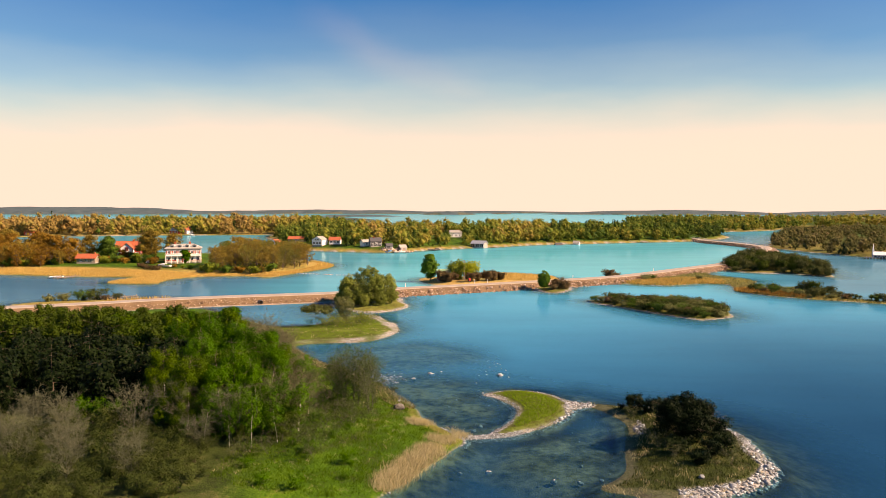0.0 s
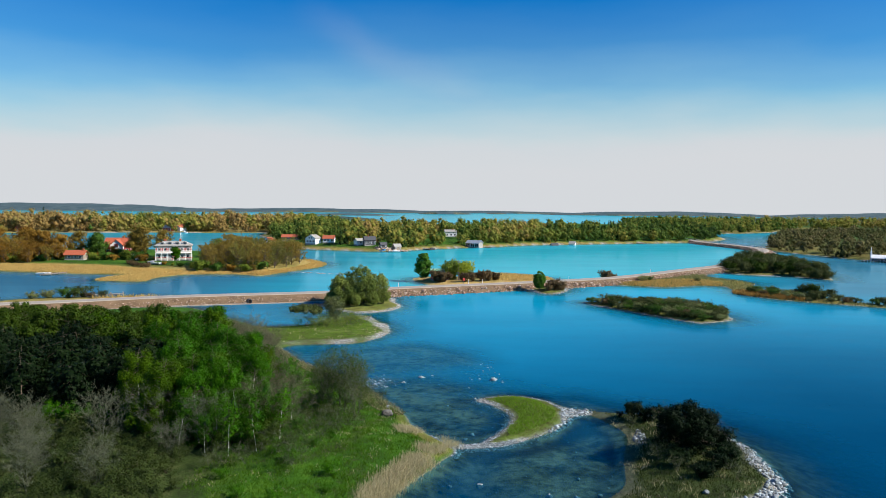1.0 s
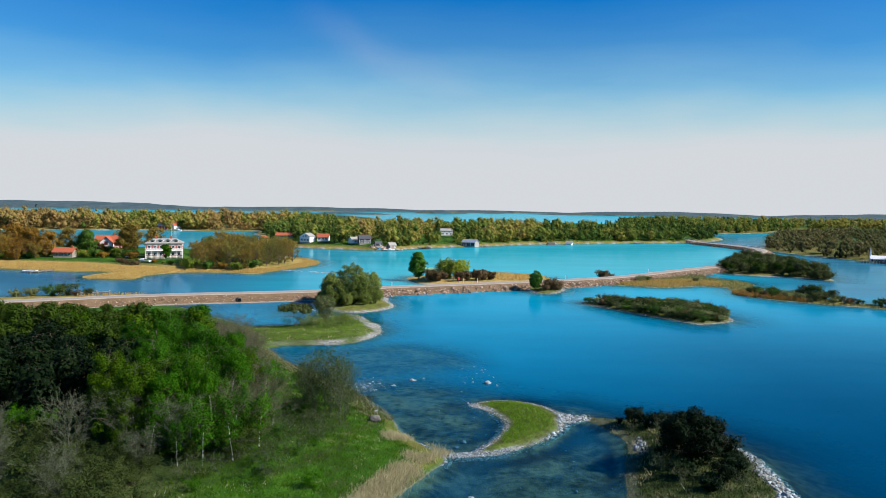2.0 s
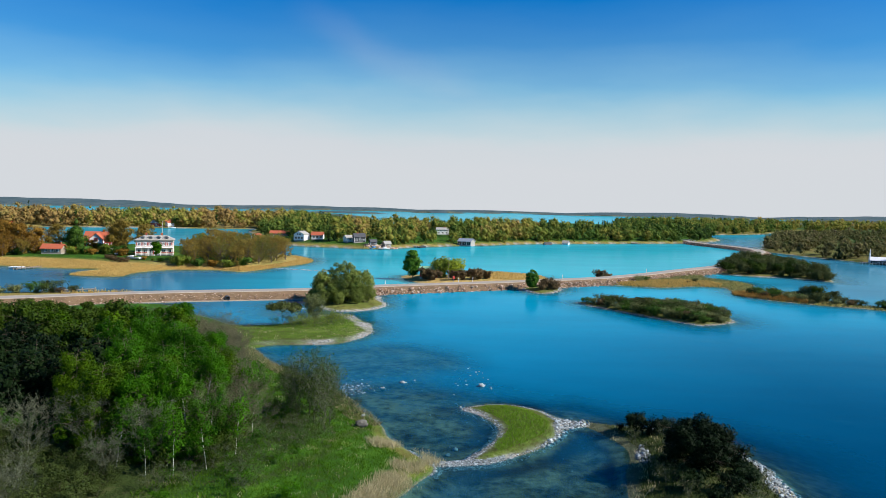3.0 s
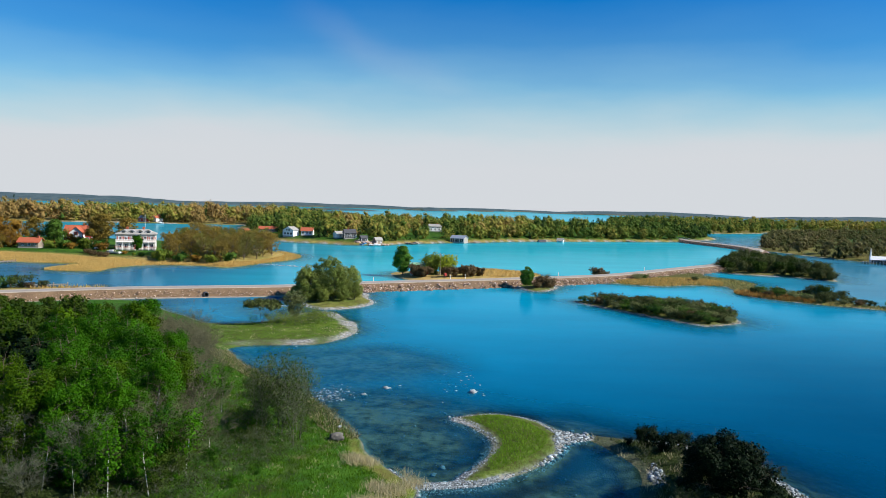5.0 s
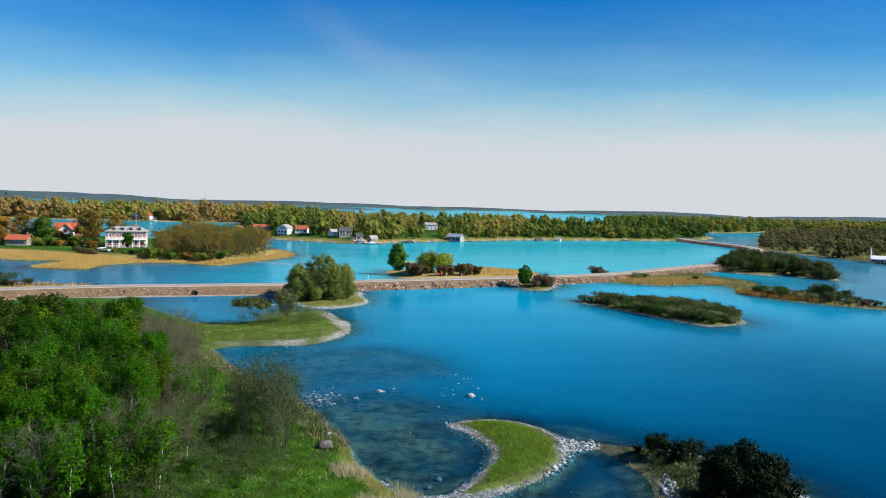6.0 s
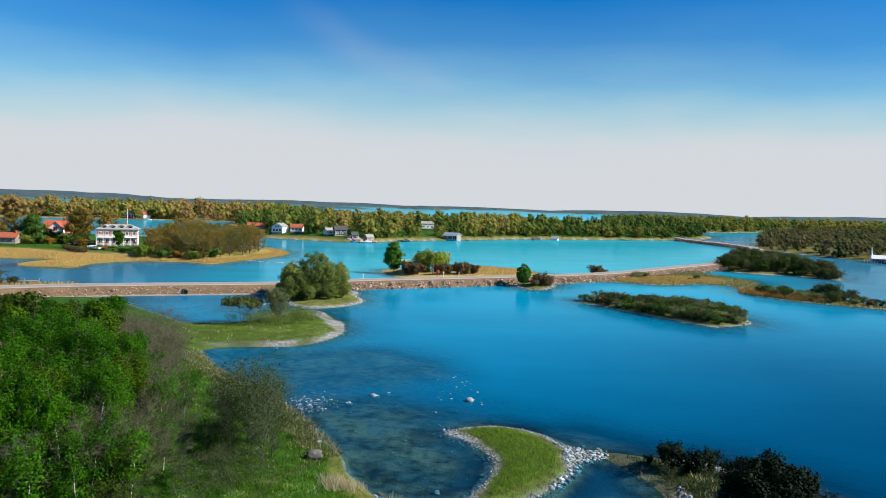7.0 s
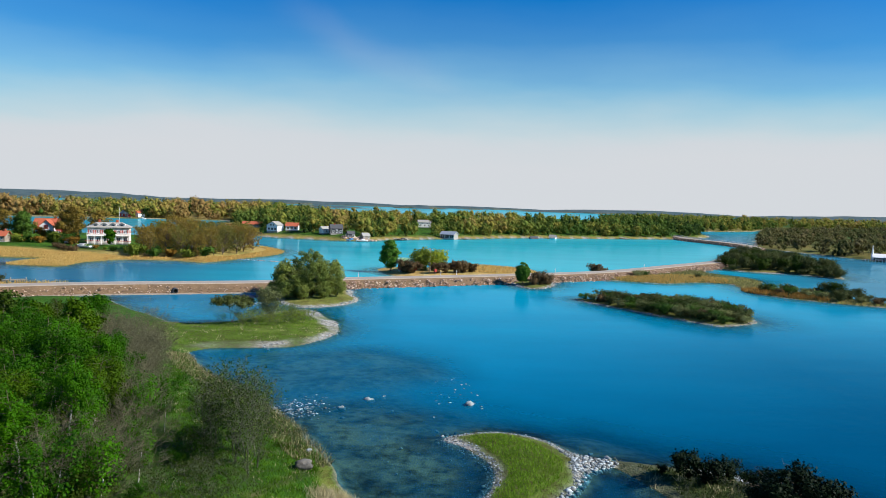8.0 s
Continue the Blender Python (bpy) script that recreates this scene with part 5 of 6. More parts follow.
wood_stuff("west_woods", "brown and olive spring woods on the western coast", OUTLINES["west_coast"], 850, 4, 60, COAST_ZONES, 8.5, 14.5, 125, 0.7, lambda x, y: x > -620, 6, (-560, 560, -140, 900))
wood_stuff("headland_woods", "dense brown and green woods on the headland", OUTLINES["headland"], 850, 6, 40, ((0.2, 0.45, 0.08), (0.45, 0.6, 0.08), (0.6, 0.5, 0.14)), 4.6, 8.4, 100, 0.43, lambda x, y: (x > 184) & (x < 620), 3, (180, 300, 460, 760), DARK_WOODS)
wood_stuff("north_east_woods", "mixed woods beyond the far sound", OUTLINES["north_east"], 950, 7, 90, ((0.2, 0.34, 0.12), (0.35, 0.42, 0.1), (0.45, 0.48, 0.08), (0.7, 0.5, 0.08)), 8.0, 12.5, 66, 0.92, lambda x, y: x < 1000, 6, (240, 790, 900, 1400))
wood_stuff("shore_shrubs", "low shrubs and young trees along the long island's shore", OUTLINES["long_island"], 620, 8, 14, ((-0.3, 0.32, 0.0), (0.0, 0.32, 0.0), (0.06, 0.5, 0.0), (0.3, 0.2, 0.0)), 1.4, 3.4, 44, 0.3, lambda x, y: (y < 620) & clearings(x, y), 4.5)


# ---- reeds and grass ----
def blades(name, label, category, rng, x, y, mat, h, w, lean=0.3, sink=0.05):
    """Many upright blades as one mesh."""
    z = np.maximum(lay(x, y)[0], -0.15)
    n = len(x)
    a = rng.uniform(0, 6.283, n)
    hh = h * rng.uniform(0.55, 1.15, n)
    d = np.stack([np.cos(a), np.sin(a), 0 * a], 1) * (w * rng.uniform(0.6, 1.3, n))[:, None]
    foot = np.stack([x, y, z - sink], 1)
    tip = foot + np.stack([rng.normal(0, lean, n) * hh, rng.normal(0, lean, n) * hh, hh], 1)
    v = np.stack([foot - d, foot + d, tip + d * 0.25, tip - d * 0.25], 1).reshape(-1, 3)
    ob = mesh_ob(name, v, np.arange(4 * n).reshape(-1, 4), mat)
    return tagged(ob, label, category, kind="stuff")


def sample(rng, poly, n, keep=None):
    poly = np.asarray(poly, float)
    lo, hi = poly.min(0), poly.max(0)
    c = lo + rng.rand(n * 6, 2) * (hi - lo)
    ok = inside_dist(c[:, 0], c[:, 1], poly) > 0
    c = c[ok]
    if keep is not None:
        c = c[keep(c[:, 0], c[:, 1])]
    c = c[:n]
    return c[:, 0], c[:, 1]


x, y = sample(R, BELT, 9500, lambda a, b: vnoise(a, b, 3.0) > np.interp(b, [60, 66, 72], [-0.3, -0.1, 0.25]))
x, y = x + R.normal(0, 0.35, len(x)), y + R.normal(0, 0.35, len(y))
blades("reed_belt", "pale dry reeds at the water's edge", "reeds", R, x, y, PALE_REED, 0.55, 0.02, 0.4)
bed = smooth_line([(-200, 258), (-166, 250), (-150, 247), (-135, 244), (-123, 243), (-117, 236), (-122, 228), (-121, 222), (-112, 220), (-105, 222), (-106, 233), (-103, 243), (-98, 247), (-86, 250), (-74, 247), (-78, 252), (-96, 252), (-110, 250), (-124, 254), (-140, 259), (-170, 263), (-200, 269)])
x, y = sample(R, bed, 46000)
blades("reed_bed", "wide pale reed bed in front of the villa", "reeds", R, x, y, REED, 0.5, 0.06, 0.45)
bed = smooth_line([(-74, 247), (-69, 262), (-62.5, 283), (-63, 303), (-71, 318), (-76, 316), (-69, 300), (-68, 284), (-73, 264), (-80, 250)])
x, y = sample(R, bed, 9000)
blades("reed_bed", "pale reeds round the island's point", "reeds", R, x, y, REED, 0.7, 0.06, 0.4)
bed = smooth_line([(1, 236), (8, 229), (18, 232), (26, 240), (24, 249), (14, 256), (5, 257), (0, 248)])
x, y = sample(R, bed, 4200)
blades("reed_bed", "flat pale reed field behind the road", "reeds", R, x, y, REED, 0.6, 0.1, 0.4)
bed = smooth_line([(44, 232), (52, 226), (60, 224), (70, 229.5), (78, 229), (80, 236), (72, 243), (60, 239), (50, 236)])
x, y = sample(R, bed, 4500)
blades("reed_bed", "straw-coloured reed bed before the causeway", "reeds", R, x, y, REED, 0.7, 0.08, 0.35)
bed = smooth_line([(76.5, 214), (75.5, 206), (82, 196), (88, 191), (86, 200), (81, 210)])
x, y = sample(R, bed, 2200)
blades("reed_bed", "rusty reeds at the spit's bend", "reeds", R, x, y, RUSTY_REED, 0.9, 0.09, 0.25)
bed = smooth_line([(-96, 172), (-90, 176), (-82, 180), (-82, 176), (-88, 171)])
x, y = sample(R, bed, 900)
blades("reed_bed", "reeds beside the small western islet", "reeds", R, x, y, REED, 1.1, 0.09, 0.25)
x, y = sample(R, OUTLINES["reed_spit"], 2600)
blades("reed_bed", "thin mixed reeds and grass along the spit", "reeds", R, x, y, HEATH, 0.45, 0.09, 0.45)
x, y = sample(R, OUTLINES["reed_spit"], 5000)
blades("grass", "rough green grass along the spit", "grass", R, x, y, THORN_LEAF, 0.5, 0.12, 0.5)
fringe = smooth_line([(-8.0, 76.5), (-12.3, 85), (-18.6, 94.6), (-23.6, 100.6), (-28.6, 107), (-32, 113), (-34.4, 112), (-31, 105), (-26, 98.4), (-21, 92), (-14.8, 82), (-10.4, 75)])
x, y = sample(R, fringe, 8000)
blades("reed_belt", "brown and straw fringe along the shore", "reeds", R, x, y, HEATH, 0.3, 0.03, 0.6)
x, y = sample(R, fringe, 3500)
blades("reed_belt", "pale dry stalks along the shore", "reeds", R, x, y, PALE_REED, 0.35, 0.025, 0.5)
meadow = smooth_line([(-7, 52), (-4.5, 60), (-4, 64), (-8, 70), (-9.5, 77), (-14, 84), (-20, 93), (-28, 104), (-34, 114), (-40, 114), (-28, 94), (-22, 80), (-18, 66), (-24, 50), (-14, 46)])
x, y = sample(R, meadow, 24000)
blades("grass", "tufted fresh meadow grass", "grass", R, x, y, GRASS, 0.2, 0.035, 0.6)
def tufts(name, label, poly, n, per, mat, h, w, spread):
    cx, cy = sample(R, poly, n)
    x, y = np.repeat(cx, per) + R.normal(0, spread, len(cx) * per), np.repeat(cy, per) + R.normal(0, spread, len(cx) * per)
    blades(name, label, "grass", R, x, y, mat, h, w, 0.5)


tufts("tussock_grass", "coarse green tussocks in the meadow", meadow, 900, 16, GRASS, 0.3, 0.03, 0.26)
tufts("dry_grass", "dry straw tufts among the meadow grass", meadow, 200, 12, PALE_REED, 0.24, 0.022, 0.3)
tufts("dry_grass", "dry straw tufts round the pine", OUTLINES["pine_islet"], 110, 12, PALE_REED, 0.4, 0.022, 0.25)
tufts("dry_grass", "straw tufts on the gravel islet", OUTLINES["gravel_islet"], 260, 9, HEATH, 0.24, 0.02, 0.25)
tufts("dry_grass", "straw tufts on the spit", OUTLINES["spit"], 110, 10, PALE_REED, 0.25, 0.035, 0.3)
bed = smooth_line([(2.5, 82.4), (5, 83.6), (7.6, 81.4), (9.0, 78.6), (9.4, 76.6), (8.6, 73.8), (6.9, 71), (4, 67.8), (3.6, 70.2), (5, 74.6), (4.6, 78)])
x, y = sample(R, bed, 6500)
blades("grass", "short green grass on the gravel islet", "grass", R, x, y, ISLET_GRASS, 0.24, 0.028, 0.5)
x, y = sample(R, OUTLINES["spit"], 9000, lambda a, b: (inside_dist(a, b, OUTLINES["spit"]) > 3.2) & (vnoise(a, b, 4) > -0.3))
blades("grass", "yellow-green grass on the low spit", "grass", R, x, y, ISLET_GRASS, 0.16, 0.05, 0.5)
x, y = sample(R, OUTLINES["pine_islet"], 9000, lambda a, b: inside_dist(a, b, OUTLINES["pine_islet"]) > 1.2)
blades("grass", "rough dry and green grass round the pine", "grass", R, x, y, SCRUB_LEAF, 0.32, 0.03, 0.5)


# ---- stones ----
ICO1, ICOF1 = ico(1)


def stones(name, label, rng, x, y, z, size, mat, flat=0.65):
    n = len(x)
    k = len(ICO1)
    s = size[:, None] * np.stack([rng.uniform(0.7, 1.3, n), rng.uniform(0.7, 1.3, n), flat * rng.uniform(0.7, 1.2, n)], 1)
    v = ICO1[None] * rng.uniform(0.75, 1.2, (n, k, 1))
    a = rng.uniform(0, 6.283, n)
    ca, sa = np.cos(a)[:, None], np.sin(a)[:, None]
    v = v * s[:, None]
    v = np.stack([v[..., 0] * ca - v[..., 1] * sa, v[..., 0] * sa + v[..., 1] * ca, v[..., 2]], -1) + np.stack([x, y, z], 1)[:, None]
    f = (ICOF1[None] + (np.arange(n) * k)[:, None, None]).reshape(-1, 3)
    return tagged(mesh_ob(name, v.reshape(-1, 3), f, mat), label, "stones", kind="stuff")


def shore_stones(name, label, lands, n, lo, hi, seed, zmin=-0.22, zmax=0.6, cap=0.35):
    rng = np.random.RandomState(seed)
    xs, ys = [], []
    for land in lands:
        p = OUTLINES[land]
        a, b = p.min(0) - 2, p.max(0) + 2
        c = a + rng.rand(n * 6, 2) * (b - a)
        z, g, _, _ = lay(c[:, 0], c[:, 1])
        ok = (z > zmin) & (z < zmax) & (g > cap) & (c[:, 1] > 40)
        c = c[ok][:n // len(lands)]
        xs.append(c[:, 0])
        ys.append(c[:, 1])
    x, y = np.concatenate(xs), np.concatenate(ys)
    size = lo + (hi - lo) * rng.rand(len(x)) ** 3
    return stones(name, label, rng, x, y, lay(x, y)[0] + size * 0.15, size, ROCK)


shore_stones("shore_stones", "pale round stones along the gravel islet", ["gravel_islet", "gravel_bar"], 8500, 0.03, 0.115, 301)
shore_stones("shore_stones", "pale stones round the pine islet", ["pine_islet"], 4200, 0.055, 0.24, 302)
shore_stones("shore_stones", "pale stones along the spit", ["spit"], 2600, 0.04, 0.13, 303, -0.12, 0.6, 0.6)
shore_stones("shore_stones", "stones along the grassy shore", ["near_shore"], 2600, 0.04, 0.16, 304)
shore_stones("shore_stones", "stones round the small islets", ["round_tree_islet", "tree_islet", "bush_islet"], 1700, 0.06, 0.24, 305)


def boulder(seed, label):
    rng = np.random.RandomState(seed)
    v, f = ico(3)
    off = rng.uniform(0, 50, 3)
    d = np.array([noise.noise(Vector(p * 0.9 + off)) * 0.42 + noise.noise(Vector(p * 2.6 + off)) * 0.22 + abs(noise.noise(Vector(p * 1.6 - off))) * -0.3 for p in v])
    v = v * (1 + d)[:, None] * [1.15, 0.9, 0.72]
    return tagged(mesh_ob("boulder", v, f, BOULDER, smooth=True), label, "boulder", "boulders in the shallows")


BOULDERS = [(-7.4, 94.7, 0.75), (2.6, 93.9, 0.95), (-9.7, 91.6, 0.62), (-6.1, 96, 0.5), (13.4, 79.5, 0.55), (-0.2, 69.2, 0.4), (-2.1, 54.2, 0.42), (0.5, 54.5, 0.5), (6.3, 52.6, 0.5), (8.6, 52.4, 0.42),
            (-10.3, 78.2, 0.4), (1.2, 98.5, 0.42), (0.6, 101, 0.35), (1.9, 96.8, 0.35), (-4.8, 91.5, 0.22), (-23.4, 118.2, 0.5), (-15.9, 90, 0.45), (0.1, 83.6, 0.4), (-0.4, 85.4, 0.32), (12.2, 80.6, 0.36), (4.2, 91.4, 0.3), (-0.9, 67.6, 0.34),
            (24.9, 52.6, 0.6), (21.5, 51.2, 0.5), (19.2, 52.5, 0.5), (26.2, 56.2, 0.5), (9.2, 81.8, 0.28), (-3.5, 98.8, 0.2), (10.6, 53.1, 0.35)]
kinds = [boulder(311 + i, "grey rounded boulder standing in shallow water") for i in range(3)]
BOULDERS = [(a, b, c * 0.62) for a, b, c in BOULDERS]
for i, (bx, by, s) in enumerate(BOULDERS):
    m = pose(bx, by, max(gz(bx, by), -0.25) + s * 0.22, 0, 0, i * 77) @ Matrix.Diagonal((s, s, s, 1))
    if i < 3:
        continue
    copy_thing(kinds[i % 3], m)
for i in range(3):
    bx, by, s = BOULDERS[i]
    kinds[i].matrix_basis = pose(bx, by, max(gz(bx, by), -0.25) + s * 0.22, 0, 0, i * 77) @ Matrix.Diagonal((s, s, s, 1))
big = boulder(320, "large grey-brown boulder in the grass by the shore")
big.data.materials[0] = plain("brown_granite", (0.13, 0.12, 0.105), 0.95, 0.65, 1.6, 0.0, 0.8)
big.matrix_basis = pose(-9.8, 73.8, gz(-9.8, 73.8) + 0.3, 0, 0, 20) @ Matrix.Diagonal((0.62, 0.58, 0.6, 1))
rng = np.random.RandomState(330)
x, y = rng.normal(-13.6, 1.25, 420), rng.normal(90.8, 1.7, 420)
stones("stone_shoal", "heap of pale stones awash off the shore", rng, x, y, np.full(420, -0.04), 0.05 + 0.12 * rng.rand(420) ** 2, ROCK)
x, y = rng.normal(1.5, 1.5, 70), rng.normal(98, 4.2, 70)
stones("stone_shoal", "scattered stones just breaking the surface", rng, x, y, np.full(70, -0.06), 0.06 + 0.16 * rng.rand(70) ** 2, ROCK)
x, y = rng.normal(-38, 1.6, 160), rng.normal(160, 1.2, 160)
stones("stone_shoal", "pale stones awash before the causeway", rng, x, y, np.full(160, -0.02), 0.1 + 0.22 * rng.rand(160) ** 2, ROCK)
u = rng.rand(150)
x, y = -70 + 25 * u + rng.normal(0, 0.8, 150), 262.6 - 9.5 * u + rng.normal(0, 0.5, 150)
stones("stone_shoal", "line of pale stones awash off the reed point", rng, x, y, np.full(150, 0.0), 0.15 + 0.25 * rng.rand(150) ** 2, ROCK)
x, y = rng.uniform(-56, -38, 160), rng.normal(403, 1.6, 160)
stones("quay_stones", "pale blocks and stones along the quay", rng, x, y, np.maximum(lay(x, y)[0], 0) + 0.2, 0.3 + 0.7 * rng.rand(160) ** 2, RIPRAP)
x, y = rng.uniform(-16, 14, 90), rng.uniform(50, 104, 90)
z = lay(x, y)[0]
ok = (z < -0.1) & (z > -0.9)
stones("lagoon_stones", "small stones scattered in the shallow lagoon", rng, x[ok], y[ok], np.minimum(z[ok] + 0.1, -0.02) + 0.02, 0.08 + 0.22 * rng.rand(ok.sum()) ** 3, ROCK)
tt = np.gradient(ROADLINE, axis=0)
tt /= np.linalg.norm(tt, axis=1)[:, None]
for s, lab in ((1, "pinkish rubble stones on the causeway's lagoon side"), (-1, "rubble stones on the causeway's bay side")):
    n = 12500 if s > 0 else 2200
    k = rng.randint(20, 195, n) if s > 0 else rng.randint(100, 195, n)
    k = np.where((s > 0) & (ROADLINE[k, 0] < -42) & (rng.rand(n) < 0.2), rng.randint(56, 110, n), k)
    u = rng.rand(n)
    o = 3.3 + 2.7 * u
    lift = rng.uniform(0, 1, n)
    px = ROADLINE[k, 0] + tt[k, 0] * rng.uniform(-2, 2, n) + s * tt[k, 1] * o
    py = ROADLINE[k, 1] + tt[k, 1] * rng.uniform(-2, 2, n) - s * tt[k, 0] * o
    stones("riprap", lab, rng, px, py, ROAD_Z - 0.25 - 1.75 * u, (0.1 + 0.22 * rng.rand(n) ** 2) * np.where(px < -34, 0.62, 1.0), RIPRAP, 0.8)
# ---- buildings ----
def window(parent, side, w, d, u, z, ww, wh, pane_mat, frame_mat, shutter=None):
    """A framed window on a wall: side f (front, -y), b, l or r of a body w by d."""
    turn = {"f": (0, 0, -d / 2, 0), "b": (0, 0, d / 2, 180), "r": (w / 2, 0, 0, 90), "l": (-w / 2, 0, 0, -90)}[side]
    out = d / 2 if side in "fb" else w / 2
    m = Matrix.Rotation(radians(turn[3]), 4, "Z") @ Matrix.Translation((u, -out, z))
    bm = bmesh.new()
    for x0, z0, x1, z1 in ((-ww / 2 - 0.12, -0.12, -ww / 2, wh + 0.12), (ww / 2, -0.12, ww / 2 + 0.12, wh + 0.12), (-ww / 2, wh, ww / 2, wh + 0.12), (-ww / 2, -0.12, ww / 2, 0), (-0.04, 0, 0.04, wh)):
        bmesh.ops.create_cube(bm, size=1, matrix=Matrix.Translation(((x0 + x1) / 2, -0.03, (z0 + z1) / 2)) @ Matrix.Diagonal((x1 - x0, 0.12, z1 - z0, 1)))
    win = part("window", bm, frame_mat, parent)
    win.matrix_basis = m
    part("pane", box_bm(-ww / 2, -0.02, 0, ww / 2, 0.03, wh), pane_mat, win)
    if shutter:
        for s in (-1, 1):
            c = s * (ww / 2 + 0.42)
            part("shutter", box_bm(c - 0.2, -0.09, -0.05, c + 0.06, -0.01, wh + 0.05), shutter, win, "red shutter")
    return win


def gable_bm(w, d, z0, h, rh):
    """A body with gables at its ends; the ridge runs along x."""
    bm = bmesh.new()
    e = [[bm.verts.new((s * w / 2, y, z)) for y, z in ((-d / 2, z0), (d / 2, z0), (d / 2, h), (0, h + rh), (-d / 2, h))] for s in (-1, 1)]
    bm.faces.new(e[0])
    bm.faces.new(e[1][::-1])
    for i in range(5):
        j = (i + 1) % 5
        bm.faces.new((e[0][j], e[0][i], e[1][i], e[1][j]))
    bmesh.ops.recalc_face_normals(bm, faces=bm.faces[:])
    return bm


def roof_bm(w, d, h, rh, over, thick=0.18):
    """Two pitched slabs with eaves; the ridge runs along x."""
    bm = bmesh.new()
    k = rh / (d / 2)
    y, z = d / 2 + over, h - over * k
    prof = [(-y, z + 0.02), (0, h + rh + 0.02), (y, z + 0.02), (y, z + thick), (0, h + rh + thick + 0.05), (-y, z + thick)]
    e = [[bm.verts.new((s * (w / 2 + over), a, b)) for a, b in prof] for s in (-1, 1)]
    for i in range(6):
        j = (i + 1) % 6
        bm.faces.new((e[0][i], e[0][j], e[1][j], e[1][i]))
    for q in e:
        bm.faces.new((q[0], q[1], q[4], q[5]))
        bm.faces.new((q[1], q[2], q[3], q[4]))
    bmesh.ops.recalc_face_normals(bm, faces=bm.faces[:])
    return bm


def house(label, m, w, d, h, rh, wall, roof, wins=(), over=0.45, chimney=None, door=None, trim=None, name="house", category="house", shutter=None, group=""):
    ob = thing(name, m, label, category, group)
    part("foundation", box_bm(-w / 2 - 0.05, -d / 2 - 0.05, -1.0, w / 2 + 0.05, d / 2 + 0.05, 0.35), STONE, ob)
    part("wall", gable_bm(w, d, 0.35, h, rh), wall, ob)
    part("roof", roof_bm(w, d, h, rh, over), roof, ob)
    for win in wins:
        window(ob, win[0], w, d, *win[1:], GLASS, trim or WHITE, shutter)
    if trim:
        for sx in (-1, 1):
            for sy in (-1, 1):
                part("corner_board", box_bm(sx * w / 2 - 0.1, sy * d / 2 - 0.1, 0.35, sx * w / 2 + 0.1, sy * d / 2 + 0.1, h - 0.1), trim, ob, "white corner board")
    if door:
        part("door", box_bm(door - 0.5, -d / 2 - 0.08, 0.35, door + 0.5, -d / 2 + 0.02, 2.4), WOOD, ob)
    if chimney is not None:
        part("chimney", box_bm(chimney - 0.4, -0.4, h + rh - 0.9, chimney + 0.4, 0.4, h + rh + 0.9, 0.04), ROOF_RED, ob)
    return ob


def row(side, z, ww, wh, us):
    return [(side, u, z, ww, wh) for u in us]


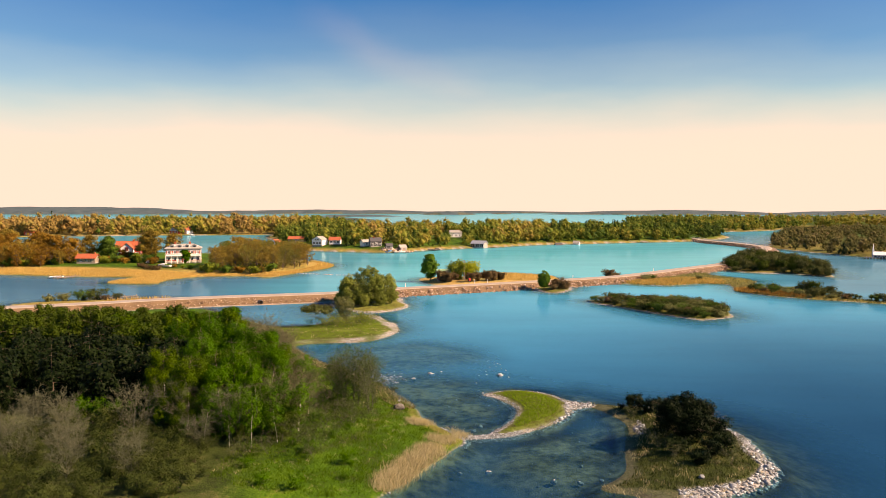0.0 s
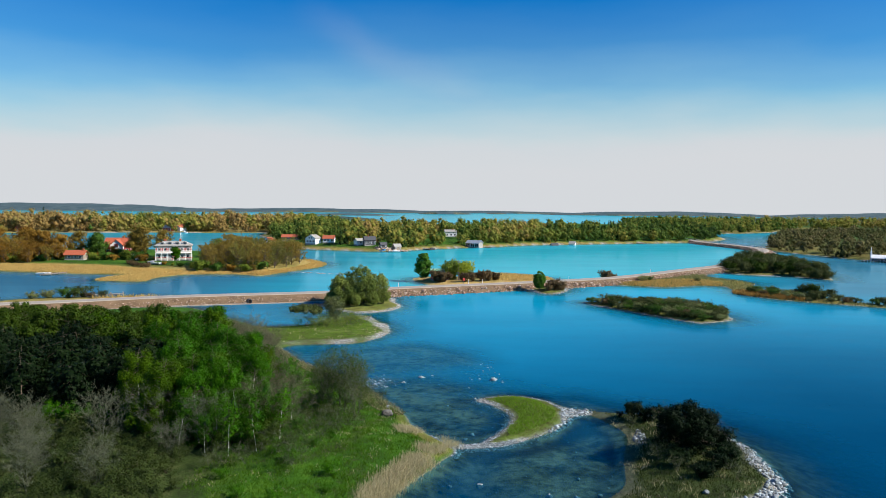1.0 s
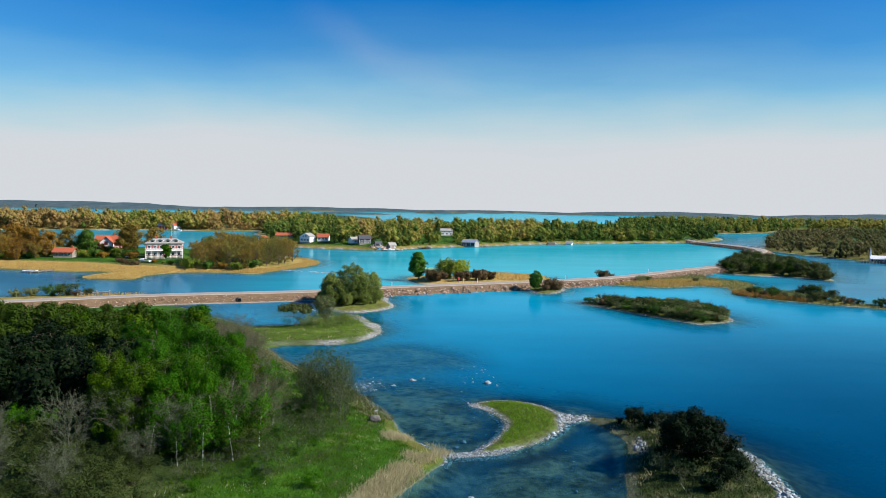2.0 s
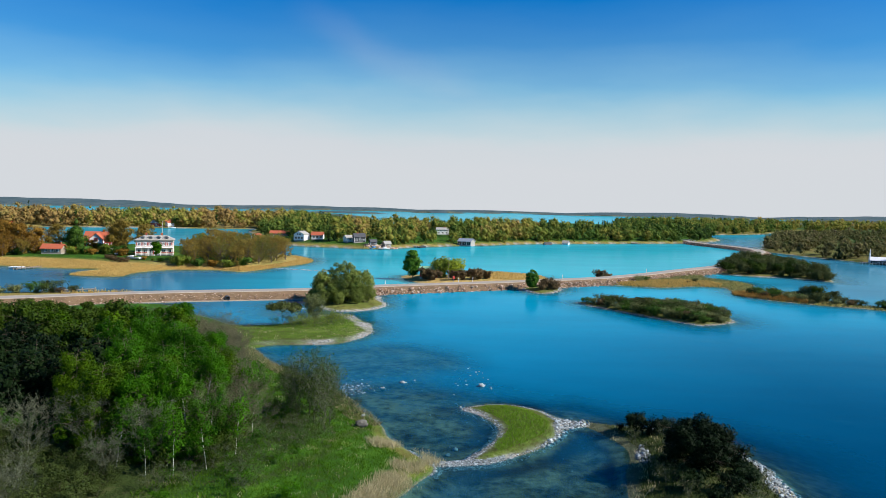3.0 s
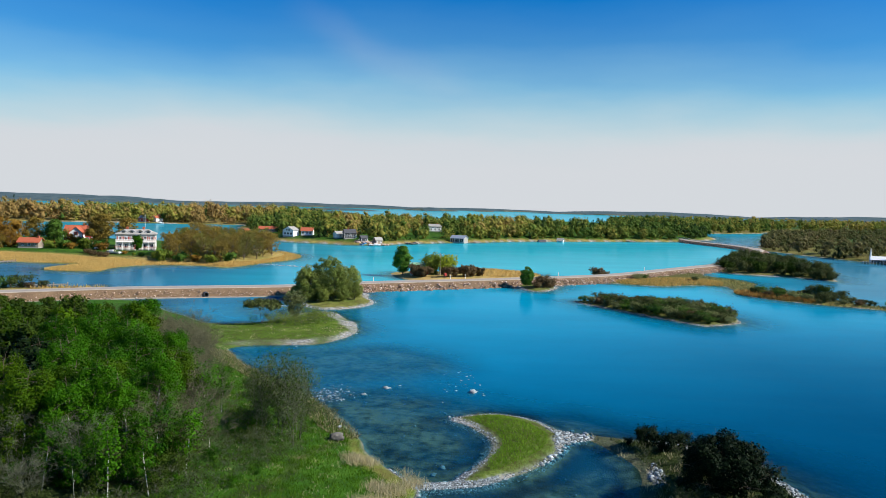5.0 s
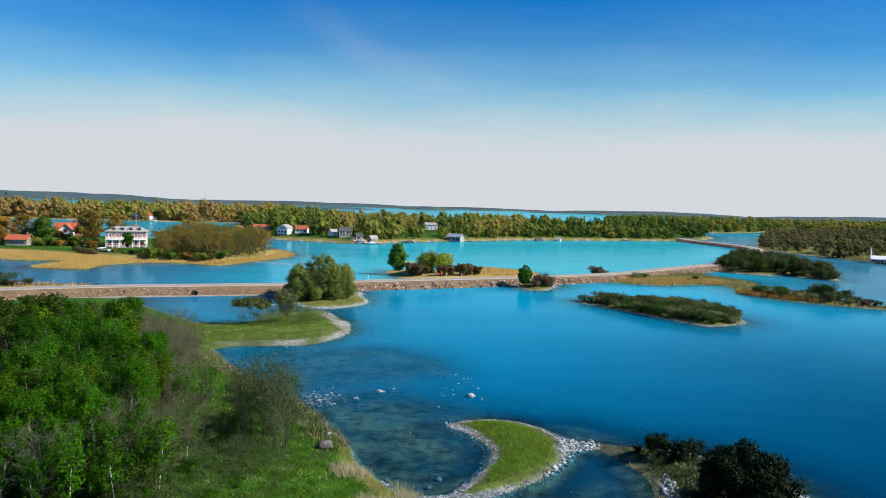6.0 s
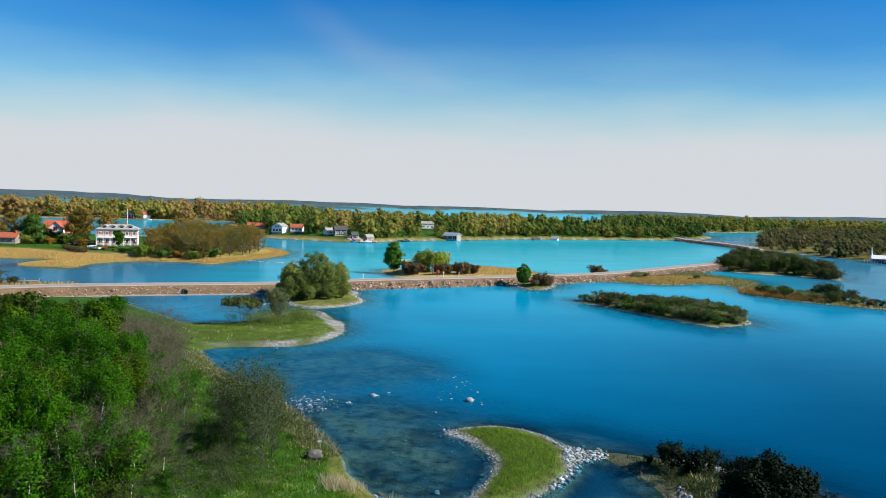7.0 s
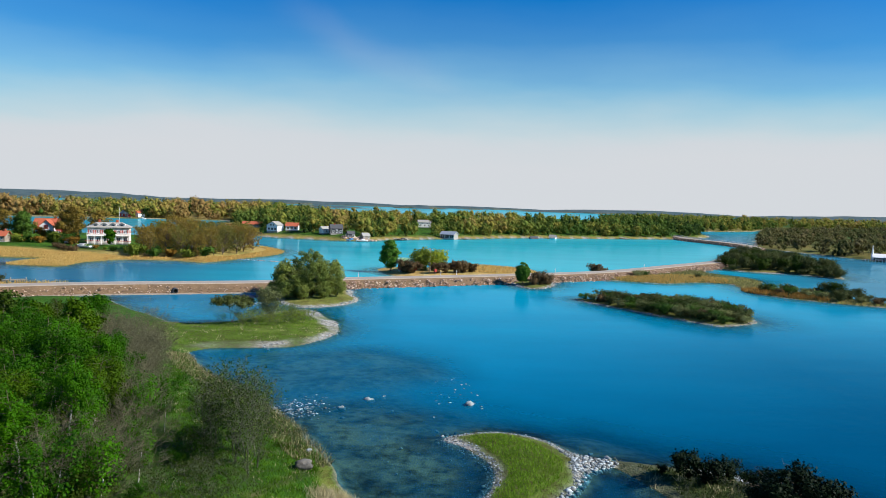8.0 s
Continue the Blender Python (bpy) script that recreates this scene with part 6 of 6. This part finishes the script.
def villa(m):
    """The white two-storey villa with a hipped roof, dormers, a balcony and red shutters."""
    w, d, h, rh = 13.2, 9.0, 5.7, 1.75
    ob = thing("villa", m, "large white two-storey villa with red shutters, balcony and dormers", "house")
    part("foundation", box_bm(-w / 2 - 0.06, -d / 2 - 0.06, -1.2, w / 2 + 0.06, d / 2 + 0.06, 0.4), STONE, ob)
    part("wall", box_bm(-w / 2, -d / 2, 0.4, w / 2, d / 2, h), CREAM, ob)
    bm = bmesh.new()
    o = 0.55
    lowv = [bm.verts.new(p) for p in ((-w / 2 - o, -d / 2 - o, h), (w / 2 + o, -d / 2 - o, h), (w / 2 + o, d / 2 + o, h), (-w / 2 - o, d / 2 + o, h))]
    mid = [bm.verts.new(p) for p in ((-w / 2 - o, -d / 2 - o, h + 0.16), (w / 2 + o, -d / 2 - o, h + 0.16), (w / 2 + o, d / 2 + o, h + 0.16), (-w / 2 - o, d / 2 + o, h + 0.16))]
    top = [bm.verts.new(p) for p in ((-w / 2 + 2.6, -1.6, h + rh), (w / 2 - 2.6, -1.6, h + rh), (w / 2 - 2.6, 1.6, h + rh), (-w / 2 + 2.6, 1.6, h + rh))]
    bm.faces.new(lowv[::-1])
    bm.faces.new(top)
    for i in range(4):
        j = (i + 1) % 4
        bm.faces.new((lowv[i], lowv[j], mid[j], mid[i]))
        bm.faces.new((mid[i], mid[j], top[j], top[i]))
    part("roof", bm, ROOF_GREY, ob, "grey hipped roof")
    for u in (-4.2, -1.4, 1.4, 4.2):
        dm = part("dormer", gable_bm(1.7, 2.4, 0, 0.9, 0.45), WHITE, ob)
        dm.matrix_basis = pose(u, -2.9, h + 0.25, 0, 0, 90)
        part("dormer_roof", roof_bm(2.4, 1.7, 0.9, 0.45, 0.2, 0.1), ROOF_GREY, dm)
        part("pane", box_bm(-1.25, -0.45, 0.2, -1.19, 0.45, 0.85), GLASS, dm)
    for u in (-3.2, 2.4):
        part("chimney", box_bm(u - 0.4, -0.4, h + rh - 0.4, u + 0.4, 0.4, h + rh + 0.9, 0.04), ROOF_RED, ob, "red brick chimney")
    for side, us in (("f", (-5.4, -3.2, -1.1, 1.1, 3.2, 5.4)), ("l", (-2.6, 0, 2.6)), ("r", (-2.6, 0, 2.6))):
        for u in us:
            window(ob, side, w, d, u, 3.7, 0.75, 1.15, GLASS, WHITE, RED)
            window(ob, side, w, d, u, 1.05, 0.9, 1.2, GLASS, WHITE)
    part("balcony", box_bm(-w / 2 - 0.2, -d / 2 - 0.95, 2.85, w / 2 + 0.2, -d / 2 - 0.01, 3.05, 0.03), WHITE, ob, "long white balcony deck")
    rail = part("balcony_rail", box_bm(-w / 2 - 0.2, -d / 2 - 0.97, 3.85, w / 2 + 0.2, -d / 2 - 0.89, 3.95), WHITE, ob)
    for i in range(37):
        u = -w / 2 - 0.15 + i * (w + 0.3) / 36
        part("baluster", box_bm(u - 0.03, -d / 2 - 0.95, 3.05, u + 0.03, -d / 2 - 0.91, 3.85), WHITE, rail)
    for i in range(7):
        u = -w / 2 + i * w / 6
        part("porch_post", box_bm(u - 0.09, -d / 2 - 0.93, -0.5, u + 0.09, -d / 2 - 0.79, 2.85), WHITE, ob)
    for s in (-1, 1):
        part("porch_rail", box_bm(s * 4.9 - 2.3, -d / 2 - 0.91, 1.05, s * 4.9 + 2.3, -d / 2 - 0.83, 1.25), RED, ob, "red porch rail")
    part("door", box_bm(-0.55, -d / 2 - 0.07, 0.4, 0.55, -d / 2 + 0.02, 2.5), RED, ob)
    return ob


def at(x, y, turn, z=None):
    return pose(x, y, gz(x, y) if z is None else z, 0, 0, turn)


SMALL = Matrix.Diagonal((0.78, 0.78, 0.78, 1))
villa(at(-119.4, 280, 20))
house("red timber house with orange tiled roof and white gable", at(-152.5, 303, 12), 10.5, 7.5, 4.4, 2.6, RED, ROOF_RED, row("f", 1.2, 1.1, 1.3, (-3.8, 3.6)), chimney=1.5, trim=WHITE)
house("white gabled front wing of the red house", at(-151.6, 299.0, 102), 4.6, 5.0, 4.4, 2.3, WHITE, ROOF_RED, row("l", 1.2, 1.2, 1.4, (-1.3, 1.3)) + row("l", 3.6, 1.2, 1.2, (0,)), trim=RED)
house("low timber cabin with red tiled roof", at(-157.4, 277, 6) @ Matrix.Diagonal((0.75, 0.85, 0.9, 1)), 9.5, 5.4, 2.5, 1.5, WOOD, ROOF_RED, row("f", 1.0, 1.2, 1.0, (-2.6, 0.4, 3.0)), name="cabin", over=0.7, chimney=3.6)
house("white house with gable to the shore and red roof", at(-134, 467, 75) @ SMALL, 7.5, 8.5, 4.2, 2.8, WHITE, ROOF_RED, row("l", 1.2, 1.4, 1.4, (-2, 0.5, 2.6)) + row("l", 4.0, 1.3, 1.2, (0,)), trim=RED)
house("long low red-roofed house among the trees", at(-120, 470, 4) @ SMALL, 15, 7, 2.8, 2.0, WOOD, ROOF_RED, row("f", 1.1, 1.3, 1.2, (-5, -2, 1, 4)))
house("pale house with grey gable roof on the rise", at(-96, 427, 70) @ SMALL, 8, 8.6, 4.4, 2.4, WHITE, ROOF_GREY, row("l", 1.2, 1.6, 1.4, (-2.6, 0, 2.6)) + row("l", 4.0, 1.2, 1.1, (-1, 1)), trim=WHITE)
house("white house wing with bright red roof", at(-87, 429, 2) @ SMALL, 8.5, 6.5, 3.2, 2.2, WHITE, ROOF_RED, row("f", 1.2, 1.5, 1.3, (-2.6, 0, 2.6)))
house("dark timber house with white trim", at(-60.5, 413, 20) @ SMALL, 8, 6.5, 3.9, 2.4, ROOF_DARK, ROOF_DARK, row("f", 1.1, 1.2, 1.3, (-2.4, 0.2, 2.6)) + row("f", 3.0, 1.0, 0.7, (0,)), trim=WHITE, chimney=-1)
house("pale shed beside the dark house", at(-67, 416, 40), 4.5, 4, 2.4, 1.3, WHITE, ROOF_GREY, row("f", 1.0, 0.9, 0.9, (0,)), name="shed", category="shed")
house("small dark fishing shed by the quay", at(-51.5, 404, 25) @ SMALL, 4.4, 3.6, 2.5, 1.5, ROOF_DARK, ROOF_DARK, row("f", 1.0, 0.8, 0.8, (1.2,)), name="shed", category="shed", trim=WHITE)
house("weathered boat shed by the quay", at(-44, 405, 35) @ SMALL, 5, 4, 2.7, 1.7, WOOD, ROOF_GREY, row("f", 1.0, 0.9, 0.9, (-1.6, 1.6)), name="shed", category="shed")
house("white three-part house behind the trees", at(-17, 503, 8) @ SMALL, 10.5, 7, 4.4, 1.8, WHITE, ROOF_GREY, row("f", 1.2, 1.2, 1.4, (-3.4, 0, 3.4)) + row("f", 3.1, 0.9, 0.8, (-2, 2)), chimney=2)
# the large dark panes stand for the boathouse's open, unlit front
house("grey boathouse with pale metal roof over the water", pose(-0.4, 450, 0.2, 0, 0, -24), 8.6, 6.2, 2.7, 1.5, ROOF_GREY, METAL, row("f", 0.45, 2.4, 2.2, (-3, 0, 3)), name="boathouse", category="boathouse")
house("white cottage among pines near the shore", at(53, 489, 15) @ SMALL, 5.5, 4.5, 2.6, 1.6, WHITE, ROOF_DARK, row("f", 1.1, 1.0, 1.0, (-1.4, 1.4)))
house("pale narrow cottage under tall pines", at(66, 497, -20) @ SMALL, 5, 5, 3.4, 2.0, WHITE, ROOF_GREY, row("f", 1.1, 1.0, 1.2, (-1, 1)))
house("small white cottage under the trees", at(20, 515, 15) @ SMALL, 5, 4.5, 2.6, 1.7, WHITE, ROOF_RED, row("f", 1.1, 1.0, 1.0, (-1, 1)))
house("red boathouse with white gable on the western coast", at(-284, 668, -20), 9, 7, 3.2, 2.4, RED, ROOF_GREY, row("f", 1.1, 1.2, 1.2, (-2, 2)), name="boathouse", category="boathouse", trim=WHITE)
house("white boathouse on the western coast", at(-275, 672, 60), 7, 7, 3.6, 2.6, WHITE, ROOF_RED, row("l", 1.1, 1.2, 1.2, (0,)), name="boathouse", category="boathouse")
house("small red hut on the western shore", at(-396, 622, 0), 8, 6, 3.0, 2.0, RED, ROOF_RED, row("f", 1.1, 1.2, 1.2, (-2, 2)), name="hut", category="hut")
house("small cabin with pale green roof beside the road islet's tree", at(-11.6, 229.4, 15), 4.6, 3.6, 2.3, 1.2, RED, ROOF_GREEN, row("f", 1.0, 0.8, 0.8, (-1.2, 1.2)), name="cabin", over=0.6)


def spire_house(m):
    """The white-roofed boathouse with its slim spire, on a pier."""
    ob = thing("boathouse", m, "boathouse with white roof and slim white spire on a pier", "boathouse")
    part("wall", gable_bm(8, 5, 0.6, 2.6, 1.6), ROOF_DARK, ob)
    part("roof", roof_bm(8, 5, 2.6, 1.6, 0.8), WHITE, ob, "white sheet roof")
    bm = bmesh.new()
    bmesh.ops.create_cone(bm, segments=8, radius1=0.75, radius2=0.08, depth=6.4, cap_ends=True, matrix=Matrix.Translation((-4.6, 0, 6.2)))
    part("spire", bm, WHITE, ob)
    part("spire_foot", box_bm(-5.3, -0.7, 0.6, -3.9, 0.7, 3.1), WHITE, ob)
    part("deck", box_bm(-9, -4.4, 0.35, 4.6, 3.2, 0.6, 0.03), WOOD, ob)
    for i in range(8):
        u = -8.6 + i * 1.8
        part("pier_post", box_bm(u - 0.18, -4.3, -1.6, u + 0.18, -3.9, 1.1), WHITE, ob)
    for i in range(3):
        window(ob, "f", 8, 5, -2.4 + i * 2.4, 1.1, 1.1, 1.0, GLASS, WHITE)
    return ob


spire_house(pose(195, 357, 0.2, 0, 0, -25) @ Matrix.Diagonal((0.75, 0.75, 0.75, 1)))


def jetty(m, length, width, label):
    ob = thing("jetty", m, label, "jetty", "jetties")
    n = int(length / 0.42)
    for i in range(n):
        part("plank", box_bm(-width / 2, i * 0.42, 0.5, width / 2, i * 0.42 + 0.39, 0.56), WOOD, ob)
    for s in (-1, 1):
        part("beam", box_bm(s * width * 0.38 - 0.06, 0, 0.34, s * width * 0.38 + 0.06, length, 0.5), WOOD, ob)
        for i in range(0, int(length) + 1, 3):
            part("post", box_bm(s * width * 0.5 - 0.09, i - 0.09, -2.2, s * width * 0.5 + 0.09, i + 0.09, 0.95), WOOD, ob)
    return ob


for jx, jy, turn, ln, wd, lab in ((-106.5, 437, 200, 9, 2.0, "short grey plank jetty off the long island"), (-30, 424, 215, 8, 2.2, "grey plank jetty near the quay"), (7.5, 455, 205, 7, 2.0, "small jetty beside the boathouse"),
                                  (118, 532, 200, 9, 3.0, "dark jetty before the pine shore"), (-143, 243, 160, 9, 1.6, "pale jetty before the reeds"), (-104, 178, 300, 12, 1.5, "pale jetty behind the causeway's bushes"),
                                  (-46, 399, 205, 7, 6.0, "wide plank quay before the sheds")):
    jetty(pose(jx, jy, 0, 0, 0, turn), ln, wd, lab)


def boat(m, length, label, mat=WHITE, cabin=True):
    """A small motor boat with a hollow hull."""
    ob = thing("boat", m, label, "boat", "small boats")
    n, v = 9, []
    for i in range(n):
        t = i / (n - 1)
        w = length * 0.19 * (1 - max(0, t - 0.45) ** 2 * 3.2)
        keel = 0.05 + 0.5 * max(0, t - 0.6) ** 1.5
        v += [(t * length, -w, 0.75 + 0.25 * t), (t * length, -w * 0.7, 0.25 + keel * 0.5), (t * length, 0, keel * 0.7), (t * length, w * 0.7, 0.25 + keel * 0.5), (t * length, w, 0.75 + 0.25 * t)]
    f = [[i * 5 + j, i * 5 + j + 1, i * 5 + j + 6, i * 5 + j + 5] for i in range(n - 1) for j in range(4)] + [[0, 1, 2, 3, 4]]
    hull = mesh_ob("hull", v, f, mat, ob)
    md = hull.modifiers.new("thick", "SOLIDIFY")
    md.thickness = 0.06
    part("thwart", box_bm(length * 0.3, -length * 0.17, 0.5, length * 0.36, length * 0.17, 0.56), WOOD, ob)
    if cabin:
        part("cabin", box_bm(length * 0.42, -length * 0.13, 0.6, length * 0.72, length * 0.13, 1.35, 0.12), mat, ob)
        part("windscreen", box_bm(length * 0.72, -length * 0.11, 0.95, length * 0.735, length * 0.11, 1.3), GLASS, ob)
    return ob


boat(at(-116.5, 261, 160), 6.4, "white covered motor boat laid up on the lawn")
boat(pose(-28, 419, -0.1, 0, 0, 30), 5.5, "dark motor boat moored at the jetty", ROOF_DARK)
boat(pose(-52, 397, -0.1, 0, 0, 60), 5.5, "blue fishing boat at the quay", plain("blue_paint", (0.05, 0.22, 0.45), 0.5, 0.15))
boat(pose(-103, 430, -0.1, 0, 0, 100), 4.5, "pale open boat at the jetty", WHITE, False)
boat(pose(-150, 238, -0.1, 0, 0, 5), 5.0, "pale open boat moored off the reeds", WHITE, False)
boat(pose(-47, 393, -0.1, 0, 0, 15), 6.0, "white motor boat at the quay")
boat(pose(-268, 655, -0.1, 0, 0, 15), 6.0, "white motor boat at the western boathouses")


def car(m, label):
    ob = thing("car", m, label, "car")
    bm = box_bm(-2.1, -0.85, 0.35, 2.1, 0.85, 0.85, 0.12)
    part("body", bm, WHITE, ob)
    part("cabin", box_bm(-1.5, -0.75, 0.84, 0.9, 0.75, 1.42, 0.16), WHITE, ob)
    for s in (-1, 1):
        part("side_window", box_bm(-1.3, s * 0.755 - 0.01, 0.93, 0.7, s * 0.755 + 0.01, 1.28), GLASS, ob)
        for u in (-1.3, 1.3):
            bm = bmesh.new()
            bmesh.ops.create_cone(bm, segments=16, radius1=0.32, radius2=0.32, depth=0.2, cap_ends=True, matrix=Matrix.Translation((u, s * 0.78, 0.32)) @ Matrix.Rotation(radians(90), 4, "X"))
            part("wheel", bm, ROOF_DARK, ob, "black wheel")
    part("windscreen", box_bm(0.86, -0.65, 0.95, 0.92, 0.65, 1.3), GLASS, ob)
    return ob


car(at(-130.5, 275, 20), "white car parked beside the villa")


def pole(name, m, h, r, mat, label, category, arm=0.0):
    ob = thing(name, m, label, category)
    v, f = tube([(0, 0, -0.4), (0, 0, h * 0.5), (0, 0, h)], [r, r * 0.85, r * 0.7], 8)
    mesh_ob("shaft", v, f, mat, ob)
    if arm:
        part("crossarm", box_bm(-arm, -0.06, h - 0.6, arm, 0.06, h - 0.46), mat, ob)
        for s in (-0.85, 0, 0.85):
            part("insulator", box_bm(s * arm - 0.05, -0.05, h - 0.46, s * arm + 0.05, 0.05, h - 0.25), WHITE, ob)
    else:
        part("cap", box_bm(-r * 0.9, -r * 0.9, h, r * 0.9, r * 0.9, h + r * 1.2, r * 0.3), mat, ob)
    return ob


pole("utility_pole", at(-5.2, 227.6, 0), 6.6, 0.16, WOOD, "weathered utility pole beside the road", "pole", 0.6)
pole("flagpole", at(-121.5, 292, 0), 12.5, 0.09, WHITE, "tall white flagpole behind the villa", "flagpole")
for px, py in ((-1.9, 211.6), (-21.6, 199.2), (2.2, 214.4), (30, 229), (63, 260)):
    p = pole("road_post", pose(px, py, ROAD_Z - 0.35), 1.2, 0.09, WHITE, "short white marker post at the road's edge", "post")
    tagged(p, group="road posts")
box = thing("post_box", pose(-3.4, 213.6, ROAD_Z - 0.3, 0, 0, 30), "red box on a post at the roadside", "box")
part("body", box_bm(-0.35, -0.3, 0.7, 0.35, 0.3, 1.5, 0.05), RED, box)
part("post", box_bm(-0.06, -0.06, -0.3, 0.06, 0.06, 0.72), WOOD, box)
culvert = thing("culvert", pose(-55.6, 171.2, 0.15, 0, 0, 27), "round concrete culvert mouth in the causeway", "culvert")
bm = bmesh.new()
bmesh.ops.create_cone(bm, segments=20, radius1=0.55, radius2=0.55, depth=1.6, cap_ends=False, matrix=Matrix.Rotation(radians(90), 4, "X") @ Matrix.Translation((0, 0.5, 0)))
rim = part("pipe", bm, ROOF_DARK, culvert)
md = rim.modifiers.new("thick", "SOLIDIFY")
md.thickness = 0.12
# the guard rail on the curve towards the far bridge
k0 = int(np.argmin(np.hypot(ROADLINE[:, 0] - 168, ROADLINE[:, 1] - 440)))
for s, nm in ((1, "guard rail on the sound side of the bridge"), (-1, "guard rail on the bay side of the bridge")):
    line = ROADLINE[k0:k0 + 50]
    g = np.gradient(line, axis=0)
    g /= np.linalg.norm(g, axis=1)[:, None]
    edge_line = line + s * 2.7 * np.stack([g[:, 1], -g[:, 0]], 1)
    rail = thing("guard_rail", pose(edge_line[0, 0], edge_line[0, 1], ROAD_Z), nm, "guard rail", "guard rails")
    o = np.array([edge_line[0, 0], edge_line[0, 1]])
    v, f = tube(np.concatenate([edge_line - o, np.full((len(line), 1), 0.75)], 1), np.full(len(line), 0.1), 4)
    mesh_ob("beam", v, f, METAL, rail)
    for q in edge_line[::3] - o:
        part("post", box_bm(q[0] - 0.06, q[1] - 0.06, -0.3, q[0] + 0.06, q[1] + 0.06, 0.75), METAL, rail)
